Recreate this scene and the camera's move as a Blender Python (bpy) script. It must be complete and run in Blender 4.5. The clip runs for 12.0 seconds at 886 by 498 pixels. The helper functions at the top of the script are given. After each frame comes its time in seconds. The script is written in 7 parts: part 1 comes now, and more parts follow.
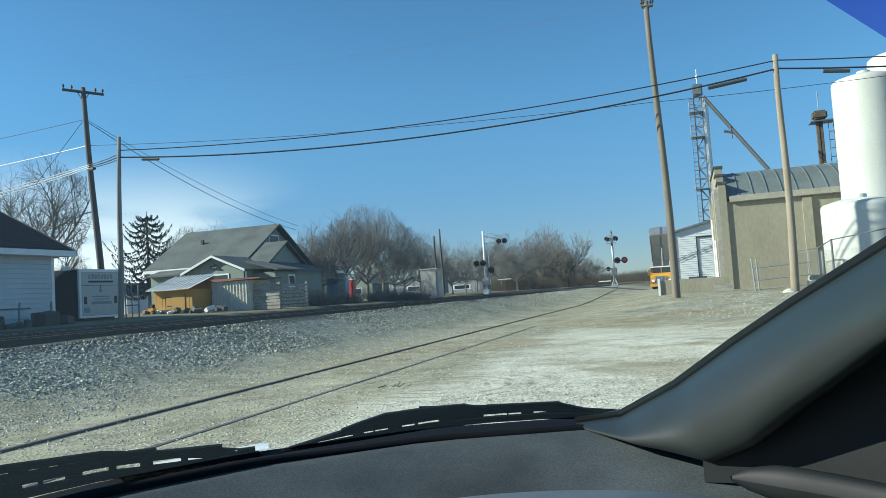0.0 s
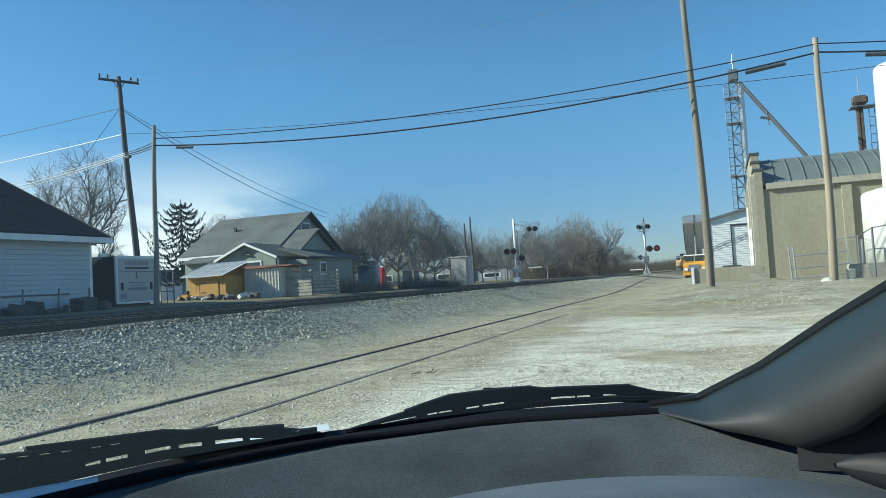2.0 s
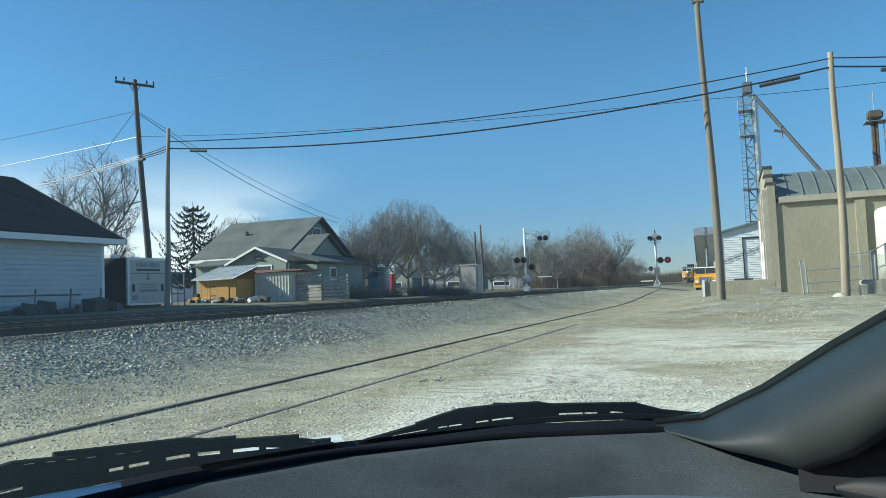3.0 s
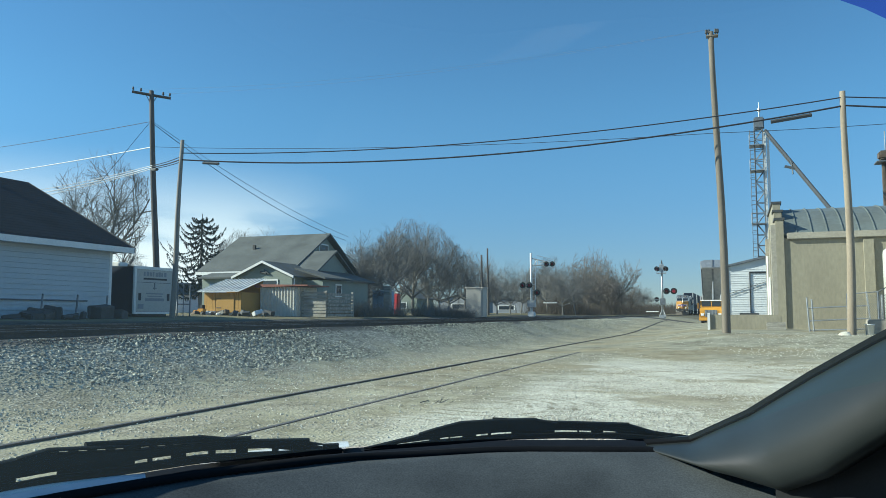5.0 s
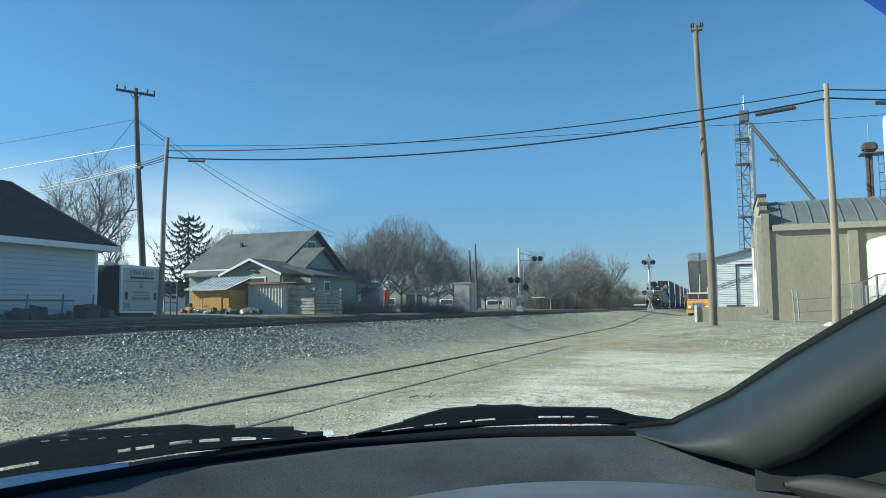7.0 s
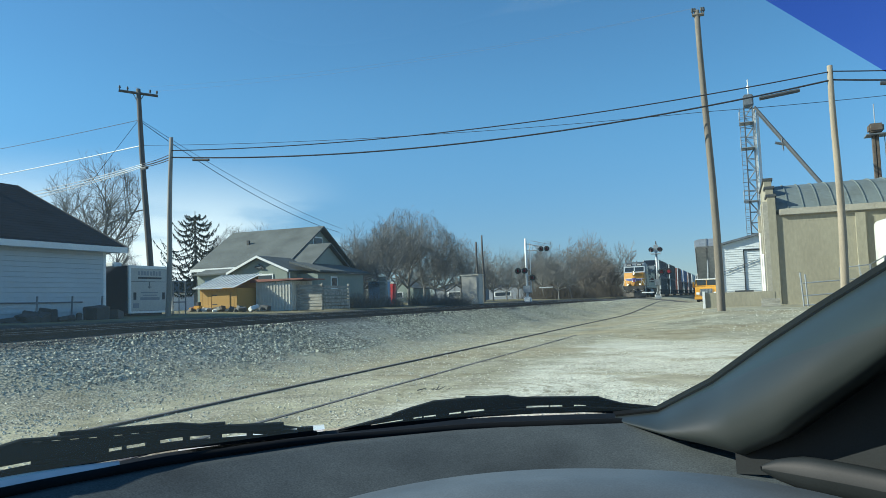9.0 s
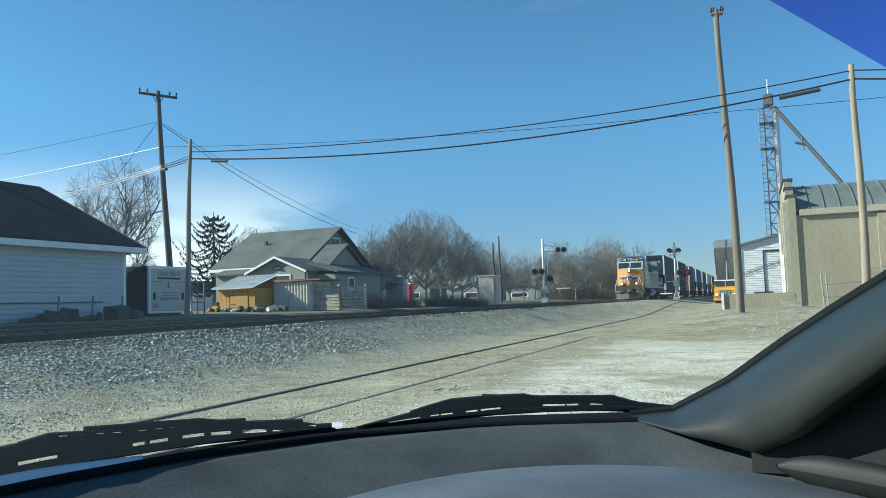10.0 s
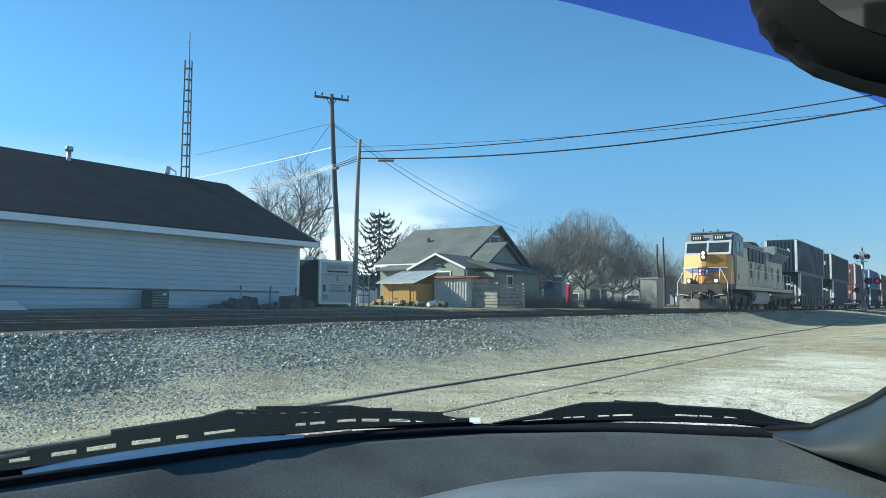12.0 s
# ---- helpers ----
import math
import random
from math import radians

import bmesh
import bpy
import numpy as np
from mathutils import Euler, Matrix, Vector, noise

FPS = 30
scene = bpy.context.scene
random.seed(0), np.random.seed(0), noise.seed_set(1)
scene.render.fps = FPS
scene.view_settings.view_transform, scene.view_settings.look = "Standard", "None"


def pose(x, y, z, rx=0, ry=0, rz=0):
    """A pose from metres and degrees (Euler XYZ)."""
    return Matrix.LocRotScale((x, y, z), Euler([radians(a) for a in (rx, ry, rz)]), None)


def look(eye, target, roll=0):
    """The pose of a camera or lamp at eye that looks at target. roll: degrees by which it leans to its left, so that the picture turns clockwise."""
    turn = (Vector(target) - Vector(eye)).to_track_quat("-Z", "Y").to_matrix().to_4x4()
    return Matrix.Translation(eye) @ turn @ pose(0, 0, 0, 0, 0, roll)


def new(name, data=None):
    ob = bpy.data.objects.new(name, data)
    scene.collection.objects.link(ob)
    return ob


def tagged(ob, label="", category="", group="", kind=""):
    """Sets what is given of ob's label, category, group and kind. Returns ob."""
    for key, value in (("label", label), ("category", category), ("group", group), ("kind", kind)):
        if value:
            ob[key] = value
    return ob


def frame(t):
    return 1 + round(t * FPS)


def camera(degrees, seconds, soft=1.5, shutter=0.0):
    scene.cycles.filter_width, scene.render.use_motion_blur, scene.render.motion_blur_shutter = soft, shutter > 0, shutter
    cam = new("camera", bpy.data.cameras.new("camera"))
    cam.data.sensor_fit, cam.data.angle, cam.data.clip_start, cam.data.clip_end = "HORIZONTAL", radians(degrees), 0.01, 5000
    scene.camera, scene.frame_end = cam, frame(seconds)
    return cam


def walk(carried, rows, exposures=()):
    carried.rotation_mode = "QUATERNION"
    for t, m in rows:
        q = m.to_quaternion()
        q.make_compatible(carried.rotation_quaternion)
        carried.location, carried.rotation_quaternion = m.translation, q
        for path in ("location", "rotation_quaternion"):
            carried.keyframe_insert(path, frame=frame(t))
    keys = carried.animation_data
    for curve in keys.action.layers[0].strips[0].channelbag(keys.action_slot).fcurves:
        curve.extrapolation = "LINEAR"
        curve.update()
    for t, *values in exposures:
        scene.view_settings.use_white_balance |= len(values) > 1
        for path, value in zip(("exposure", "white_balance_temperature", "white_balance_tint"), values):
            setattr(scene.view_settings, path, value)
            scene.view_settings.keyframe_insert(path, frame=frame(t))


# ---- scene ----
cam = camera(60.74, 12.0, soft=0.65)
PATH = [
    (0, pose(-0.000, 0.000, 1.250, 93.41, 3.69, 17.96)),
    (0.5, pose(-0.000, 0.017, 1.250, 92.80, 3.84, 18.23)),
    (1, pose(0.003, 0.024, 1.243, 92.52, 3.84, 18.76)),
    (1.5, pose(0.014, 0.022, 1.244, 92.48, 3.69, 19.45)),
    (2, pose(-0.067, 0.030, 1.237, 92.64, 3.45, 20.21)),
    (2.5, pose(-0.086, -0.010, 1.244, 92.91, 2.93, 20.73)),
    (3, pose(-0.060, -0.001, 1.251, 93.23, 2.33, 20.92)),
    (3.5, pose(-0.059, -0.007, 1.248, 93.66, 1.71, 20.97)),
    (5.5, pose(-0.034, -0.080, 1.244, 95.02, -0.44, 21.13)),
    (6, pose(-0.034, -0.070, 1.236, 95.02, -0.35, 20.76)),
    (6.5, pose(-0.034, -0.079, 1.235, 94.86, 0.03, 20.51)),
    (7, pose(-0.028, -0.071, 1.233, 94.56, 0.56, 20.40)),
    (9, pose(0.010, -0.072, 1.234, 94.01, 1.98, 21.02)),
    (9.5, pose(0.010, -0.082, 1.231, 94.05, 2.01, 21.58)),
    (10, pose(0.014, -0.083, 1.231, 94.11, 1.86, 22.29)),
    (10.5, pose(0.019, -0.094, 1.232, 94.18, 1.56, 23.49)),
    (11, pose(0.031, -0.099, 1.237, 94.20, 1.06, 25.68)),
    (11.5, pose(0.044, -0.123, 1.235, 94.16, 0.36, 29.11)),
    (12, pose(0.083, -0.139, 1.242, 94.16, -0.29, 34.22)),
]
walk(cam, PATH, [(0, 0.60), (3.5, 0.56), (7, 0.60), (9.5, 0.64), (10.5, 0.72), (12, 0.86)])

# ---- light: a low winter sun from the far side of the tracks, clear sky ----
SUN_FROM = Vector((-0.93, -0.37, 0.0)).normalized()
SUN_UP = radians(28)
world = bpy.data.worlds.new("world")
scene.world = world
world.use_nodes = True
wn = world.node_tree
sky = wn.nodes.new("ShaderNodeTexSky")
sky.sky_type, sky.sun_disc = "NISHITA", False
sky.sun_elevation = SUN_UP
sky.sun_rotation = math.atan2(SUN_FROM.x, SUN_FROM.y)
sky.air_density, sky.dust_density, sky.ozone_density = 1.0, 0.0, 3.0
# clear deep-blue air, with a bank of thin cloud low over the horizon
deep = wn.nodes.new("ShaderNodeMix")
deep.data_type, deep.blend_type = "RGBA", "MULTIPLY"
deep.inputs[0].default_value = 1.0
wn.links.new(sky.outputs[0], deep.inputs[6])
way = wn.nodes.new("ShaderNodeTexCoord")
split = wn.nodes.new("ShaderNodeSeparateXYZ")
wn.links.new(way.outputs["Generated"], split.inputs[0])
stretch = wn.nodes.new("ShaderNodeMapping")
stretch.inputs["Scale"].default_value = (2.2, 2.2, 9.0)
wn.links.new(way.outputs["Generated"], stretch.inputs[0])
puff = wn.nodes.new("ShaderNodeTexNoise")
puff.inputs["Scale"].default_value, puff.inputs["Detail"].default_value = 1.6, 6
wn.links.new(stretch.outputs[0], puff.inputs["Vector"])


def fade(value, a, b, lo=0.0, hi=1.0):
    n = wn.nodes.new("ShaderNodeMapRange")
    n.interpolation_type = "SMOOTHSTEP"
    for key, v in (("From Min", a), ("From Max", b), ("To Min", lo), ("To Max", hi)):
        n.inputs[key].default_value = v
    wn.links.new(value, n.inputs[0])
    return n.outputs[0]


def times(a, b):
    n = wn.nodes.new("ShaderNodeMath")
    n.operation = "MULTIPLY"
    wn.links.new(a, n.inputs[0])
    wn.links.new(b, n.inputs[1])
    return n.outputs[0]


hue = wn.nodes.new("ShaderNodeMix")
hue.data_type = "RGBA"
hue.inputs[6].default_value, hue.inputs[7].default_value = (0.46, 0.56, 0.80, 1), (0.56, 0.91, 1.08, 1)
wn.links.new(fade(split.outputs[2], 0.0, 0.28), hue.inputs[0])
wn.links.new(hue.outputs[2], deep.inputs[7])
bank = times(times(fade(split.outputs[2], 0.05, 0.21, 1.0, 0.0), fade(split.outputs[0], -0.44, -0.62)), fade(puff.outputs[0], 0.32, 0.52))
cloud = wn.nodes.new("ShaderNodeMix")
cloud.data_type = "RGBA"
wn.links.new(bank, cloud.inputs[0])
wn.links.new(deep.outputs[2], cloud.inputs[6])
cloud.inputs[7].default_value = (7.4, 8.0, 8.5, 1)
wn.links.new(cloud.outputs[2], wn.nodes["Background"].inputs[0])
wn.nodes["Background"].inputs[1].default_value = 0.092
sun = new("sun", bpy.data.lights.new("sun", "SUN"))
sun.data.energy, sun.data.angle, sun.data.color = 5.0, radians(0.53), (1.0, 0.955, 0.84)
to_sun = Vector((SUN_FROM.x * math.cos(SUN_UP), SUN_FROM.y * math.cos(SUN_UP), math.sin(SUN_UP)))
sun.matrix_world = look(to_sun * 100, (0, 0, 0))


# ---- materials ----
def mat(name, color, rough=0.7, metal=0.0, vary=0.15, scale=3.0, fine=40.0, bump=0.0, second=None, amount=0.5, stretch=(1, 1, 1), glow=None, island=0.0):
    """A surface with large stains and fine grain; second: a colour that shows in patches."""
    m = bpy.data.materials.new(name)
    m.use_nodes = True
    t = m.node_tree
    b = t.nodes["Principled BSDF"]
    b.inputs["Roughness"].default_value, b.inputs["Metallic"].default_value = rough, metal
    co = t.nodes.new("ShaderNodeTexCoord")
    mp = t.nodes.new("ShaderNodeMapping")
    mp.inputs["Scale"].default_value = stretch
    t.links.new(co.outputs["Object"], mp.inputs[0])
    big, small = t.nodes.new("ShaderNodeTexNoise"), t.nodes.new("ShaderNodeTexNoise")
    for n, sc, de in ((big, scale, 5), (small, fine, 3)):
        n.inputs["Scale"].default_value, n.inputs["Detail"].default_value = sc, de
        t.links.new(mp.outputs[0], n.inputs["Vector"])
    ramp = t.nodes.new("ShaderNodeValToRGB")
    two = second or tuple(c * (1 - vary * 1.6) for c in color)
    ramp.color_ramp.elements[0].color, ramp.color_ramp.elements[1].color = (*two, 1), (*color, 1)
    ramp.color_ramp.elements[0].position, ramp.color_ramp.elements[1].position = max(0.0, amount - 0.22), min(1.0, amount + 0.12)
    t.links.new(big.outputs[0], ramp.inputs[0])
    hsv = t.nodes.new("ShaderNodeHueSaturation")
    rng = t.nodes.new("ShaderNodeMapRange")
    rng.inputs["From Min"].default_value, rng.inputs["From Max"].default_value = 0.3, 0.7
    rng.inputs["To Min"].default_value, rng.inputs["To Max"].default_value = 1 - vary, 1 + vary
    t.links.new(small.outputs[0], rng.inputs[0])
    last = rng.outputs[0]
    if island:
        g = t.nodes.new("ShaderNodeNewGeometry")
        r2 = t.nodes.new("ShaderNodeMapRange")
        r2.inputs["To Min"].default_value, r2.inputs["To Max"].default_value = 1 - island, 1 + island
        t.links.new(g.outputs["Random Per Island"], r2.inputs[0])
        mul = t.nodes.new("ShaderNodeMath")
        mul.operation = "MULTIPLY"
        t.links.new(last, mul.inputs[0])
        t.links.new(r2.outputs[0], mul.inputs[1])
        last = mul.outputs[0]
    t.links.new(last, hsv.inputs["Value"])
    t.links.new(ramp.outputs[0], hsv.inputs["Color"])
    t.links.new(hsv.outputs[0], b.inputs["Base Color"])
    if bump:
        bp = t.nodes.new("ShaderNodeBump")
        bp.inputs["Strength"].default_value, bp.inputs["Distance"].default_value = min(1.0, bump * 20), bump
        t.links.new(small.outputs[0], bp.inputs["Height"])
        t.links.new(bp.outputs[0], b.inputs["Normal"])
    if glow:
        b.inputs["Emission Color"].default_value, b.inputs["Emission Strength"].default_value = (*glow[0], 1), glow[1]
    return m


def clear_mat(name, tint, gloss=0.04, veil=0.0):
    m = bpy.data.materials.new(name)
    m.use_nodes = True
    t = m.node_tree
    tr, gl, mx = t.nodes.new("ShaderNodeBsdfTransparent"), t.nodes.new("ShaderNodeBsdfGlossy"), t.nodes.new("ShaderNodeMixShader")
    tr.inputs[0].default_value = (*tint, 1)
    gl.inputs["Roughness"].default_value = 0.02
    mx.inputs[0].default_value = gloss
    t.links.new(tr.outputs[0], mx.inputs[1])
    t.links.new(gl.outputs[0], mx.inputs[2])
    last = mx
    if veil:
        # bluish translucent layer that imitates the haze of reflections in the glass
        veil_bsdf, m2 = t.nodes.new("ShaderNodeBsdfTranslucent"), t.nodes.new("ShaderNodeMixShader")
        veil_bsdf.inputs[0].default_value = (0.55, 0.85, 1.0, 1)
        m2.inputs[0].default_value = veil
        t.links.new(mx.outputs[0], m2.inputs[1])
        t.links.new(veil_bsdf.outputs[0], m2.inputs[2])
        last = m2
    t.links.new(last.outputs[0], t.nodes["Material Output"].inputs[0])
    return m


M = {
    "siding_blue": mat("siding_blue", (0.47, 0.52, 0.55), 0.55, vary=0.06, scale=0.6, fine=12),
    "white_paint": mat("white_paint", (0.78, 0.78, 0.76), 0.5, vary=0.06, scale=1.5, fine=20),
    "shingle_dark": mat("shingle_dark", (0.014, 0.022, 0.034), 0.9, vary=0.25, scale=0.8, fine=14, bump=0.01),
    "shingle_gray": mat("shingle_gray", (0.105, 0.115, 0.112), 0.9, vary=0.22, scale=0.7, fine=12, bump=0.01),
    "house_green": mat("house_green", (0.21, 0.25, 0.22), 0.65, vary=0.08, scale=0.6, fine=12),
    "concrete": mat("concrete", (0.33, 0.30, 0.225), 0.9, vary=0.10, scale=0.35, fine=9, bump=0.004, second=(0.22, 0.195, 0.145), amount=0.42, stretch=(1, 1, 0.35)),
    "cornice": mat("cornice", (0.38, 0.35, 0.29), 0.9, vary=0.12, scale=1.2, fine=9, second=(0.25, 0.23, 0.2), amount=0.4),
    "metal_roof": mat("metal_roof", (0.20, 0.23, 0.22), 0.55, 0.35, vary=0.12, scale=0.8, fine=6, second=(0.16, 0.17, 0.15), amount=0.45),
    "tank_white": mat("tank_white", (0.60, 0.605, 0.56), 0.42, vary=0.03, scale=0.5, fine=5, second=(0.56, 0.54, 0.47), amount=0.42, stretch=(1, 1, 0.3)),
    "white_steel": mat("white_steel", (0.72, 0.74, 0.74), 0.5, vary=0.05, scale=0.5, fine=6),
    "galv": mat("galv", (0.42, 0.44, 0.46), 0.45, 0.6, vary=0.15, scale=2.5, fine=15),
    "galv_dark": mat("galv_dark", (0.20, 0.22, 0.24), 0.55, 0.5, vary=0.2, scale=2.5, fine=15),
    "rust": mat("rust", (0.14, 0.115, 0.09), 0.85, 0.2, vary=0.25, scale=2.5, fine=20, second=(0.10, 0.06, 0.04)),
    "pole_wood": mat("pole_wood", (0.34, 0.28, 0.21), 0.9, vary=0.2, scale=1.5, fine=18, bump=0.006, second=(0.24, 0.19, 0.14), stretch=(6, 6, 0.5)),
    "pole_gray": mat("pole_gray", (0.29, 0.265, 0.235), 0.9, vary=0.2, scale=1.5, fine=18, bump=0.006, second=(0.20, 0.175, 0.15), stretch=(6, 6, 0.5)),
    "pole_brown": mat("pole_brown", (0.205, 0.175, 0.14), 0.9, vary=0.2, scale=1.5, fine=18, bump=0.006, second=(0.14, 0.115, 0.09), stretch=(6, 6, 0.5)),
    "pole_dark": mat("pole_dark", (0.115, 0.103, 0.096), 0.9, vary=0.2, scale=1.5, fine=18, bump=0.006, stretch=(6, 6, 0.5)),
    "wire": mat("wire", (0.035, 0.035, 0.04), 0.6, vary=0.05),
    # lit copy of wire: the sun's glint is put into the near-white colour
    "wire_sunlit": mat("wire_sunlit", (0.80, 0.80, 0.80), 0.35, 0.2, vary=0.05),
    "black": mat("black", (0.02, 0.02, 0.022), 0.6, vary=0.1),
    "dark_gray": mat("dark_gray", (0.06, 0.065, 0.07), 0.7, vary=0.2),
    "yellow_wood": mat("yellow_wood", (0.43, 0.235, 0.05), 0.75, vary=0.12, scale=2.0, fine=14, second=(0.42, 0.22, 0.05), amount=0.42, stretch=(4, 4, 0.6)),
    "board_gray": mat("board_gray", (0.40, 0.38, 0.33), 0.9, vary=0.2, scale=1.6, fine=16, second=(0.2, 0.18, 0.15), stretch=(0.6, 4, 4)),
    "shed_white": mat("shed_white", (0.62, 0.60, 0.54), 0.7, vary=0.08, scale=1.2, fine=9, second=(0.48, 0.45, 0.38), amount=0.4),
    "red_roof": mat("red_roof", (0.28, 0.10, 0.07), 0.7, 0.1, vary=0.15, scale=2, fine=10),
    "tin_roof": mat("tin_roof", (0.62, 0.63, 0.61), 0.6, 0.05, vary=0.12, scale=1.2, fine=8, second=(0.4, 0.38, 0.34), amount=0.4),
    "trailer_navy": mat("trailer_navy", (0.014, 0.022, 0.04), 0.75, vary=0.1, scale=1),
    "trailer_white": mat("trailer_white", (0.43, 0.43, 0.41), 0.45, vary=0.05, scale=1.3, fine=8, second=(0.42, 0.41, 0.38), amount=0.42),
    "sign_dark": mat("sign_dark", (0.03, 0.032, 0.04), 0.6, vary=0.1),
    "sign_gray": mat("sign_gray", (0.25, 0.27, 0.30), 0.6, vary=0.1),
    "glass_dark": mat("glass_dark", (0.03, 0.04, 0.05), 0.08, vary=0.02),
    "loco_yellow": mat("loco_yellow", (0.56, 0.25, 0.025), 0.35, vary=0.05, scale=0.8, fine=6, second=(0.47, 0.205, 0.03), amount=0.4),
    "loco_side": mat("loco_side", (0.50, 0.41, 0.26), 0.45, vary=0.08, scale=0.8, fine=6, second=(0.42, 0.34, 0.22), amount=0.48),
    "loco_gray": mat("loco_gray", (0.21, 0.235, 0.26), 0.5, vary=0.1, scale=1, fine=8),
    "loco_under": mat("loco_under", (0.045, 0.042, 0.04), 0.8, vary=0.25, scale=1.5, fine=10, second=(0.09, 0.075, 0.06)),
    "plow": mat("plow", (0.17, 0.145, 0.12), 0.8, vary=0.25, scale=2, fine=12),
    "emblem_red": mat("emblem_red", (0.45, 0.05, 0.06), 0.5, vary=0.03),
    "emblem_blue": mat("emblem_blue", (0.05, 0.08, 0.30), 0.5, vary=0.03),
    "loco_silver": mat("loco_silver", (0.50, 0.53, 0.55), 0.4, 0.2, vary=0.08, scale=1, fine=8),
    "grab_white": mat("rail_white", (0.82, 0.80, 0.72), 0.5, vary=0.03),
    "headlight": mat("headlight", (0.9, 0.85, 0.7), 0.2, glow=((1.0, 0.84, 0.52), 3.0)),
    "lamp_red": mat("lamp_red", (0.3, 0.02, 0.03), 0.3, glow=((1.0, 0.08, 0.12), 0.12)),
    "lamp_off": mat("lamp_off", (0.16, 0.015, 0.02), 0.25, vary=0.02),
    "cont_navy": mat("cont_navy", (0.016, 0.026, 0.05), 0.5, vary=0.12, scale=0.5, fine=5),
    "cont_slate": mat("cont_slate", (0.05, 0.06, 0.066), 0.55, vary=0.12, scale=0.5, fine=5),
    "cont_black": mat("cont_black", (0.028, 0.036, 0.036), 0.55, vary=0.12, scale=0.5, fine=5),
    "cont_red": mat("cont_red", (0.26, 0.095, 0.065), 0.55, vary=0.12, scale=0.5, fine=5),
    "cont_blue": mat("cont_blue", (0.06, 0.14, 0.32), 0.5, vary=0.12, scale=0.5, fine=5),
    "cont_white": mat("cont_white", (0.66, 0.67, 0.66), 0.5, vary=0.1, scale=0.7, fine=6),
    "truck_yellow": mat("truck_yellow", (0.62, 0.30, 0.04), 0.4, vary=0.06, scale=1),
    "tyre": mat("tyre", (0.025, 0.025, 0.025), 0.9, vary=0.2),
    "rail_steel": mat("rail_steel", (0.55, 0.55, 0.54), 0.28, 0.8, vary=0.15, scale=4, fine=25),
    "rail_old": mat("rail_old", (0.13, 0.115, 0.105), 0.6, 0.2, vary=0.2, scale=4, fine=25),
    "rail_side": mat("rail_side", (0.10, 0.075, 0.06), 0.85, 0.2, vary=0.2, scale=4, fine=25),
    "tie": mat("tie", (0.075, 0.062, 0.052), 0.95, vary=0.3, scale=3, fine=20),
    "bark": mat("bark", (0.20, 0.192, 0.18), 0.95, vary=0.15, scale=0.8, fine=10),
    "bark_red": mat("bark_red", (0.215, 0.185, 0.16), 0.95, vary=0.15, scale=0.8, fine=10),
    "bark_pale": mat("bark_pale", (0.21, 0.19, 0.17), 0.95, vary=0.15, scale=0.8, fine=10),
    "needle": mat("needle", (0.028, 0.042, 0.034), 0.9, vary=0.3, scale=3, fine=20),
    "brush": mat("brush", (0.105, 0.088, 0.072), 0.95, vary=0.3, scale=1, fine=8, island=0.3),
    "dry_grass": mat("dry_grass", (0.27, 0.225, 0.165), 0.95, vary=0.25, scale=1, fine=8, island=0.3),
    "stone": mat("ballast_stone", (0.39, 0.395, 0.33), 0.9, vary=0.2, scale=5, fine=40, island=0.55),
    # darker copy of stone: the shade near the crest is in its colour
    "stone_shaded": mat("shaded_ballast_stone", (0.36, 0.355, 0.285), 0.9, vary=0.2, scale=5, fine=40, island=0.65),
    "stone_pale": mat("pale_stone", (0.56, 0.53, 0.44), 0.85, vary=0.15, scale=5, fine=40, island=0.3),
    "dash": mat("dash", (0.069, 0.088, 0.092), 0.62, vary=0.32, scale=6, fine=420, bump=0.0006),
    "dash_gloss": mat("dash_gloss", (0.10, 0.125, 0.135), 0.42, vary=0.2, scale=9, fine=500, bump=0.0004),
    "trim": mat("trim", (0.017, 0.0245, 0.0235), 0.40, vary=0.06, scale=8, fine=600, bump=0.0003),
    "panel_dark": mat("panel_dark", (0.011, 0.016, 0.017), 0.6, vary=0.15, scale=8, fine=420, bump=0.0004),
    "rubber": mat("rubber", (0.007, 0.009, 0.010), 0.7, vary=0.1, scale=20),
    "car_paint": mat("car_paint", (0.80, 0.81, 0.80), 0.25, vary=0.03, scale=3),
    "red_box": mat("red_box", (0.60, 0.05, 0.06), 0.45, vary=0.05),
    "tarp_blue": mat("tarp_blue", (0.33, 0.45, 0.58), 0.6, vary=0.1),
    "brick_red": mat("brick_red", (0.30, 0.12, 0.09), 0.9, vary=0.15),
    "cabinet": mat("cabinet_metal", (0.50, 0.46, 0.40), 0.6, 0.1, vary=0.08, scale=1),
}
# matt surfaces with little sheen
for matt, sheen in (("dash", 0.2), ("dash_gloss", 0.35), ("trim", 0.5), ("shingle_dark", 0.1), ("trailer_navy", 0.1), ("wire", 0.2), ("rubber", 0.08), ("panel_dark", 0.3)):
    M[matt].node_tree.nodes["Principled BSDF"].inputs["Specular IOR Level"].default_value = sheen
# the last number mixes in the imitated reflection haze
M["glass"] = clear_mat("windshield_glass", (0.885, 1.0, 0.965), 0.03, 0.013)
M["glass_band"] = clear_mat("shade_band_glass", (0.30, 0.34, 0.72), 0.02)
mir = mat("mirror_face", (0.12, 0.13, 0.13), 0.03, 1.0, vary=0.0)
M["mirror"] = mir


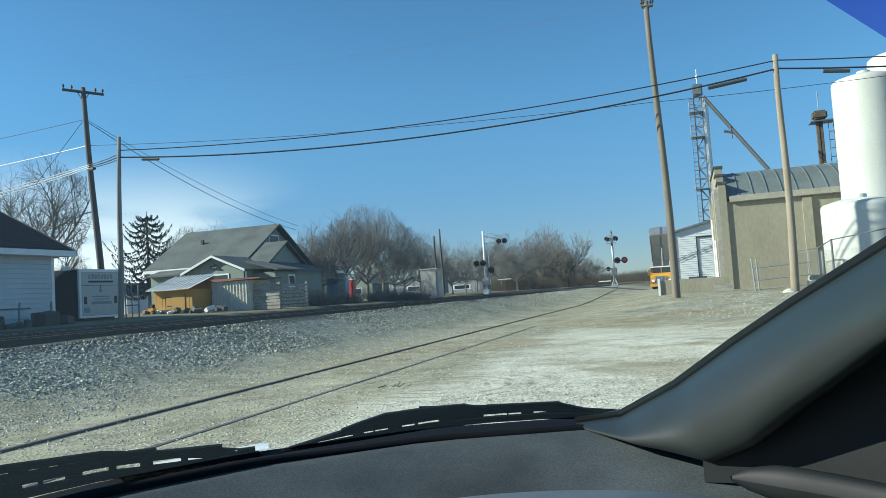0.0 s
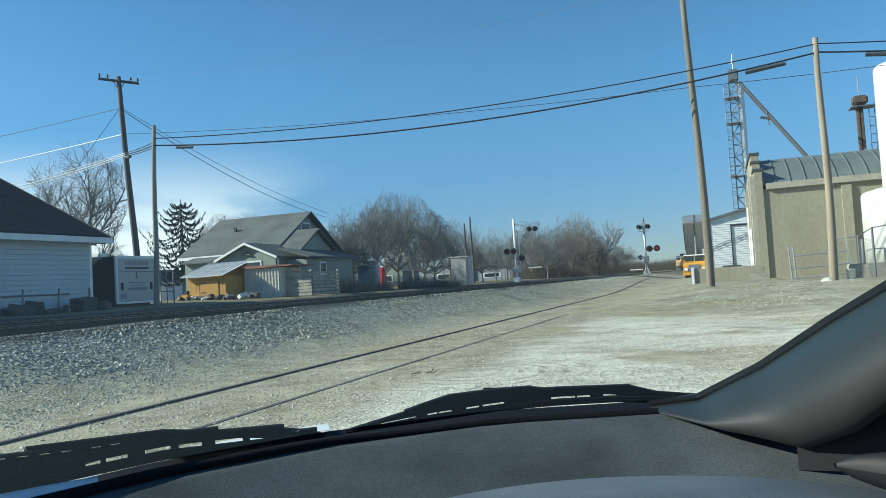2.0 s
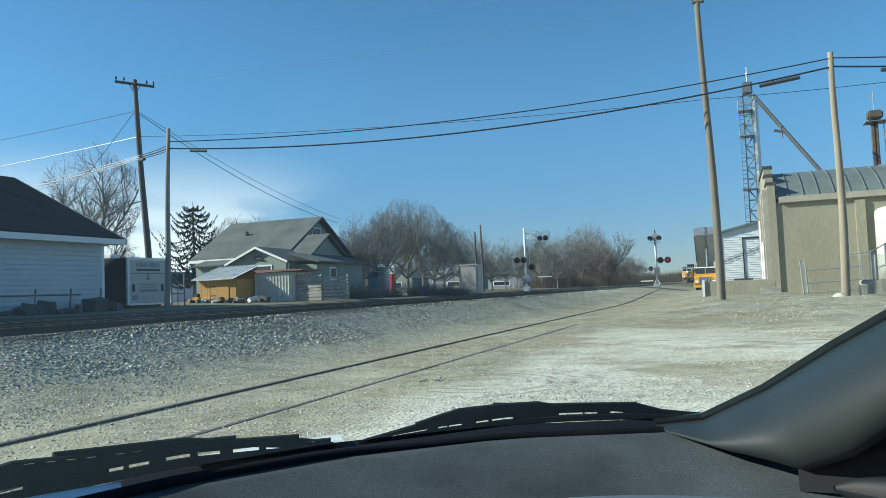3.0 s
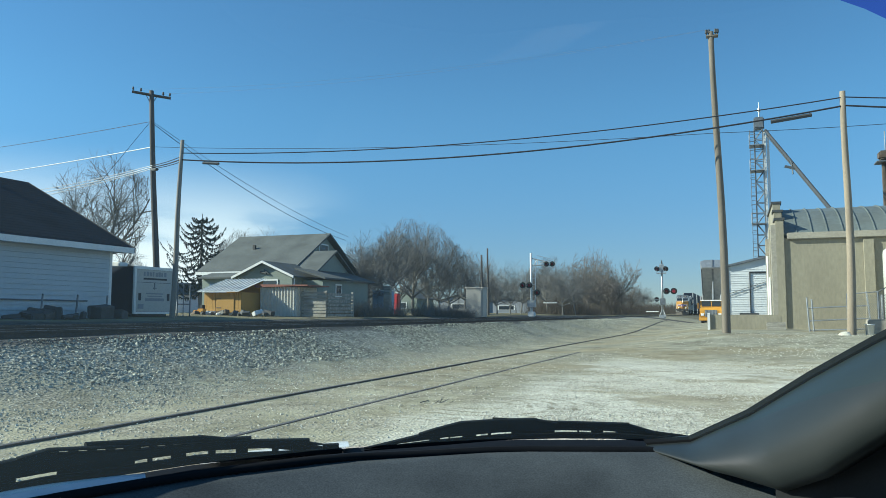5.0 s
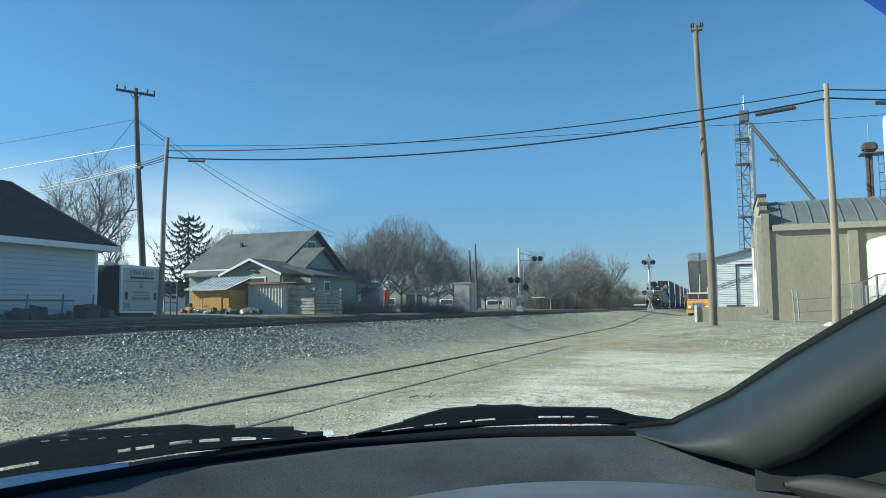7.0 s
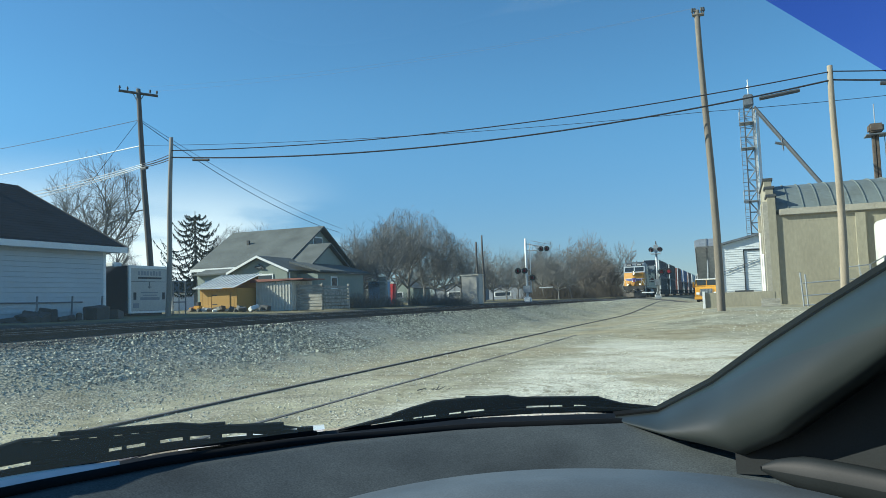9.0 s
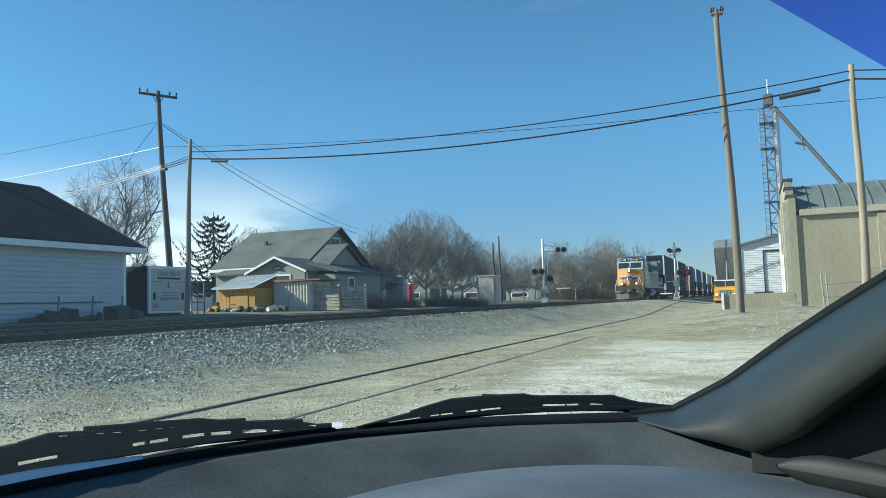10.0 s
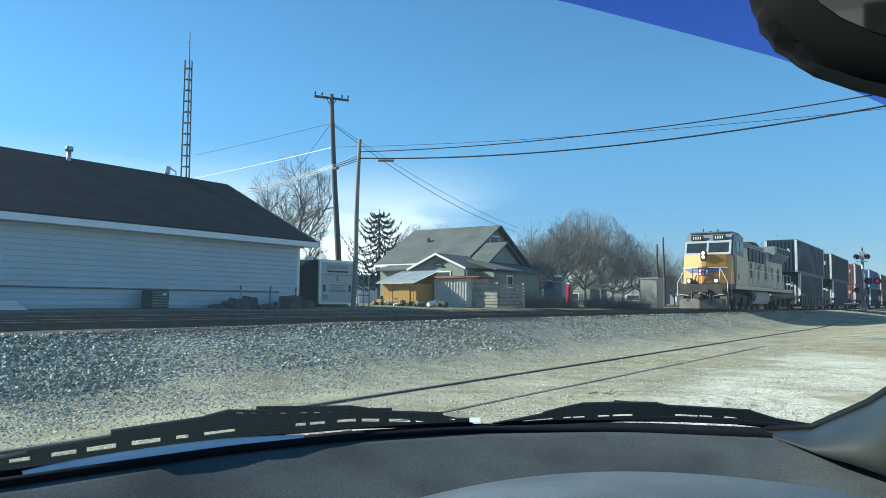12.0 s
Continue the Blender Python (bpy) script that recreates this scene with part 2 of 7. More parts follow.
# ---- building helpers ----
def box(bm, x0, x1, y0, y1, z0, z1):
    v = [bm.verts.new(p) for p in ((x0, y0, z0), (x1, y0, z0), (x1, y1, z0), (x0, y1, z0), (x0, y0, z1), (x1, y0, z1), (x1, y1, z1), (x0, y1, z1))]
    for f in ((3, 2, 1, 0), (4, 5, 6, 7), (0, 1, 5, 4), (1, 2, 6, 5), (2, 3, 7, 6), (3, 0, 4, 7)):
        bm.faces.new([v[i] for i in f])


def tube(bm, p, q, r0, r1=None, n=8, caps=True):
    p, q = Vector(p), Vector(q)
    r1 = r0 if r1 is None else r1
    d = (q - p).normalized()
    a = d.cross(Vector((0, 0, 1)) if abs(d.z) < 0.9 else Vector((1, 0, 0))).normalized()
    b = d.cross(a)
    rings = []
    for c, r in ((p, r0), (q, r1)):
        rings.append([bm.verts.new(c + (a * math.cos(k * math.tau / n) + b * math.sin(k * math.tau / n)) * r) for k in range(n)])
    for k in range(n):
        bm.faces.new((rings[0][k], rings[0][(k + 1) % n], rings[1][(k + 1) % n], rings[1][k]))
    if caps:
        bm.faces.new(rings[0][::-1])
        bm.faces.new(rings[1])


def chain(bm, pts, r, n=6):
    for p, q in zip(pts, pts[1:]):
        tube(bm, p, q, r, r, n)


def prism(bm, poly, axis, a, b):
    """A flat outline pushed from a to b along an axis; the outline is given in the other two axes, in order."""
    def put(u, v, w):
        return {"x": (w, u, v), "y": (u, w, v), "z": (u, v, w)}[axis]
    lo, hi = [bm.verts.new(put(u, v, a)) for u, v in poly], [bm.verts.new(put(u, v, b)) for u, v in poly]
    n = len(poly)
    bm.faces.new(lo[::-1])
    bm.faces.new(hi)
    for i in range(n):
        bm.faces.new((lo[i], lo[(i + 1) % n], hi[(i + 1) % n], hi[i]))


def lathe(bm, profile, centre, n=32):
    rings = [[bm.verts.new((centre[0] + r * math.cos(k * math.tau / n), centre[1] + r * math.sin(k * math.tau / n), centre[2] + z)) for k in range(n)] for r, z in profile]
    for a, b in zip(rings, rings[1:]):
        for k in range(n):
            bm.faces.new((a[k], a[(k + 1) % n], b[(k + 1) % n], b[k]))
    bm.faces.new(rings[0][::-1])
    bm.faces.new(rings[-1])


def loft(bm, rows):
    """A skin over rows of points."""
    vs = [[bm.verts.new(p) for p in row] for row in rows]
    for a, b in zip(vs, vs[1:]):
        for i in range(len(a) - 1):
            bm.faces.new((a[i], a[i + 1], b[i + 1], b[i]))


def part(name, bm, material, parent=None, label="", smooth=False, bevel=0.0):
    if bevel:
        bmesh.ops.bevel(bm, geom=bm.edges[:], offset=bevel, segments=2, affect="EDGES", clamp_overlap=True)
    bmesh.ops.recalc_face_normals(bm, faces=bm.faces[:])
    me = bpy.data.meshes.new(name)
    bm.to_mesh(me)
    bm.free()
    me.materials.append(material)
    if smooth:
        me.shade_smooth()
    ob = new(name, me)
    if parent:
        ob.parent = parent
    if label:
        ob["label"] = label
    return ob


def thing(name, label, category, at=(0, 0, 0), group="", kind=""):
    ob = new(name)
    ob.location = at
    ob.empty_display_size = 0.2
    return tagged(ob, label, category, group, kind)


def made(name, parent, material, shapes, label="", smooth=False, bevel=0.0):
    """One mesh part out of boxes (6 numbers) and tubes (start, end, radius)."""
    bm = bmesh.new()
    for s in shapes:
        if len(s) == 6:
            box(bm, *s)
        else:
            tube(bm, *s)
    return part(name, bm, material, parent, label, smooth, bevel)


def smooth01(t):
    t = min(1.0, max(0.0, t))
    return t * t * (3 - 2 * t)


TRACK_X, TRACK2_X, RAIL_Z = -12.8, -17.2, 0.92
ROAD_Y0, ROAD_Y1 = 75.6, 83.0


def ground_z(x, y):
    left = smooth01((-0.5 - x) / 9)
    z = 0.03 + 0.85 * smooth01((y - 44) / 30) * left
    z += 0.48 * smooth01((y - 20) / 11) * smooth01((x + 5.5) / 5) * (1 - 0.75 * smooth01((y - 60) / 24))
    crest = 0.79 + 0.05 * smooth01((y - 3) / 14) * smooth01((x + 11.6) / 0.5)
    if z < crest:
        z += (crest - z) * min(1.0, max(0.0, (-7.1 - x) / 3.3)) ** 1.7
    z += 0.18 * smooth01((-19.3 - x) / 1.8)
    z += 0.28 * smooth01((-21 - x) / 14)
    road = smooth01((y - ROAD_Y0 + 1.2) / 1.2) * smooth01((ROAD_Y1 + 1.2 - y) / 1.2) * smooth01((-7.5 - x) / 1.5)
    z += (max(z, RAIL_Z - 0.005) - z) * road
    return z


# ---- ground ----
def spread(stops):
    out = []
    for (a, b, step) in stops:
        out += list(np.arange(a, b, step))
    return out


def build_ground():
    xs = spread([(-1500, -300, 200), (-300, -100, 25), (-100, -40, 5), (-40, -20, 1), (-20, 14, 0.3), (14, 40, 2), (40, 120, 10), (120, 300, 30), (300, 1501, 200)])
    ys = spread([(-1000, -200, 200), (-200, -20, 20), (-20, -2, 2), (-2, 50, 0.4), (50, 100, 1.0), (100, 200, 10), (200, 600, 50), (600, 3001, 300)])
    verts, faces = [], []
    for y in ys:
        for x in xs:
            n = noise.noise((x * 0.35, y * 0.35, 0.0)) * 0.035 + noise.noise((x * 1.3, y * 1.3, 3.0)) * 0.012
            calm = 0.15 if (-7.8 < x < -3.6 or abs(x) < 2.4 and y < 4) else 1.0
            far = min(1.0, 60 / max(1.0, abs(y) + abs(x)))
            verts.append((x, y, ground_z(x, y) + n * calm * far))
    w = len(xs)
    for j in range(len(ys) - 1):
        for i in range(w - 1):
            faces.append((j * w + i, j * w + i + 1, (j + 1) * w + i + 1, (j + 1) * w + i))
    me = bpy.data.meshes.new("ground")
    me.from_pydata(verts, [], faces)
    me.shade_smooth()
    me.materials.append(ground_material())
    return tagged(new("ground", me), "sandy dirt lot with pale limestone gravel beside the track ballast", "ground", kind="structure")


def ground_material():
    """Dirt, pale gravel, ballast, track bed, grass and far field, each in its own stretch of the plan."""
    m = bpy.data.materials.new("ground_mix")
    m.use_nodes = True
    t = m.node_tree
    N, K = t.nodes.new, t.links.new
    b = t.nodes["Principled BSDF"]
    b.inputs["Roughness"].default_value = 0.95
    b.inputs["Specular IOR Level"].default_value = 0.2
    geo = N("ShaderNodeNewGeometry")
    xyz = N("ShaderNodeSeparateXYZ")
    K(geo.outputs["Position"], xyz.inputs[0])

    def tex(scale, detail=6, rough=0.6):
        n = N("ShaderNodeTexNoise")
        n.inputs["Scale"].default_value, n.inputs["Detail"].default_value, n.inputs["Roughness"].default_value = scale, detail, rough
        K(geo.outputs["Position"], n.inputs["Vector"])
        return n.outputs[0]

    def cells(scale):
        n = N("ShaderNodeTexVoronoi")
        n.inputs["Scale"].default_value = scale
        K(geo.outputs["Position"], n.inputs["Vector"])
        return n

    def math_(op, a, c, d=None):
        n = N("ShaderNodeMath")
        n.operation = op
        for i, v in enumerate((a, c, d)):
            if v is None:
                continue
            if isinstance(v, (int, float)):
                n.inputs[i].default_value = v
            else:
                K(v, n.inputs[i])
        return n.outputs[0]

    def step(v, a, c):
        n = N("ShaderNodeMapRange")
        n.interpolation_type = "SMOOTHSTEP"
        n.inputs["From Min"].default_value, n.inputs["From Max"].default_value = a, c
        K(v, n.inputs[0])
        return n.outputs[0]

    def ramp(v, stops):
        n = N("ShaderNodeValToRGB")
        while len(n.color_ramp.elements) < len(stops):
            n.color_ramp.elements.new(0.5)
        for e, (p, c) in zip(n.color_ramp.elements, stops):
            e.position, e.color = p, (*c, 1)
        K(v, n.inputs[0])
        return n.outputs[0]

    def mix(f, a, c):
        n = N("ShaderNodeMix")
        n.data_type = "RGBA"
        K(f, n.inputs[0])
        K(a, n.inputs[6])
        K(c, n.inputs[7])
        return n.outputs[2]

    x, y = xyz.outputs[0], xyz.outputs[1]
    wob = math_("MULTIPLY_ADD", tex(0.45), 3.4, -1.7)
    xw = math_("ADD", x, wob)
    grit = cells(26)
    dirt = ramp(tex(0.8, 9, 0.65), [(0.30, (0.175, 0.155, 0.098)), (0.5, (0.355, 0.33, 0.23)), (0.72, (0.48, 0.45, 0.325))])
    chips = ramp(grit.outputs["Color"], [(0.0, (0.14, 0.127, 0.095)), (0.5, (0.33, 0.30, 0.22)), (1.0, (0.57, 0.53, 0.42))])
    chip_where = step(math_("ADD", tex(1.1, 7, 0.7), math_("MULTIPLY", tex(7, 3), 0.35)), 0.56, 0.80)
    dirt = mix(chip_where, dirt, chips)
    pale_cells = cells(30)
    pale = ramp(pale_cells.outputs["Color"], [(0.0, (0.27, 0.255, 0.20)), (0.35, (0.58, 0.555, 0.455)), (1.0, (0.83, 0.80, 0.69))])
    # pale gravel lot to the right of the siding
    lot = math_("MULTIPLY", step(math_("ADD", math_("ADD", x, math_("MULTIPLY", wob, 0.9)), math_("MULTIPLY", y, 0.02)), -3.7, -2.4), math_("SUBTRACT", 1.0, step(math_("ADD", y, math_("MULTIPLY", wob, 2.5)), 17, 24)))
    thin = step(tex(0.9, 7, 0.7), 0.20, 0.42)
    col = mix(math_("MULTIPLY", lot, thin), dirt, pale)
    # bare sandy bank further on
    sand = ramp(tex(1.1, 10, 0.72), [(0.34, (0.20, 0.19, 0.14)), (0.5, (0.37, 0.355, 0.27)), (0.66, (0.48, 0.465, 0.365))])
    bank = math_("MULTIPLY", step(y, 20, 26), step(math_("ADD", x, wob), -5.5, -2.0))
    col = mix(math_("MULTIPLY", bank, 0.8), col, sand)
    mud = ramp(tex(1.5, 8, 0.7), [(0.3, (0.225, 0.185, 0.115)), (0.7, (0.395, 0.345, 0.225))])
    muddy = math_("MULTIPLY", math_("MULTIPLY", step(tex(0.16, 6, 0.65), 0.47, 0.56), step(y, 7, 12)), math_("MULTIPLY", step(x, -8.0, -6.0), math_("SUBTRACT", 1.0, step(y, 45, 70))))
    col = mix(math_("MULTIPLY", muddy, 0.85), col, mud)
    # arcs that turning wheels scraped into the soft dirt
    dx, dy = math_("ADD", x, 3.3), math_("ADD", y, -9.6)
    away = math_("SQRT", math_("ADD", math_("MULTIPLY", dx, dx), math_("MULTIPLY", dy, dy)), 0.0)
    groove = step(math_("SINE", math_("MULTIPLY_ADD", tex(0.9, 3), 9.0, math_("MULTIPLY", away, 22.0)), 0.0), 0.35, 0.95)
    scraped = math_("MULTIPLY", math_("MULTIPLY", groove, math_("SUBTRACT", 1.0, step(away, 1.3, 1.9))), math_("MULTIPLY", step(away, 0.3, 0.5), step(tex(2.0, 5), 0.42, 0.55)))
    rut = ramp(tex(3.0, 4), [(0.3, (0.17, 0.145, 0.09)), (0.7, (0.25, 0.215, 0.14))])
    col = mix(math_("MULTIPLY", scraped, 0.6), col, rut)
    # packed darker wheel tracks towards the crossing
    worn = math_("MULTIPLY", step(tex(0.35, 5), 0.48, 0.62), step(y, 14, 30))
    packed = ramp(tex(2.2, 6), [(0.3, (0.20, 0.19, 0.145)), (0.7, (0.325, 0.31, 0.24))])
    col = mix(math_("MULTIPLY", worn, 0.75), col, packed)
    # ballast slope
    bal_cells = cells(15)
    bal = ramp(bal_cells.outputs["Color"], [(0.0, (0.10, 0.10, 0.082)), (0.45, (0.275, 0.272, 0.225)), (1.0, (0.52, 0.51, 0.43))])
    on_bal = math_("SUBTRACT", 1.0, step(math_("ADD", xw, math_("MULTIPLY", tex(3), 0.8)), -9.0, -7.6))
    col = mix(on_bal, col, bal)
    bed = ramp(tex(6, 6), [(0.3, (0.035, 0.036, 0.037)), (0.7, (0.085, 0.084, 0.082))])
    col = mix(math_("SUBTRACT", 1.0, step(x, -10.35, -9.95)), col, bed)
    yard = ramp(tex(0.5, 8, 0.65), [(0.3, (0.15, 0.125, 0.085)), (0.5, (0.23, 0.20, 0.12)), (0.7, (0.19, 0.19, 0.085))])
    col = mix(math_("SUBTRACT", 1.0, step(math_("ADD", x, math_("MULTIPLY", wob, 0.4)), -21.5, -20.3)), col, yard)
    blot = ramp(math_("ADD", math_("MULTIPLY", tex(1.7, 10, 0.78), 0.6), math_("MULTIPLY", tex(0.33, 8, 0.7), 0.4)), [(0.36, (0.50, 0.48, 0.45)), (0.50, (0.92, 0.92, 0.92)), (0.64, (1.12, 1.12, 1.12))])
    stain = N("ShaderNodeMix")
    stain.data_type, stain.blend_type = "RGBA", "MULTIPLY"
    stain.inputs[0].default_value = 1.0
    K(col, stain.inputs[6])
    K(blot, stain.inputs[7])
    col = stain.outputs[2]
    # paved crossing and the road that leads off it
    tar = ramp(tex(5, 6), [(0.3, (0.05, 0.05, 0.05)), (0.7, (0.115, 0.11, 0.105))])
    on_road = math_("MULTIPLY", math_("MULTIPLY", step(y, ROAD_Y0 - 0.2, ROAD_Y0 + 0.2), math_("SUBTRACT", 1.0, step(y, ROAD_Y1 - 0.2, ROAD_Y1 + 0.2))), math_("SUBTRACT", 1.0, step(x, -4.5, -3.5)))
    col = mix(on_road, col, tar)
    field = ramp(tex(0.05, 6), [(0.3, (0.14, 0.12, 0.075)), (0.7, (0.22, 0.19, 0.12))])
    col = mix(step(y, 100, 120), col, field)
    K(col, b.inputs["Base Color"])
    height = math_("ADD", math_("MULTIPLY", grit.outputs["Distance"], 0.45), math_("ADD", math_("MULTIPLY", pale_cells.outputs["Distance"], 0.35), math_("MULTIPLY", math_("MULTIPLY", bal_cells.outputs["Distance"], 1.4), on_bal)))
    height = math_("ADD", height, math_("MULTIPLY", tex(4, 6), 0.8))
    bp = N("ShaderNodeBump")
    bp.inputs["Strength"].default_value, bp.inputs["Distance"].default_value = 0.42, 0.05
    K(height, bp.inputs["Height"])
    K(bp.outputs[0], b.inputs["Normal"])
    return m


# ---- railway ----
def rail_bar(name, x, y0, y1, z, parent, worn=1.0):
    """One rail: foot, web and head, following the ground level z(y)."""
    prof = [(-0.07, -0.15), (0.07, -0.15), (0.07, -0.13), (0.012, -0.115), (0.012, -0.035), (0.037, -0.03), (0.037, 0), (-0.037, 0), (-0.037, -0.03), (-0.012, -0.035), (-0.012, -0.115), (-0.07, -0.13)]
    ys = list(np.arange(y0, y1, 4.0)) + [y1]
    bm = bmesh.new()
    loft(bm, [[(x + u, y, z(y) + w) for u, w in prof + prof[:1]] for y in ys])
    ob = part(name, bm, M["rail_side"], parent)
    bm = bmesh.new()
    loft(bm, [[(x - 0.03, y, z(y) + 0.002), (x + 0.03, y, z(y) + 0.002)] for y in ys])
    part("rail_head", bm, M["rail_steel" if worn else "rail_old"], ob, "polished running surface" if worn else "dull running surface")
    return ob


def build_track(x, label):
    t = thing("railway_track", label, "railway track", kind="structure")
    for s in (-0.755, 0.755):
        rail_bar("rail", x + s, -120, 420, lambda y: RAIL_Z, t)
    bm = bmesh.new()
    box(bm, x - 1.3, x + 1.3, -0.115, 0.115, RAIL_Z - 0.31, RAIL_Z - 0.135)
    first = None
    y = -20.0
    while y < 75:
        if first is None:
            first = part("tie", bm, M["tie"], t)
            first.location.y = y
        else:
            o = new("tie", first.data)
            o.parent = t
            o.location.y = y
        y += 0.61
    return t


def build_siding():
    t = thing("railway_siding", "old siding rails sunk in the dirt lot", "railway track", kind="structure")
    for x, end in ((-6.28, 74), (-4.74, 24)):
        rail_bar("rail", x, -30, end, lambda y, x=x: ground_z(x, y) + (0.022 if x < -5 else 0.006), t, 0)
    return t


def build_crossing():
    t = thing("level_crossing", "dark paved planks of the road crossing over the tracks", "level crossing", kind="structure")
    for cx in (TRACK_X, TRACK2_X):
        for x0, x1 in ((-1.5, -0.83), (-0.66, 0.66), (0.83, 1.5)):
            made("plank", t, M["tie"], [(cx + x0, cx + x1, ROAD_Y0, ROAD_Y1, RAIL_Z - 0.10, RAIL_Z - 0.002)])
    return t


def scatter_stones(name, label, where, count, sizes, material, seed):
    """Loose stones, joined: where(r) gives a place on the ground."""
    rnd = random.Random(seed)
    base = [(1, 0, -0.3), (0.2, 0.95, -0.25), (-0.9, 0.4, -0.3), (-0.5, -0.85, -0.2), (0.55, -0.8, -0.3), (0.35, 0.2, 0.62), (-0.35, -0.1, 0.55)]
    tri = [(0, 1, 5), (1, 2, 6), (1, 6, 5), (2, 3, 6), (3, 4, 6), (4, 5, 6), (4, 0, 5)]
    verts, faces = [], []
    for _ in range(count):
        x, y = where(rnd)
        s = sizes[0] + (sizes[1] - sizes[0]) * rnd.random() ** 2.5
        z = ground_z(x, y) + s * 0.18
        e = Euler((rnd.uniform(-0.6, 0.6), rnd.uniform(-0.6, 0.6), rnd.uniform(0, 6.3))).to_matrix()
        k = len(verts)
        sx, sy = rnd.uniform(0.7, 1.2) * s, rnd.uniform(0.6, 1.1) * s
        for p in base:
            v = e @ Vector((p[0] * sx, p[1] * sy, p[2] * s * rnd.uniform(0.7, 1.2)))
            verts.append((x + v.x, y + v.y, z + v.z))
        faces += [tuple(k + i for i in f) for f in tri]
    me = bpy.data.meshes.new(name)
    me.from_pydata(verts, [], faces)
    me.materials.append(material)
    return tagged(new(name, me), label, "gravel", kind="stuff")


# ---- buildings behind the tracks ----
def lap_siding(bm, x, y0, y1, z0, z1, step=0.2, axis="x", out=1):
    """Lapped boards on a wall: each leans out 2 cm at its lower edge."""
    z = z0
    while z < z1 - 0.02:
        h = min(step, z1 - z)
        if axis == "x":
            prism(bm, [(x, z), (x + out * 0.022, z), (x + out * 0.004, z + h), (x, z + h)], "y", y0, y1)
        else:
            prism(bm, [(x, z), (x + out * 0.022, z), (x + out * 0.004, z + h), (x, z + h)], "x", y0, y1)
        z += step


def build_garage():
    g = thing("garage_building", "long low building with pale blue lap siding and dark shingle roof", "building")
    x0, x1, y0, y1, zg, ze, zr = -37.6, -25.4, -6.0, 25.3, 0.95, 4.28, 7.36
    xm = (x0 + x1) / 2
    bm = bmesh.new()
    prism(bm, [(x0, zg - 0.4), (x1, zg - 0.4), (x1, ze), (xm, zr - 0.15), (x0, ze)], "y", y0, y1)
    wall = part("wall", bm, M["siding_blue"], g)
    z = zg + 0.2
    while z < ze - 0.1:
        bm = bmesh.new()
        prism(bm, [(x1, z), (x1 + 0.042, z), (x1 + 0.006, z + 0.2), (x1, z + 0.2)], "y", y0, y1 - 0.12)
        part("siding_board", bm, M["siding_blue"], wall)
        z += 0.2
    made("corner_trim", g, M["white_paint"], [(x1 - 0.1, x1 + 0.035, y1 - 0.12, y1 + 0.03, zg, ze)])
    slope = (zr - ze) / (xm - x0)
    over = 0.55
    for s, nm in ((1, "roof"), (-1, "roof")):
        bm = bmesh.new()
        xe = xm + s * ((x1 - x0) / 2 + over)
        prism(bm, [(xm, zr), (xe, zr - slope * abs(xe - xm)), (xe, zr - slope * abs(xe - xm) + 0.1), (xm, zr + 0.1)], "y", y0 - 0.4, y1 + 0.7)
        roof = part(nm, bm, M["shingle_dark"], g)
        if s == 1:
            k = 0
            while 0.28 * (k + 1) < abs(xe - xm):
                a = xm + 0.28 * k + 0.28
                z = zr - slope * (a - xm) + 0.1
                bm = bmesh.new()
                prism(bm, [(a - 0.3, z + slope * 0.3 + 0.002), (a, z + 0.002), (a, z + 0.009), (a - 0.3, z + slope * 0.3 + 0.004)], "y", y0 - 0.4, y1 + 0.7)
                part("shingle_course", bm, M["shingle_dark"], roof)
                k += 1
    zf = zr - slope * (x1 + over - xm)
    made("fascia", g, M["white_paint"], [(x1 + over - 0.02, x1 + over + 0.05, y0 - 0.4, y1 + 0.72, zf - 0.14, zf + 0.10)])
    made("soffit", g, M["white_paint"], [(x1 + 0.03, x1 + over - 0.02, y0 - 0.4, y1 + 0.65, zf - 0.13, zf - 0.10)])
    bm = bmesh.new()
    prism(bm, [(x1 + over + 0.05, zf - 0.12), (x1 + over + 0.05, zf + 0.12), (xm, zr + 0.12), (xm, zr - 0.1)], "y", y1 + 0.7, y1 + 0.76)
    part("rake_board", bm, M["dark_gray"], g)
    made("vent_pipe", g, M["galv"], [((-31.2, 17.3, 6.9), (-31.2, 17.3, 7.75), 0.1), ((-31.2, 17.3, 7.7), (-31.2, 17.3, 7.88), 0.17)], smooth=True)
    made("yard_lamp", g, M["galv"], [((-32.2, 23.4, 7.0), (-32.2, 23.4, 7.8), 0.03), ((-32.2, 23.4, 7.8), (-32.0, 22.8, 7.95), 0.03), ((-32.0, 22.8, 7.95), (-32.0, 22.75, 7.6), 0.13)], "small yard lamp on a bent arm")
    made("wall_pipe", g, M["galv_dark"], [((x1 + 0.08, 10.0, 1.75), (x1 + 0.08, 24.0, 1.75), 0.03)])
    return g


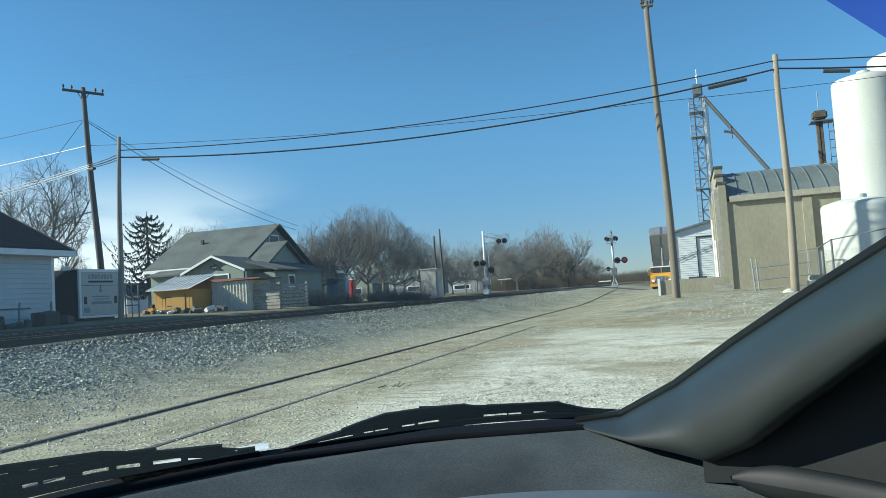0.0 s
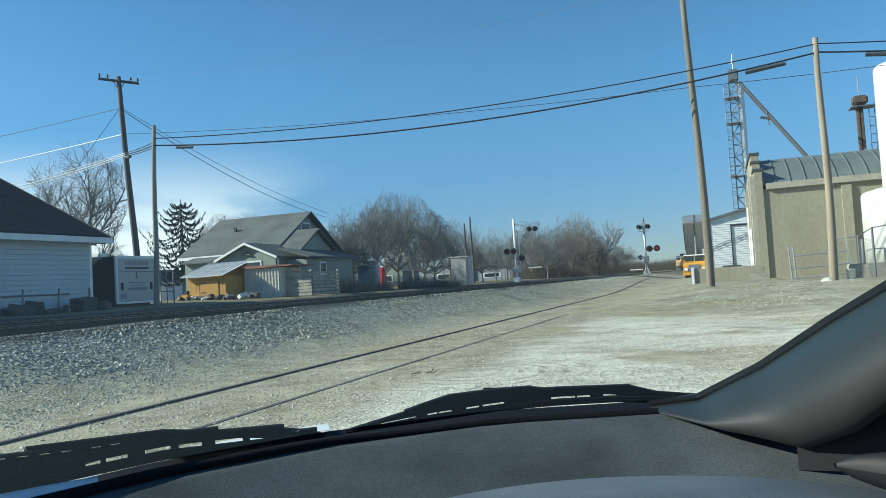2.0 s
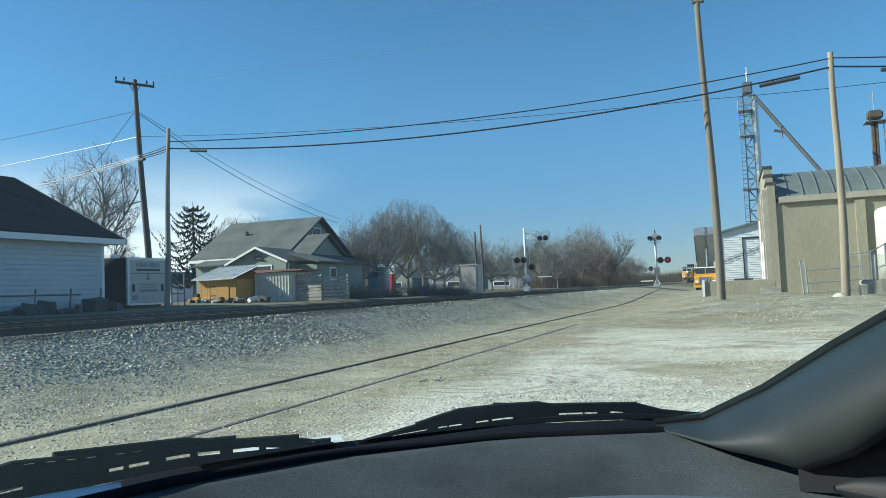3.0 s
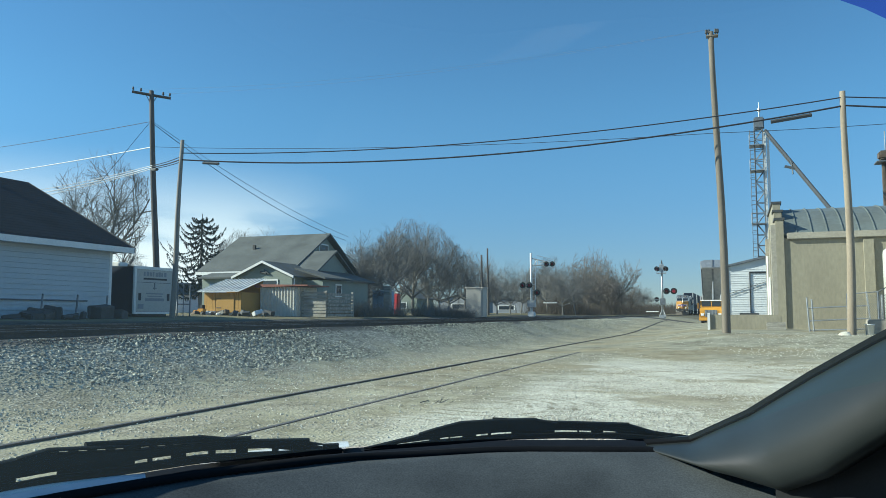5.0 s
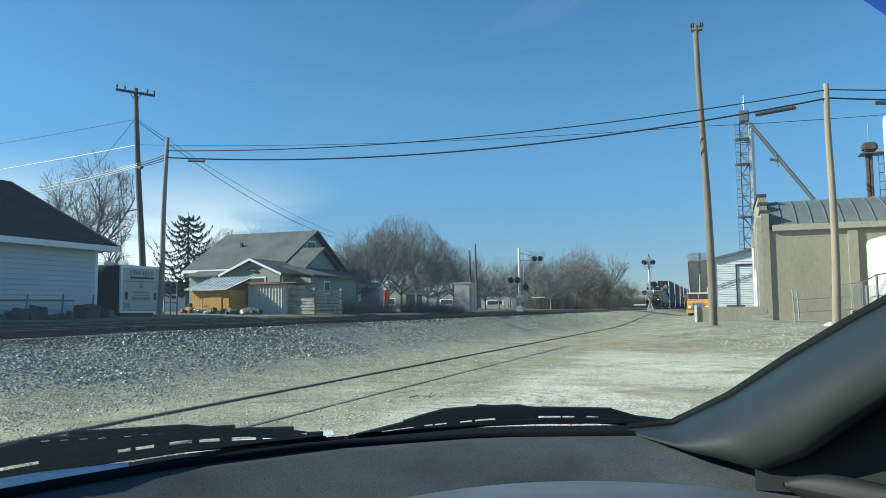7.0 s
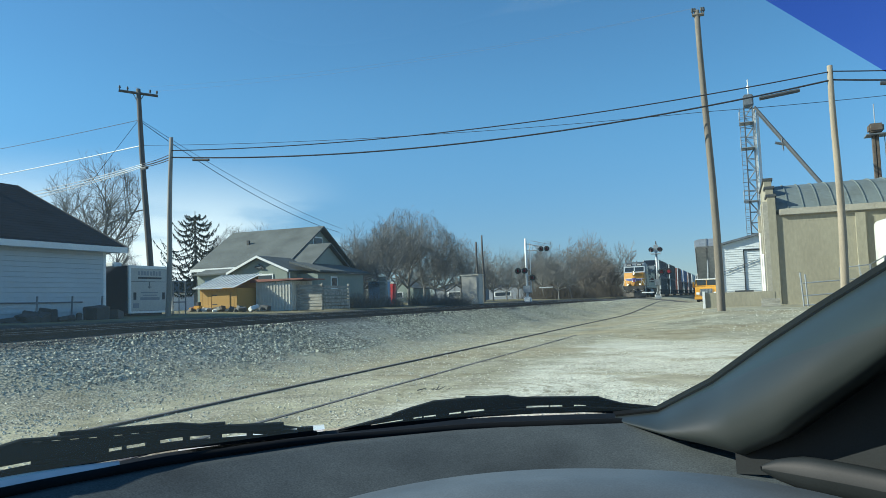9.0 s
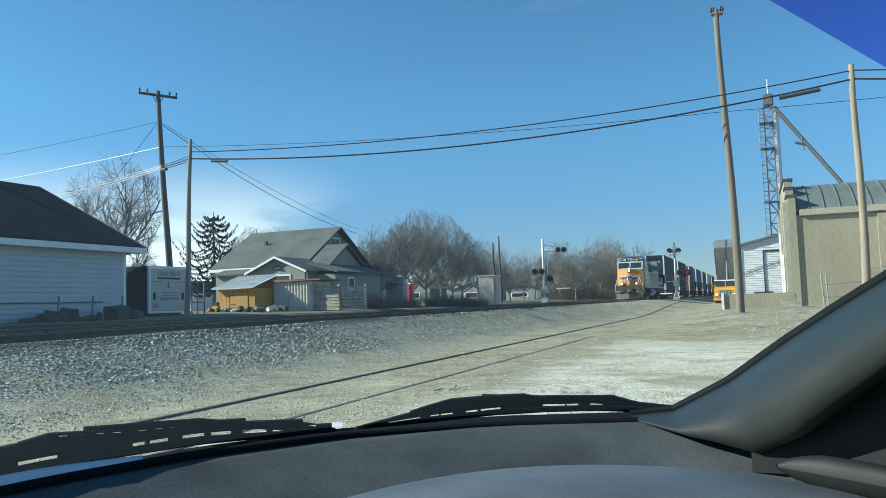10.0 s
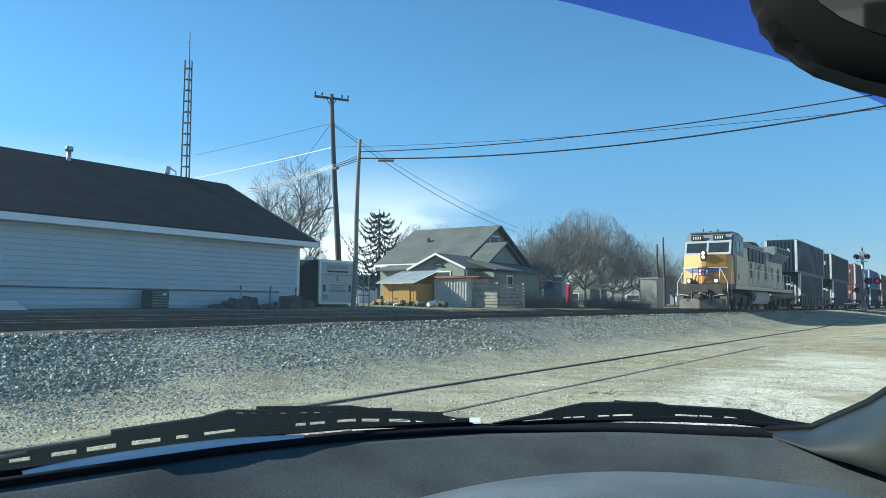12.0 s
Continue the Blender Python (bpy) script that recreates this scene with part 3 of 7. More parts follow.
def build_wall_clutter():
    """Junk heaped along the building."""
    rnd = random.Random(5)
    h = thing("scrap_heap", "dark heap of scrap metal and machine parts by the wall", "scrap heap", (-24.2, 22.6, ground_z(-24.2, 22.6)))
    for k in range(16):
        x, y, w = rnd.uniform(-0.5, 0.5), rnd.uniform(-3.0, 2.4), rnd.uniform(0.25, 0.9)
        hh = rnd.uniform(0.2, 0.75) * (1 - abs(y) / 4.5)
        bm = bmesh.new()
        box(bm, -w / 3, w / 3, -w / 2, w / 2, 0, hh)
        o = part("scrap_piece", bm, M["dark_gray"], h, bevel=0.03)
        o.matrix_basis = pose(x, y, -0.02, rnd.uniform(-12, 12), rnd.uniform(-12, 12), rnd.uniform(0, 90))
    for y in (-1.9, -0.3, 1.2):
        made("scrap_post", h, M["galv_dark"], [((0.1, y, 0), (0.12, y + 0.05, 0.95), 0.035)])
    u = thing("air_conditioner", "gray outdoor cooling unit standing by the wall", "air conditioner", (-24.7, 17.2, ground_z(-24.7, 17.2)))
    made("case", u, M["dark_gray"], [(-0.3, 0.3, -0.4, 0.4, 0, 0.7)], bevel=0.04)
    made("grille", u, M["galv_dark"], [(0.302, 0.32, -0.33, 0.33, 0.08 + 0.1 * k, 0.12 + 0.1 * k) for k in range(6)])
    made("label_plate", u, M["white_paint"], [(0.322, 0.328, 0.1, 0.25, 0.5, 0.56)])
    s = thing("white_sheet_stack", "low stack of pale panels on the ground", "panels", (-23.6, 10.6, ground_z(-23.6, 10.6)))
    for k in range(4):
        made("panel", s, M["white_paint"], [(-0.5 + 0.03 * k, 0.5, -1.1, 1.1 - 0.1 * k, 0.07 * k, 0.07 * k + 0.055)])


def build_trailer():
    t = thing("cargo_trailer", "enclosed cargo trailer with white rear doors and dark sides", "trailer")
    zg = ground_z(-27, 29.5)
    made("body", t, M["trailer_navy"], [(-32.5, -26.86, 28.2, 30.82, 1.25, 3.48)], bevel=0.04)
    made("rear_frame", t, M["white_paint"], [(-26.86, -26.76, 28.15, 28.27, 1.2, 3.5), (-26.86, -26.76, 30.75, 30.87, 1.2, 3.5), (-26.86, -26.76, 28.27, 30.75, 3.36, 3.5), (-26.86, -26.76, 28.27, 30.75, 1.2, 1.3)])
    door = made("rear_door", t, M["trailer_white"], [(-26.86, -26.79, 28.28, 30.74, 1.31, 2.72), (-26.86, -26.79, 28.28, 30.74, 2.74, 3.35)])
    made("sign_bars", door, M["sign_gray"], [(-26.79, -26.785, 28.75 + 0.2 * k, 28.75 + 0.2 * k + (0.16 if k % 3 else 0.12), 3.03, 3.23 + 0.03 * (k % 2)) for k in range(8)], "row of plain gray bars")
    made("sign_band", door, M["sign_dark"], [(-26.79, -26.784, 28.75, 30.35, 2.86, 2.95)])
    made("sign_line", door, M["sign_gray"], [(-26.79, -26.785, 28.95, 30.1, 2.16, 2.22), (-26.79, -26.785, 29.05, 30.05, 2.04, 2.09), (-26.79, -26.785, 28.9, 30.2, 1.83, 1.97)])
    made("latch", door, M["galv_dark"], [(-26.79, -26.76, 29.48, 29.52, 2.4, 2.72), (-26.79, -26.75, 29.4, 29.6, 2.44, 2.49)])
    for y in (28.45, 30.4):
        made("tail_light", t, M["sign_dark"], [(-26.79, -26.77, y, y + 0.16, 1.85, 2.2)])
    made("license_holder", t, M["sign_gray"], [(-26.79, -26.78, 28.42, 28.8, 1.45, 1.68)])
    made("roof_vent", t, M["white_paint"], [(-28.6, -28.0, 28.4, 29.0, 3.48, 3.72)], bevel=0.05)
    made("chassis", t, M["black"], [(-32.6, -26.9, 28.5, 30.5, 1.1, 1.25)])
    for x in (-30.2, -29.2):
        for y in (28.3, 30.7):
            made("wheel", t, M["tyre"], [((x, y - 0.12, zg + 0.33), (x, y + 0.12, zg + 0.33), 0.34, 0.34, 18)], smooth=False)
    made("rack", t, M["galv_dark"], [((-26.6, 30.95, zg), (-26.6, 30.95, 2.75), 0.035), ((-26.6, 31.9, zg), (-26.6, 31.9, 2.75), 0.035), ((-26.6, 30.95, 2.75), (-26.6, 31.9, 2.75), 0.035), ((-26.6, 30.95, 1.7), (-26.6, 31.9, 1.7), 0.03), ((-26.6, 31.4, zg), (-26.6, 31.4, 2.75), 0.025)], "open steel ramp frame")
    return t


def gable_roof(bm, x0, x1, y0, y1, ze, zr, axis, over=0.35, thick=0.14):
    """Two roof slabs; the ridge runs along the axis."""
    if axis == "x":
        c, h = (y0 + y1) / 2, (y1 - y0) / 2
        a, b = x0 - over, x1 + over
    else:
        c, h = (x0 + x1) / 2, (x1 - x0) / 2
        a, b = y0 - over, y1 + over
    k = (zr - ze) / h
    for s in (1, -1):
        e = c + s * (h + over)
        ez = zr - k * (h + over)
        prism(bm, [(c, zr), (e, ez), (e, ez + thick), (c, zr + thick)], axis, a, b)


def build_house():
    h = thing("house", "gray-green house with a broad gray shingle roof and white trim", "house")
    zg = ground_z(-34, 50)
    x0, x1, y0, y1, ze, zr = -38.0, -30.4, 47.3, 57.0, 4.55, 7.42
    bm = bmesh.new()
    prism(bm, [(y0, zg - 0.3), (y1, zg - 0.3), (y1, ze), ((y0 + y1) / 2, zr - 0.1), (y0, ze)], "x", x0, x1)
    wall = part("wall", bm, M["house_green"], h)
    bm = bmesh.new()
    gable_roof(bm, x0, x1, y0, y1, ze, zr, "x", 0.5)
    roof = part("roof", bm, M["shingle_gray"], h)
    made("roof_vent", roof, M["black"], [(-35.6, -35.4, 49.9, 50.1, 6.2, 6.6)])
    made("eave_board", h, M["white_paint"], [(x0 - 0.5, x1 + 0.4, y0 - 0.56, y0 - 0.5, ze - 0.42, ze - 0.2)])
    # lower cross gable towards the tracks
    bm = bmesh.new()
    prism(bm, [(46.9, zg - 0.3), (52.3, zg - 0.3), (52.3, 4.2), (49.6, 5.75), (46.9, 4.2)], "x", x1 - 0.1, -28.2)
    part("wing_wall", bm, M["house_green"], h)
    bm = bmesh.new()
    gable_roof(bm, -31.6, -28.2, 46.9, 52.3, 4.2, 5.8, "x", 0.35)
    part("wing_roof", bm, M["shingle_gray"], h)
    w = made("window", h, M["white_paint"], [(-30.39, -30.34, 51.2, 52.6, 6.0, 6.7)])
    made("pane", w, M["glass_dark"], [(-30.34, -30.33, 51.3, 52.5, 6.1, 6.6)])
    # front extension with a white-edged gable
    ex0, ex1, ey0, ey1, eze, ezr = -32.3, -27.9, 43.6, 49.5, 3.78, 4.72
    bm = bmesh.new()
    prism(bm, [(ex0, zg - 0.3), (ex1, zg - 0.3), (ex1, eze), ((ex0 + ex1) / 2, ezr - 0.05), (ex0, eze)], "y", ey0, ey1)
    part("extension_wall", bm, M["house_green"], h)
    bm = bmesh.new()
    gable_roof(bm, ex0, ex1, ey0, ey1, eze, ezr, "y", 0.3, 0.1)
    part("extension_roof", bm, M["shingle_gray"], h)
    bm = bmesh.new()
    c, k = (ex0 + ex1) / 2, (ezr - eze) / ((ex1 - ex0) / 2)
    for s in (1, -1):
        e = c + s * ((ex1 - ex0) / 2 + 0.3)
        ez = ezr - k * abs(e - c)
        prism(bm, [(c, ezr - 0.06), (e, ez - 0.06), (e, ez + 0.10), (c, ezr + 0.10)], "y", ey0 - 0.36, ey0 - 0.3)
    part("rake_board", bm, M["white_paint"], h)
    wd = made("window", h, M["white_paint"], [(-31.2, -29.0, ey0 - 0.05, ey0 - 0.002, 2.95, 3.55)])
    made("pane", wd, M["glass_dark"], [(-31.1, -29.1, ey0 - 0.06, ey0 - 0.05, 3.05, 3.45)])
    made("gable_ornament", h, M["dark_gray"], [((-30.4, ey0 - 0.06, 4.05), (-29.9, ey0 - 0.06, 3.95), 0.08), ((-30.1, ey0 - 0.06, 4.2), (-29.7, ey0 - 0.06, 3.9), 0.06)])
    made("downspout", h, M["white_paint"], [((ex1 + 0.12, ey0 + 0.1, eze - 0.2), (ex1 + 0.05, ey0 + 0.1, zg), 0.05)])
    made("downspout", h, M["white_paint"], [((ex0 - 0.5, ey0 + 1.6, eze + 0.2), (ex0 - 0.05, ey0 + 0.3, eze - 0.3), 0.06)])
    # lean-to porch
    bm = bmesh.new()
    prism(bm, [(-28.3, 4.25), (-25.9, 3.55), (-25.9, 3.67), (-28.3, 4.37)], "y", 44.5, 52.0)
    part("porch_roof", bm, M["shingle_gray"], h)
    made("porch_wall", h, M["house_green"], [(-27.9, -26.3, 44.9, 51.6, zg - 0.3, 3.5)])
    wp = made("window", h, M["white_paint"], [(-26.3, -26.25, 46.6, 47.5, 2.4, 3.3)])
    made("pane", wp, M["glass_dark"], [(-26.25, -26.24, 46.7, 47.4, 2.5, 3.2)])
    # darker rear wing to the left
    made("side_wing", h, M["house_green"], [(-36.9, ex0, 45.6, 47.3, zg - 0.3, 3.9)])
    bm = bmesh.new()
    prism(bm, [(45.2, 3.75), (47.3, 4.3), (47.3, 4.4), (45.2, 3.85)], "x", -37.0, ex0)
    part("side_wing_roof", bm, M["shingle_gray"], h)
    wl = made("window", h, M["tarp_blue"], [(-36.2, -34.4, 45.55, 45.6, 2.6, 3.4)], "pale window")
    return h


def build_yellow_shed():
    s = thing("garden_shed", "yellow plank shed with a sloping sheet-metal roof", "shed", (-30.2, 37.5, ground_z(-29, 38)))
    w, d, hf, hb = 2.7, 2.2, 1.35, 2.1
    rnd = random.Random(2)
    made("side_wall", s, M["yellow_wood"], [(w - 0.05, w, 0.06, d, 0, hf)])
    made("back_wall", s, M["yellow_wood"], [(0, w, d - 0.05, d, 0, hb)])
    made("side_wall", s, M["yellow_wood"], [(0, 0.05, 0.06, d, 0, hf)])
    n = 13
    for i in range(n):
        a = i * w / n
        made("plank", s, M["yellow_wood"], [(a + 0.008, a + w / n - 0.008, rnd.uniform(-0.01, 0.01), 0.05, 0.02, hf)])
    dr = made("door", s, M["yellow_wood"], [(0.95, 2.2, -0.04, -0.012, 0.15, hf - 0.2)])
    for z in (hf - 0.42, 0.4):
        made("hinge", dr, M["black"], [(0.95, 1.3, -0.05, -0.04, z, z + 0.05)])
    roof = None
    for i in range(10):
        a = -0.25 + i * (w + 0.35) / 10
        bm = bmesh.new()
        prism(bm, [(-0.35, hf + 0.02), (d + 0.3, hb + 0.14), (d + 0.3, hb + 0.16), (-0.35, hf + 0.05)], "x", a, a + (w + 0.35) / 10 - 0.03)
        part("roof_sheet", bm, M["tin_roof"], s)
        made("roof_seam", s, M["tin_roof"], [((a, -0.36, hf + 0.06), (a, d + 0.3, hb + 0.18), 0.025, 0.025, 6)])
    return s


def build_white_shed():
    s = thing("storage_shed", "cream ribbed metal shed with a rust-red roof edge", "shed", (-27.35, 39.2, ground_z(-26, 39)))
    w, d, h = 2.55, 2.4, 1.78
    made("wall", s, M["shed_white"], [(0, w, 0.02, d, 0, h)])
    n = 12
    for i in range(n):
        a = i * w / n
        made("rib", s, M["shed_white"], [(a + 0.02, a + 0.09, -0.03, 0.02, 0, h)])
    for i in range(9):
        made("rib", s, M["shed_white"], [(w, w + 0.04, 0.1 + i * 0.26, 0.17 + i * 0.26, 0, h)])
    bm = bmesh.new()
    prism(bm, [(-0.3, h), (w + 0.9, h + 0.05), (w + 0.9, h + 0.12), (-0.3, h + 0.18)], "y", -0.2, d)
    part("roof", bm, M["red_roof"], s)
    return s


def build_board_fence():
    f = thing("board_fence", "weathered gray board fence with gaps", "fence", (-24.7, 39.6, ground_z(-24, 40)))
    rnd = random.Random(3)
    for k in range(8):
        made("board", f, M["board_gray"], [(0, 1.75 + rnd.uniform(-0.05, 0.05), rnd.uniform(-0.02, 0.02), 0.04, 0.05 + 0.19 * k, 0.21 + 0.19 * k)])
    for x in (0.05, 1.7):
        made("post", f, M["board_gray"], [(x - 0.05, x + 0.05, 0.05, 0.15, 0, 1.6)])
    for k in range(7):
        made("board", f, M["board_gray"], [(1.78, 1.82, 0.1, 3.2, 0.05 + 0.21 * k, 0.21 + 0.21 * k)])
    made("post", f, M["board_gray"], [(1.72, 1.84, 3.2, 3.32, 0, 1.6)])
    return f


# ---- poles and wires ----
def build_pole(name, label, foot, top, r, material, arm=None):
    p = thing(name, label, "utility pole")
    bm = bmesh.new()
    n = 7
    f, t = Vector(foot), Vector(top)
    pts = []
    for i in range(n + 1):
        k = i / n
        c = f.lerp(t, k) + Vector((0.05 * math.sin(k * 5.0), 0.04 * math.sin(k * 7 + 1), 0))
        pts.append((c, r * (1.1 - 0.4 * k)))
    rings = []
    for c, rr in pts:
        rings.append([bm.verts.new((c.x + rr * math.cos(a * math.tau / 12), c.y + rr * math.sin(a * math.tau / 12), c.z)) for a in range(12)])
    for a, b in zip(rings, rings[1:]):
        for i in range(12):
            bm.faces.new((a[i], a[(i + 1) % 12], b[(i + 1) % 12], b[i]))
    bm.faces.new(rings[-1])
    part("pole", bm, material, p, smooth=True)
    if arm:
        ax, ay, half, z, tilt = (*arm, 0.0)[:5]
        d = Vector((ax, ay, tilt)).normalized()
        c = Vector((t.x, t.y, z))
        made("crossarm", p, material, [(tuple(c - d * half), tuple(c + d * half), 0.075, 0.075, 4)])
        for k in (-0.3, 0.3):
            made("arm_brace", p, M["dark_gray"], [(tuple(c + d * half * k), tuple(c - Vector((0, 0, 0.55))), 0.02, 0.02, 4)])
        for k in (-0.95, -0.55, 0.6, 0.95):
            q = c + d * half * k
            made("insulator", p, M["dark_gray"], [(tuple(q), tuple(q + Vector((0, 0, 0.16))), 0.025), (tuple(q + Vector((0, 0, 0.14))), tuple(q + Vector((0, 0, 0.28))), 0.06, 0.04)])
    return p


def sag(a, b, drop, n=24):
    a, b = Vector(a), Vector(b)
    return [a.lerp(b, i / n) - Vector((0, 0, drop * 4 * (i / n) * (1 - i / n))) for i in range(n + 1)]


def build_wire(label, a, b, drop, r, material):
    bm = bmesh.new()
    chain(bm, sag(a, b, drop), r, 5)
    return tagged(part("overhead_wire", bm, material), label, "wire", group="overhead wires")


def splice(label, a, b, drop, k0, k1, r):
    """A dark sleeve on a wire between two fractions of its length."""
    pts = sag(a, b, drop, 100)
    bm = bmesh.new()
    chain(bm, [p - Vector((0, 0, r)) for p in pts[k0:k1 + 1]], r, 8)
    return tagged(part("cable_splice", bm, M["dark_gray"]), label, "cable splice")


# ---- crossing signals ----
def lamp_head(parent, c, lit, face=-1, r=0.29):
    """A round flasher: black disc, hood and red lens, facing along y."""
    x, y, z = c
    made("backplate", parent, M["black"], [((x, y, z), (x, y + 0.03, z), r, r, 20)])
    bm = bmesh.new()
    loft(bm, [[(x + r * 0.55 * math.cos(a), y + face * dy, z + r * 0.55 * math.sin(a)) for a in np.linspace(-0.5, math.pi + 0.5, 12)] for dy in (0.0, 0.28)])
    hood = part("hood", bm, M["black"], parent)
    made("lens", parent, M["lamp_red"] if lit else M["lamp_off"], [((x, y, z), (x, y + face * 0.05, z), r * 0.5, r * 0.4, 16)])


def build_signal_mast():
    s = thing("crossing_signal", "silver crossing signal mast with flashing red lamps beside the road", "railway signal")
    x, y, z0 = -7.5, 83.6, ground_z(-7.5, 83.6)
    made("mast", s, M["galv"], [((x, y, z0), (x, y, 6.6), 0.13, 0.11, 12)], smooth=True)
    made("foot", s, M["galv"], [(x - 0.3, x + 0.3, y - 0.3, y + 0.3, z0, z0 + 0.35)], bevel=0.05)
    for k in range(4):
        made("stay", s, M["galv"], [((x + 0.32 * (-1) ** k, y + 0.3 * (1 if k > 1 else -1), z0 + 0.2), (x, y, z0 + 1.1), 0.03)])
    made("platform", s, M["galv"], [(x - 0.55, x + 0.45, y - 0.35, y + 0.35, 5.55, 5.63), ((x - 0.55, y - 0.35, 5.6), (x - 0.55, y - 0.35, 6.2), 0.02), ((x + 0.45, y - 0.35, 5.6), (x + 0.45, y - 0.35, 6.2), 0.02), ((x - 0.55, y - 0.35, 6.2), (x + 0.45, y - 0.35, 6.2), 0.02)])
    for dx in (-0.5, 0.4):
        lamp_head(s, (x + dx, y - 0.3, 6.05), False, r=0.26)
        lamp_head(s, (x + dx, y + 0.3, 6.05), False, 1, r=0.26)
    made("bell", s, M["dark_gray"], [((x, y, 6.6), (x, y, 6.95), 0.09, 0.05)])
    made("sign_board", s, M["galv"], [(x - 0.25, x + 0.25, y - 0.16, y - 0.13, 5.75, 6.5)])
    made("arm", s, M["galv_dark"], [((x, y - 0.1, 3.62), (x + 1.25, y - 0.1, 3.62), 0.04), ((x - 0.9, y + 0.1, 2.75), (x + 0.2, y + 0.1, 2.75), 0.05)])
    lamp_head(s, (x + 0.45, y - 0.2, 3.66), False, r=0.34)
    lamp_head(s, (x + 1.2, y - 0.2, 3.66), True, r=0.34)
    made("gate_motor", s, M["galv_dark"], [(x - 0.25, x + 0.3, y - 0.3, y + 0.3, 2.2, 2.9)], bevel=0.04)
    made("gate_arm", s, M["white_paint"], [(x - 1.7, x - 0.4, y - 0.22, y - 0.18, 1.45, 1.55)])
    lamp_head(s, (x - 0.6, y + 0.2, 2.8), False, 1, r=0.25)
    return s


def build_cantilever_signal():
    s = thing("cantilever_signal", "silver crossing signal with a short cantilever and round lamps", "railway signal")
    x, y, z0 = -19.6, 75.4, ground_z(-19.6, 75.4)
    made("mast", s, M["white_steel"], [((x - 0.1, y, z0), (x - 0.1, y, 7.45), 0.13, 0.12, 12), ((x + 0.3, y + 0.1, 2.2), (x + 0.3, y + 0.1, 7.0), 0.05)], smooth=True)
    made("foot", s, M["white_paint"], [(x - 0.42, x + 0.3, y - 0.35, y + 0.35, z0, z0 + 0.55)], bevel=0.1)
    for k in range(7):
        z = 2.4 + 0.6 * k
        made("ladder_rung", s, M["galv"], [((x - 0.1, y, z), (x + 0.3, y + 0.1, z + 0.05), 0.025)])
    made("cantilever", s, M["galv"], [((x, y, 6.9), (x + 2.3, y, 6.35), 0.05), ((x, y, 6.2), (x + 2.3, y, 6.1), 0.05), ((x + 0.6, y, 6.75), (x + 0.6, y, 6.15), 0.03), ((x + 1.3, y, 6.6), (x + 1.3, y, 6.12), 0.03), ((x + 2.0, y, 6.4), (x + 2.0, y, 6.1), 0.03), ((x + 0.1, y, 6.2), (x + 0.6, y, 6.75), 0.025), ((x + 0.6, y, 6.15), (x + 1.3, y, 6.6), 0.025), ((x + 0.5, y, 7.2), (x + 2.2, y, 6.75), 0.02)])
    for dx in (1.55, 2.15):
        lamp_head(s, (x + dx, y - 0.2, 6.28), False, r=0.27)
    for dx in (-0.95, -0.25, 0.55):
        lamp_head(s, (x + dx, y - 0.2, 4.15 if dx < 0.2 else 3.4), False, r=0.32)
    made("arm", s, M["galv"], [((x - 1.0, y - 0.05, 4.15), (x, y - 0.05, 4.15), 0.04)])
    made("gate_motor", s, M["galv"], [(x - 0.45, x + 0.35, y - 0.3, y + 0.3, 1.9, 2.6)], bevel=0.05)
    made("gate_arm", s, M["white_paint"], [(x + 1.2, x + 2.6, y - 0.22, y - 0.18, 2.3, 2.4)])
    return s


def build_relay_cabinet():
    c = thing("relay_cabinet", "tall tan metal equipment cabinet beside the tracks", "cabinet", (-21.2, 62.4, ground_z(-21.2, 62.4)))
    made("case", c, M["cabinet"], [(-0.75, 0.75, -0.7, 0.7, 0, 2.45)], bevel=0.03)
    made("roof", c, M["cabinet"], [(-0.82, 0.82, -0.77, 0.77, 2.45, 2.55)])
    made("door", c, M["cabinet"], [(0.752, 0.78, -0.6, 0.6, 0.15, 2.3)])
    made("door_front", c, M["cabinet"], [(-0.65, 0.65, -0.73, -0.702, 0.15, 2.3)])
    return c


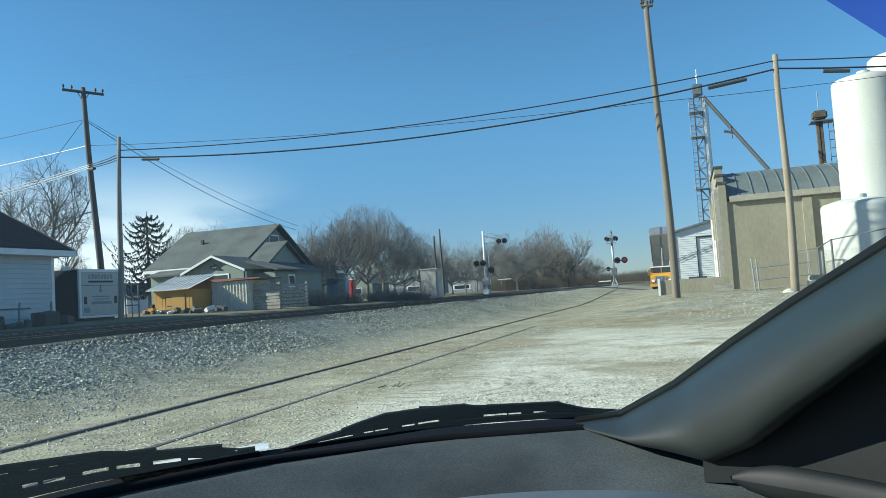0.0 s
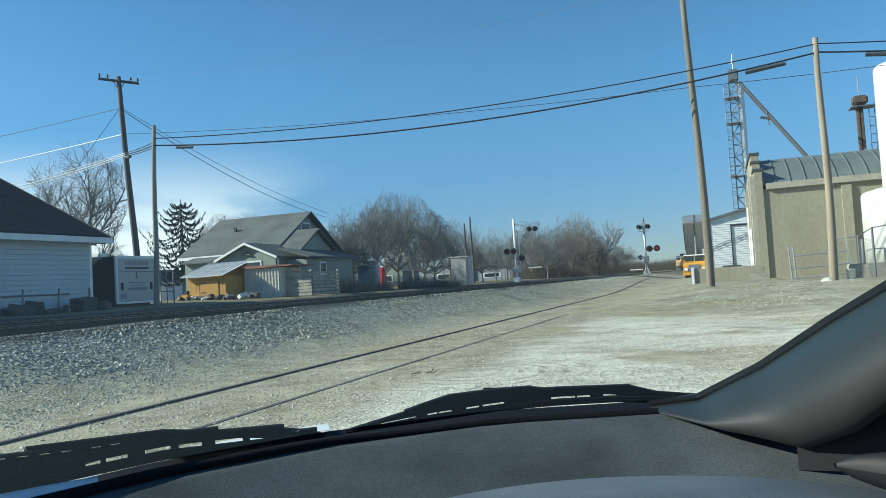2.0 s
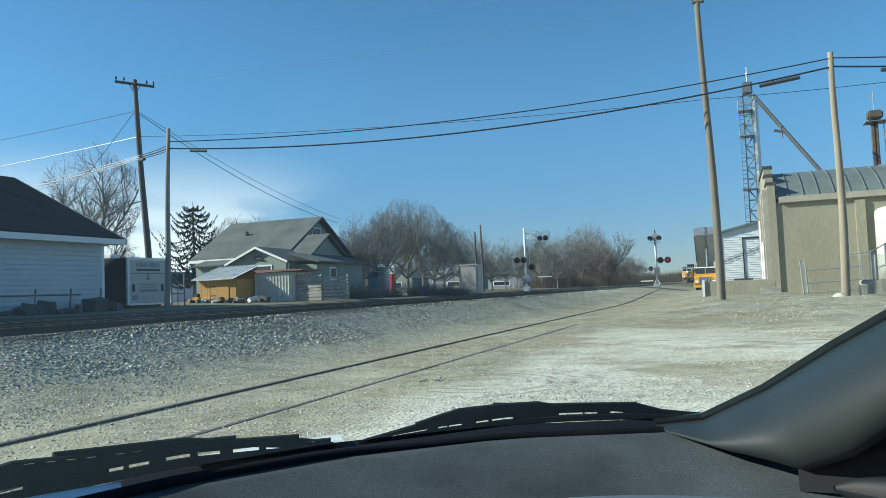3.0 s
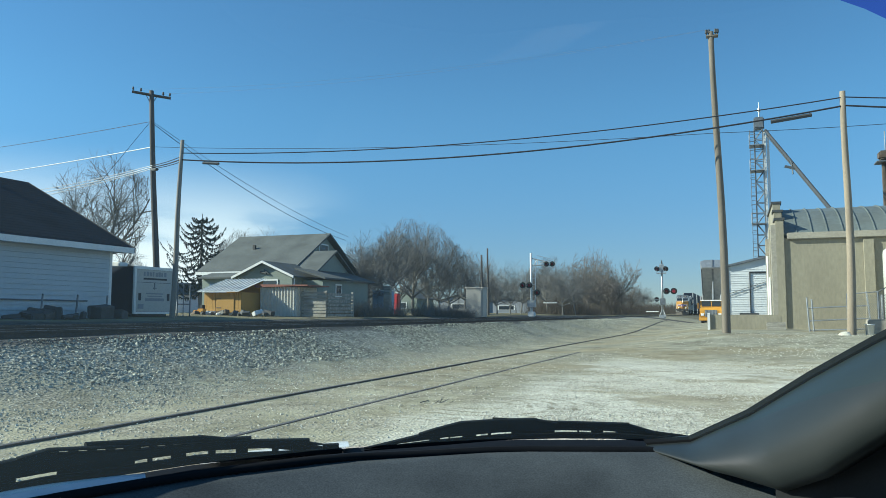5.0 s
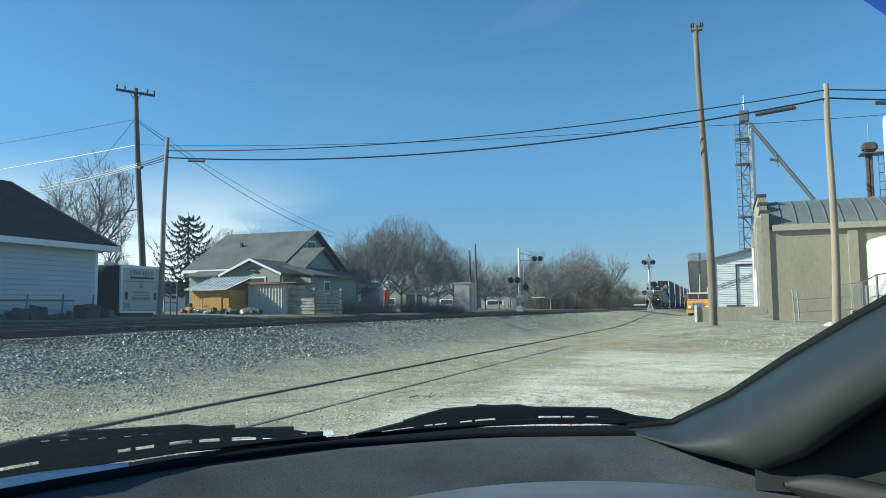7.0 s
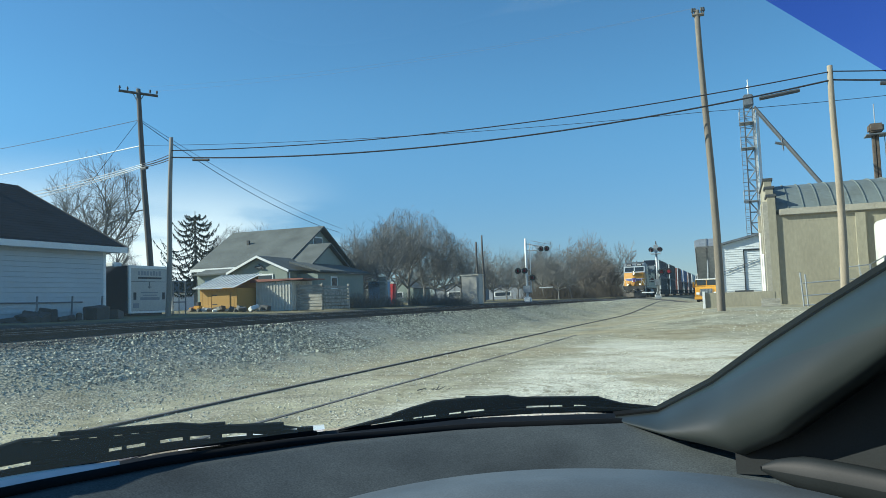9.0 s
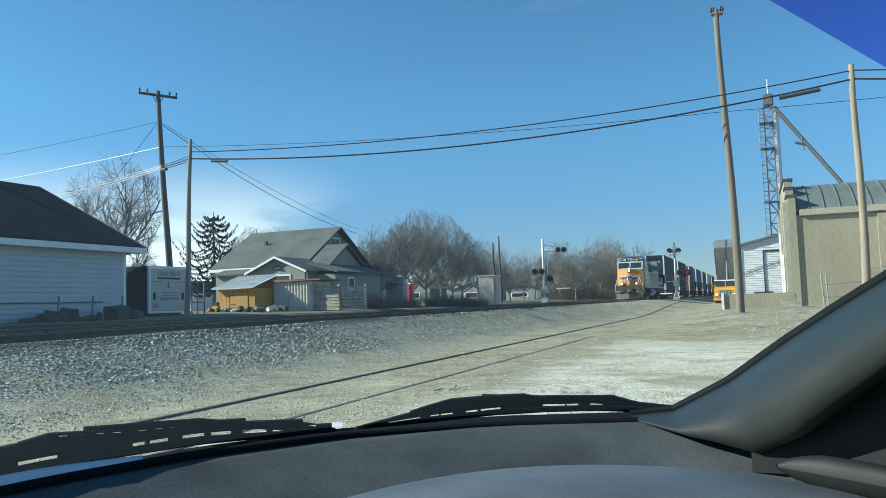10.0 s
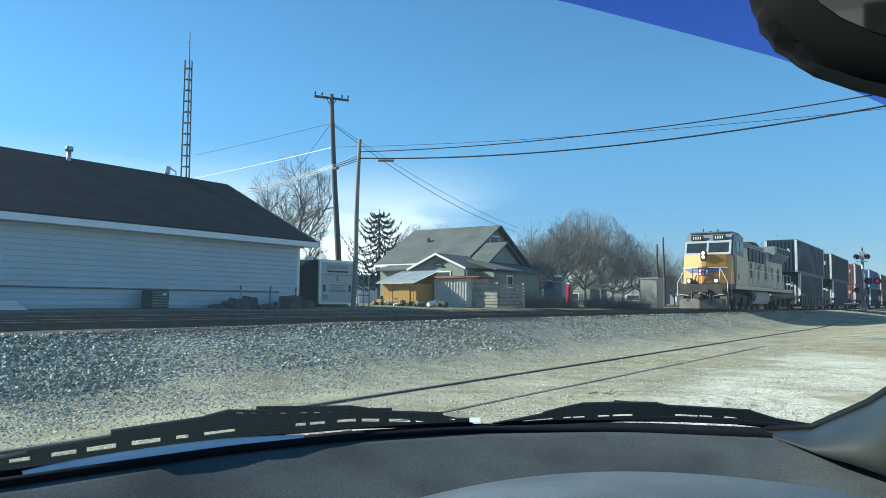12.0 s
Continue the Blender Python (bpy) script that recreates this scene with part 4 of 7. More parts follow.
# ---- grain elevator side ----
def build_elevator():
    e = thing("grain_store", "tan concrete grain store with stepped parapet and curved metal roof", "building")
    zg, x0, x1, y0, y1 = 0.3, 2.3, 16.0, 43.0, 54.0
    made("wall", e, M["concrete"], [(x0, x1, y0, y1, zg, 5.2)])
    # shallow board marks
    for k in range(1, 12):
        z = 0.6 + 0.38 * k
        made("form_ridge", e, M["concrete"], [(x0 + 0.5, 5.9, y0 - 0.005, y0, z, z + 0.02)])
    for x in (5.95, 9.6, 13.2):
        made("pilaster", e, M["concrete"], [(x, x + 0.45, y0 - 0.16, y0, zg, 5.02)])
    made("cornice", e, M["cornice"], [(x0 + 0.15, x1, y0 - 0.2, y0 + 0.1, 5.12, 5.46)], bevel=0.03)
    end = M["concrete"]
    made("end_wall", e, end, [(1.92, x0, y0 - 0.12, y0 + 1.3, zg, 6.15), (1.92, x0, y0 + 1.3, y0 + 2.4, zg, 6.75), (1.92, x0, y0 + 2.4, y1 - 2.4, zg, 7.35), (1.92, x0, y1 - 2.4, y1 - 1.2, zg, 6.75), (1.92, x0, y1 - 1.2, y1, zg, 6.15)])
    for a, b, z in ((y0 - 0.17, y0 + 1.3, 6.15), (y0 + 1.25, y0 + 2.4, 6.75), (y0 + 2.35, y1 - 2.35, 7.35)):
        made("coping", e, M["dark_gray"], [(1.85, x0 + 0.07, a, b, z, z + 0.12)])
    for y in (y0 - 0.12, y0 + 2.2, y1 - 3.0):
        made("buttress", e, M["cornice"], [(1.68, 1.92, y, y + 0.5, zg, 5.9)])
    made("downpipe", e, M["white_paint"], [((1.62, y0 + 0.9, 0.4), (1.62, y0 + 0.9, 3.2), 0.07), ((1.55, y0 + 1.7, 0.4), (1.55, y0 + 1.7, 4.4), 0.06)])
    n = 16
    half = (y1 - y0) / 2
    rise = 1.85
    R = (half ** 2 + rise ** 2) / (2 * rise)
    a0 = math.asin(half / R)

    def arc(r):
        return [((y0 + y1) / 2 + r * math.sin(a), 5.45 + rise - R + r * math.cos(a)) for a in np.linspace(-a0, a0, n)]
    bm = bmesh.new()
    prism(bm, arc(R) + arc(R - 0.15)[::-1], "x", x0, x1)
    roof = part("roof", bm, M["metal_roof"], e)
    x = x0 + 0.6
    while x < x1:
        bm = bmesh.new()
        prism(bm, arc(R + 0.05) + arc(R - 0.02)[::-1], "x", x, x + 0.045)
        part("standing_seam", bm, M["metal_roof"], roof)
        x += 0.72
    return e


def build_white_hall():
    h = thing("steel_hall", "white steel-clad hall with a low sloped roof", "building")
    x0, x1, y0, y1 = -0.8, 9.0, 70.0, 90.0
    bm = bmesh.new()
    prism(bm, [(x0, 0.1), (x1, 0.1), (x1, 7.6), (x0, 5.3)], "y", y0, y1)
    part("wall", bm, M["white_steel"], h)
    for k in range(24):
        made("cladding_rib", h, M["white_steel"], [(x0, x1, y0 - 0.03, y0, 0.5 + 0.2 * k, 0.53 + 0.2 * k)])
    bm = bmesh.new()
    prism(bm, [(x0 - 0.25, 5.26), (x1, 7.62), (x1, 7.8), (x0 - 0.25, 5.44)], "y", y0 - 0.3, y1)
    part("roof", bm, M["galv_dark"], h)
    made("door_rail", h, M["black"], [(0.95, x1, y0 - 0.1, y0 - 0.03, 4.75, 4.85), (0.95, 1.03, y0 - 0.1, y0 - 0.03, 0.9, 4.8)])
    made("corner_trim", h, M["galv"], [(x0 - 0.05, x0 + 0.1, y0 - 0.06, y0, 0.1, 5.2)])
    made("strut", h, M["galv_dark"], [((x0 + 0.1, y0 - 0.08, 3.0), (4.0, y0 - 0.08, 4.6), 0.025), ((x0 + 0.1, y0 - 0.08, 2.75), (4.0, y0 - 0.08, 4.35), 0.02)])
    made("crate", h, M["dark_gray"], [(0.1, 1.6, y0 - 0.8, y0 - 0.2, 0.2, 1.35)])
    return h


def build_leg_tower():
    t = thing("elevator_tower", "galvanised lattice elevator tower with ladder cage and spouts", "tower")
    cx, cy, w, zt = 2.25, 76.0, 0.36, 19.6
    for sx in (-1, 1):
        for sy in (-1, 1):
            made("leg", t, M["galv_dark"], [((cx + sx * w, cy + sy * w, 0.3), (cx + sx * w, cy + sy * w, zt), 0.05, 0.05, 5)])
    z = 0.6
    k = 0
    while z < zt - 0.8:
        bm = bmesh.new()
        for sy in (-1, 1):
            s = 1 if k % 2 else -1
            tube(bm, (cx - s * w, cy + sy * w, z), (cx + s * w, cy + sy * w, z + 1.0), 0.03, 0.03, 4)
            tube(bm, (cx - w, cy + sy * w, z), (cx + w, cy + sy * w, z), 0.03, 0.03, 4)
            tube(bm, (cx + sy * w, cy - s * w, z), (cx + sy * w, cy + s * w, z + 1.0), 0.03, 0.03, 4)
        part("brace", bm, M["galv_dark"], t)
        z += 1.0
        k += 1
    made("ladder", t, M["galv_dark"], [((cx - 0.78, cy - 0.4, 0.6), (cx - 0.78, cy - 0.4, 18.5), 0.025), ((cx - 0.42, cy - 0.4, 0.6), (cx - 0.42, cy - 0.4, 18.5), 0.025)] + [((cx - 0.78, cy - 0.4, 1 + 0.4 * i), (cx - 0.42, cy - 0.4, 1 + 0.4 * i), 0.02, 0.02, 4) for i in range(43)])
    for i in range(20):
        made("cage_hoop", t, M["galv_dark"], [((cx - 0.82, cy - 0.4, 2 + 0.85 * i), (cx - 0.82, cy - 0.95, 2 + 0.85 * i), 0.02, 0.02, 4), ((cx - 0.82, cy - 0.95, 2 + 0.85 * i), (cx - 0.38, cy - 0.95, 2 + 0.85 * i), 0.02, 0.02, 4), ((cx - 0.38, cy - 0.95, 2 + 0.85 * i), (cx - 0.38, cy - 0.4, 2 + 0.85 * i), 0.02, 0.02, 4)])
    for zz in (9.6, 14.6, 17.0):
        made("platform", t, M["galv"], [(cx - 0.85, cx + 0.4, cy - 0.7, cy + 0.9, zz, zz + 0.06)])
        made("railing", t, M["galv"], [((cx - 0.85, cy - 0.7, zz + 1.0), (cx + 0.4, cy - 0.7, zz + 1.0), 0.025), ((cx - 0.85, cy - 0.7, zz), (cx - 0.85, cy - 0.7, zz + 1.0), 0.025), ((cx + 0.4, cy - 0.7, zz), (cx + 0.4, cy - 0.7, zz + 1.0), 0.025), ((cx - 0.85, cy - 0.7, zz + 0.5), (cx + 0.4, cy - 0.7, zz + 0.5), 0.02)])
    made("head", t, M["galv_dark"], [(cx - 0.4, cx + 0.5, cy - 0.5, cy + 0.5, 18.6, 19.7)], bevel=0.1)
    made("beacon", t, M["white_paint"], [((cx + 0.1, cy, 19.8), (cx + 0.1, cy, 21.2), 0.05), ((cx + 0.1, cy, 20.3), (cx + 0.1, cy, 20.6), 0.14)])
    for dx in (0.50, 0.78):
        made("leg_casing", t, M["white_steel"], [(cx + dx - 0.11, cx + dx + 0.11, cy - 0.2, cy + 0.2, 0.3, 18.4)])
    made("spout", t, M["dark_gray"], [((cx + 0.6, cy - 0.3, 18.4), (6.3, 59.5, 8.7), 0.12, 0.12, 10), ((cx + 0.7, cy - 0.3, 17.9), (6.4, 59.5, 8.35), 0.06)])
    made("spout_clamp", t, M["galv_dark"], [((3.9, 67.5, 13.4), (4.9, 67.5, 13.1), 0.12, 0.12, 6), ((4.4, 67.5, 13.8), (4.5, 67.5, 12.7), 0.06)])
    return t


def build_second_leg():
    t = thing("grain_conveyor", "brown elevator leg with a caged head platform", "tower")
    cx, cy = 13.0, 79.0
    made("casing", t, M["rust"], [(cx - 0.22, cx + 0.02, cy - 0.3, cy + 0.3, 0, 15.4), (cx + 0.08, cx + 0.32, cy - 0.3, cy + 0.3, 0, 15.4)], bevel=0.04)
    made("head", t, M["rust"], [(cx - 0.5, cx + 0.75, cy - 0.6, cy + 0.6, 15.5, 16.3)], bevel=0.15)
    made("platform", t, M["galv_dark"], [(cx - 0.75, cx + 1.3, cy - 0.9, cy + 0.9, 15.2, 15.3)])
    made("mast", t, M["galv"], [((cx + 0.1, cy, 16.3), (cx + 0.1, cy, 18.2), 0.05)])
    made("ladder", t, M["galv_dark"], [((cx + 0.75, cy - 0.4, 2), (cx + 0.75, cy - 0.4, 15.3), 0.04), ((cx + 1.2, cy - 0.4, 2), (cx + 1.2, cy - 0.4, 15.3), 0.04)] + [((cx + 0.75, cy - 0.4, 3 + 0.8 * i), (cx + 1.2, cy - 0.4, 3 + 0.8 * i), 0.04, 0.04, 4) for i in range(15)])
    return t


def build_tank(label, cx, cy, r, z0, zt, group):
    t = thing("storage_tank", label, "tank", (cx, cy, z0), group)
    h = zt - z0
    bm = bmesh.new()
    lathe(bm, [(r, 0), (r, h * 0.3), (r * 1.006, h * 0.31), (r, h * 0.33), (r, h * 0.64), (r * 1.006, h * 0.65), (r, h * 0.67), (r, h - 0.25), (r * 0.985, h - 0.1), (r * 0.93, h - 0.02), (r * 0.6, h + 0.12), (r * 0.15, h + 0.2)], (0, 0, 0), 48)
    part("shell", bm, M["tank_white"], t, smooth=True)
    made("lid", t, M["tank_white"], [((0, 0, h + 0.18), (0, 0, h + 0.34), 0.3, 0.28, 20)])
    return t


def build_yard_bits():
    w = thing("retaining_wall", "low weathered concrete retaining wall", "wall", (-1.4, 39.9, 0.3))
    made("wall", w, M["concrete"], [(0, 3.3, 0, 0.3, 0, 0.92)], bevel=0.03)
    made("post", w, M["white_paint"], [(-0.06, 0.06, -0.1, 0.02, -0.05, 1.0)])
    s = thing("timber_stack", "stack of gray timbers beside the concrete wall", "timber", (1.2, 39.4, 0.46))
    for k in range(4):
        made("timber", s, M["board_gray"], [(0.0 + 0.03 * (k % 2), 0.85, -0.2, 0.25, 0.105 * k, 0.105 * k + 0.095)])
    g = thing("pipe_gate", "galvanised pipe gate with bent uprights", "gate", (2.8, 35.9, ground_z(2.8, 35.9) - 0.05))
    for x, zt, lean in ((0, 1.5, -0.08), (0.16, 1.42, -0.05), (1.75, 1.75, -0.1), (2.35, 1.75, -0.16), (2.75, 1.6, 0)):
        made("upright", g, M["galv"], [((x, 0, 0), (x + lean, 0, zt), 0.035)])
    made("rail", g, M["galv"], [((0, 0, 1.05), (2.3, 0, 1.15), 0.028), ((0, 0, 0.5), (2.3, 0, 0.62), 0.028), ((0, 0, 0.1), (2.3, 0, 0.18), 0.028)])
    f = thing("wire_fence", "chain-link fence frame with a slack top rail by the tanks", "fence", (4.2, 34.4, ground_z(4.2, 34.4) - 0.1))
    pts = [(0.0, 0.9, 1.7), (0.9, -0.6, 1.75), (1.2, -1.9, 2.0), (3.4, -2.6, 2.3), (6.5, -3.0, 2.3)]
    for p in pts:
        made("post", f, M["galv_dark"], [((p[0], p[1], 0), (p[0], p[1], p[2]), 0.04)])
    for a, b in zip(pts, pts[1:]):
        made("top_rail", f, M["galv_dark"], [((a[0], a[1], a[2] - 0.03), (b[0], b[1], b[2] - 0.03), 0.022)])
        a0, b0 = Vector((a[0], a[1], 0)), Vector((b[0], b[1], 0))
        L = (b0 - a0).length
        bm = bmesh.new()
        n = int(L / 0.11)
        for i in range(-12, n):
            for s in (0, 1):
                u0, u1 = i * 0.11, i * 0.11 + 1.5
                k0, k1 = max(0.0, u0), min(L, u1)
                if k1 <= k0:
                    continue
                z0, z1 = (k0 - u0) + 0.1, (k1 - u0) + 0.1
                if s:
                    z0, z1 = 1.7 - z0, 1.7 - z1
                p, q = a0.lerp(b0, k0 / L), a0.lerp(b0, k1 / L)
                tube(bm, (p.x, p.y, z0), (q.x, q.y, z1), 0.004, 0.004, 3, False)
        part("wire_mesh", bm, M["galv_dark"], f)
    pad = thing("concrete_pad", "low pale concrete tank pad", "concrete pad", (6.2, 33.6, 0.5))
    made("slab", pad, M["cornice"], [(-1.6, 5.5, -0.6, 0.0, -0.2, 0.55)], bevel=0.04)
    b = thing("white_bucket", "white plastic bucket by the pole foot", "bucket", (4.35, 30.9, ground_z(4.35, 30.9)))
    bm = bmesh.new()
    lathe(bm, [(0.13, 0), (0.16, 0.36), (0.17, 0.36), (0.17, 0.38)], (0, 0, 0), 20)
    part("pail", bm, M["white_paint"], b, smooth=True)
    made("bail", b, M["galv"], [((-0.16, 0, 0.34), (0.16, 0, 0.34), 0.006)])
    r = thing("foot_rock", "pale rock at the pole foot", "rock", (3.5, 30.3, ground_z(3.5, 30.3)))
    bm = bmesh.new()
    bmesh.ops.create_icosphere(bm, subdivisions=2, radius=0.22)
    for v in bm.verts:
        v.co *= 1 + 0.3 * noise.noise(v.co * 6)
        v.co.z *= 0.6
    part("rock", bm, M["stone_pale"], r)


def build_truck():
    t = thing("dump_truck", "yellow-orange truck with its gray dump body raised", "truck", (-2.65, 85.0, 0.22))
    Y, G = M["truck_yellow"], M["galv"]
    bm = bmesh.new()
    prism(bm, [(-1.5, 0.75), (-1.5, 1.45), (-1.3, 1.62), (-0.1, 1.72), (0.25, 2.5), (1.5, 2.5), (1.5, 0.75)], "x", -1.12, 1.12)
    part("cab", bm, Y, t, bevel=0.05)
    made("windshield", t, M["glass_dark"], [(-0.95, 0.95, -0.08, 0.0, 1.82, 2.38)])
    made("windshield_post", t, Y, [(-0.03, 0.03, -0.1, -0.08, 1.8, 2.4)])
    made("side_window", t, M["glass_dark"], [(s * 1.13 - 0.01, s * 1.13 + 0.01, 0.35, 1.1, 1.75, 2.3) for s in (-1, 1)])
    made("roof_visor", t, M["white_paint"], [(-1.1, 1.1, -0.05, 0.3, 2.42, 2.52)])
    made("grille", t, M["galv_dark"], [(-0.6, 0.6, -1.56, -1.5, 0.72, 1.45)] )
    made("grille_bar", t, G, [(-0.56 + 0.14 * i, -0.53 + 0.14 * i, -1.59, -1.56, 0.74, 1.43) for i in range(9)])
    made("bumper", t, Y, [(-1.2, 1.2, -1.72, -1.55, 0.35, 0.68)], bevel=0.03)
    for x in (-0.85, 0.85):
        made("headlight", t, M["white_paint"], [(x - 0.16, x + 0.16, -1.54, -1.5, 0.85, 1.1)])
        made("fender", t, Y, [(x - 0.32, x + 0.32, -1.5, -0.3, 0.7, 1.05)], bevel=0.06)
        made("wheel", t, M["tyre"], [((x - 0.16, -0.8, 0.5), (x + 0.16, -0.8, 0.5), 0.5, 0.5, 20)])
        made("wheel", t, M["tyre"], [((x - 0.2, 4.2, 0.5), (x + 0.2, 4.2, 0.5), 0.5, 0.5, 20)])
        made("mirror", t, Y, [(x * 1.55 - 0.1, x * 1.55 + 0.1, 0.0, 0.08, 1.6, 2.2)])
        made("stack", t, G, [((x * 1.1, 1.75, 1.0), (x * 1.1, 1.75, 3.1), 0.09)])
    made("frame", t, M["black"], [(-0.5, 0.5, -1.4, 7.0, 0.6, 0.85)])
    bm = bmesh.new()
    prism(bm, [(-1.1, 0), (1.1, 0), (1.28, 0.6), (1.28, 1.1), (0.85, 1.35), (-0.85, 1.35), (-1.28, 1.1), (-1.28, 0.6)], "y", -6.6, 0)
    body = part("dump_body", bm, G, t, "raised gray tipping body", bevel=0.03)
    body.matrix_basis = pose(0.15, 6.9, 1.2, -48, 0, 0)
    made("body_rib", body, M["galv_dark"], [(-0.1, 0.1, -6.4, -0.1, -0.06, 0.0), (-1.2, -1.1, -6.4, -0.1, -0.04, 0.3), (1.1, 1.2, -6.4, -0.1, -0.04, 0.3), (-0.08, 0.08, -6.66, -6.6, 0.1, 1.3)])
    made("lift_ram", t, M["galv_dark"], [((0.1, 2.2, 0.8), (0.15, 4.2, 5.8), 0.12, 0.08, 10)])
    return t


# ---- the train ----
def build_loco():
    t = thing("locomotive", "yellow and gray six-axle diesel freight locomotive with lit headlights", "locomotive", (TRACK_X, 319.0, RAIL_Z))
    Yl, Sd, Gy, Un = M["loco_yellow"], M["loco_side"], M["loco_gray"], M["loco_under"]
    # nose with slanted faces
    bm = bmesh.new()
    lo = [(-1.45, 1.6), (-1.3, 1.05), (-0.12, 0.66), (0.12, 0.66), (1.3, 1.05), (1.45, 1.6), (1.45, 3.0), (-1.45, 3.0)]
    hi = [(-1.45, 1.75), (-1.3, 1.35), (-0.12, 0.96), (0.12, 0.96), (1.3, 1.35), (1.45, 1.75), (1.45, 3.0), (-1.45, 3.0)]
    vl, vh = [bm.verts.new((x, y, 1.62)) for x, y in lo], [bm.verts.new((x, y, 3.32)) for x, y in hi]
    bm.faces.new(vl[::-1])
    bm.faces.new(vh)
    for i in range(8):
        bm.faces.new((vl[i], vl[(i + 1) % 8], vh[(i + 1) % 8], vh[i]))
    nose = part("nose", bm, Yl, t, bevel=0.04)
    made("headlight_panel", nose, M["black"], [(-0.17, 0.17, 0.84, 1.05, 2.98, 3.52)])
    for z in (3.16, 3.38):
        made("headlight", nose, M["headlight"], [((0, 0.9, z), (0, 0.82, z), 0.095, 0.095, 14)])
    def facet(x, z):
        return (x, 0.66 + max(0.0, abs(x) - 0.12) * 0.33 + (z - 1.62) / 1.7 * 0.3 - 0.03, z)
    for s in (-1, 1):
        for k in range(4):
            bm = bmesh.new()
            loft(bm, [[facet(s * x, 2.54 - 0.085 * k), facet(s * x, (2.61 if k else 2.58) - 0.085 * k)] for x in np.linspace(0.24, 1.36 - 0.15 * k, 5)])
            part("emblem_feather", bm, M["emblem_blue"] if k else M["white_paint"], nose)
    for k, (x0, x1, m) in enumerate(((-0.3, 0.3, "emblem_blue"), (-0.26, -0.12, "white_paint"), (-0.05, 0.07, "emblem_red"), (0.14, 0.26, "white_paint"))):
        z0, z1, lift = (2.12, 2.62, 0.0) if k == 0 else (2.14, 2.42, 0.01)
        bm = bmesh.new()
        loft(bm, [[tuple(Vector(facet(x, z0)) - Vector((0, lift, 0))), tuple(Vector(facet(x, z1)) - Vector((0, lift, 0)))] for x in np.linspace(x0, x1, 7)])
        part("emblem_shield", bm, M[m], nose)
    made("nose_door", nose, M["black"], [(-0.62, -0.59, 0.62, 0.66, 1.66, 2.5), (0.59, 0.62, 0.62, 0.66, 1.66, 2.5), (-0.22, -0.19, 0.55, 0.59, 1.65, 2.6), (0.19, 0.22, 0.55, 0.59, 1.65, 2.6), (-0.62, 0.62, 0.58, 0.62, 2.48, 2.52)])
    # cab
    bm = bmesh.new()
    prism(bm, [(1.75, 3.3), (2.15, 4.28), (2.5, 4.62), (4.9, 4.62), (4.9, 1.62), (2.4, 1.62), (2.4, 3.3)], "x", -1.5, 1.5)
    cab = part("cab", bm, Gy, t, bevel=0.13)
    made("cab_side", cab, Sd, [(1.50, 1.53, 2.5, 4.85, 1.62, 3.3), (-1.53, -1.50, 2.5, 4.85, 1.62, 3.3)])
    bm = bmesh.new()
    for s in (-1, 1):
        xs = (0.07, 1.28) if s > 0 else (-1.28, -0.07)
        v = [bm.verts.new(p) for p in ((xs[0], 1.80, 3.47), (xs[1], 1.80, 3.47), (xs[1], 2.02, 4.02), (xs[0], 2.02, 4.02), (xs[0], 1.78, 3.48), (xs[1], 1.78, 3.48), (xs[1], 2.0, 4.03), (xs[0], 2.0, 4.03))]
        for f in ((4, 5, 6, 7), (0, 1, 5, 4), (1, 2, 6, 5), (2, 3, 7, 6), (3, 0, 4, 7)):
            bm.faces.new([v[i] for i in f])
    part("windshield", bm, M["glass_dark"], cab)
    # silver front around the panes, with a centre post and a brow
    def slant(x0, x1, z0, z1, out):
        v = [(x, 1.75 + 0.408 * (z - 3.3) - o, z) for o in (out, -0.05) for x, z in ((x0, z0), (x1, z0), (x1, z1), (x0, z1))]
        vs = [bm.verts.new(p) for p in v]
        for f in ((0, 1, 2, 3), (0, 1, 5, 4), (1, 2, 6, 5), (2, 3, 7, 6), (3, 0, 4, 7)):
            bm.faces.new([vs[i] for i in f])
    bm = bmesh.new()
    for x0, x1, z0, z1 in ((-1.42, 1.42, 3.34, 3.46), (-1.42, 1.42, 4.04, 4.16), (-0.06, 0.06, 3.46, 4.04), (-1.42, -1.29, 3.46, 4.04), (1.29, 1.42, 3.46, 4.04)):
        slant(x0, x1, z0, z1, 0.06)
    part("window_surround", bm, M["loco_silver"], cab, "silver window surround")
    made("wiper", cab, M["black"], [((0.5, 1.72, 3.5), (0.95, 1.9, 3.95), 0.012), ((-0.75, 1.72, 3.5), (-0.35, 1.9, 3.95), 0.012)])
    made("antenna", cab, M["dark_gray"], [((-0.6, 3.2, 4.7), (-0.6, 3.2, 5.0), 0.03), ((0.2, 3.6, 4.7), (0.2, 3.6, 4.95), 0.06), ((-0.2, 3.0, 4.72), (-0.2, 3.5, 4.84), 0.05)])
    for s in (-1, 1):
        made("number_board", cab, M["black"], [((0.3 if s > 0 else -1.05), (1.05 if s > 0 else -0.3), 2.05, 2.14, 4.2, 4.5)])
        made("number_bars", cab, M["white_paint"], [((0.42 if s > 0 else -0.93) + 0.14 * k, (0.42 if s > 0 else -0.93) + 0.14 * k + 0.07, 2.03, 2.05, 4.27, 4.43) for k in range(4)])
        made("side_window", cab, M["glass_dark"], [(s * 1.53 - 0.01, s * 1.53 + 0.01, 2.7 + k * 1.0, 3.5 + k * 1.0, 3.45, 4.15) for k in range(2)])
    made("side_door", cab, M["black"], [(1.531, 1.545, 2.62, 2.66, 1.7, 3.25), (1.531, 1.545, 3.1, 3.3, 1.9, 2.25)])
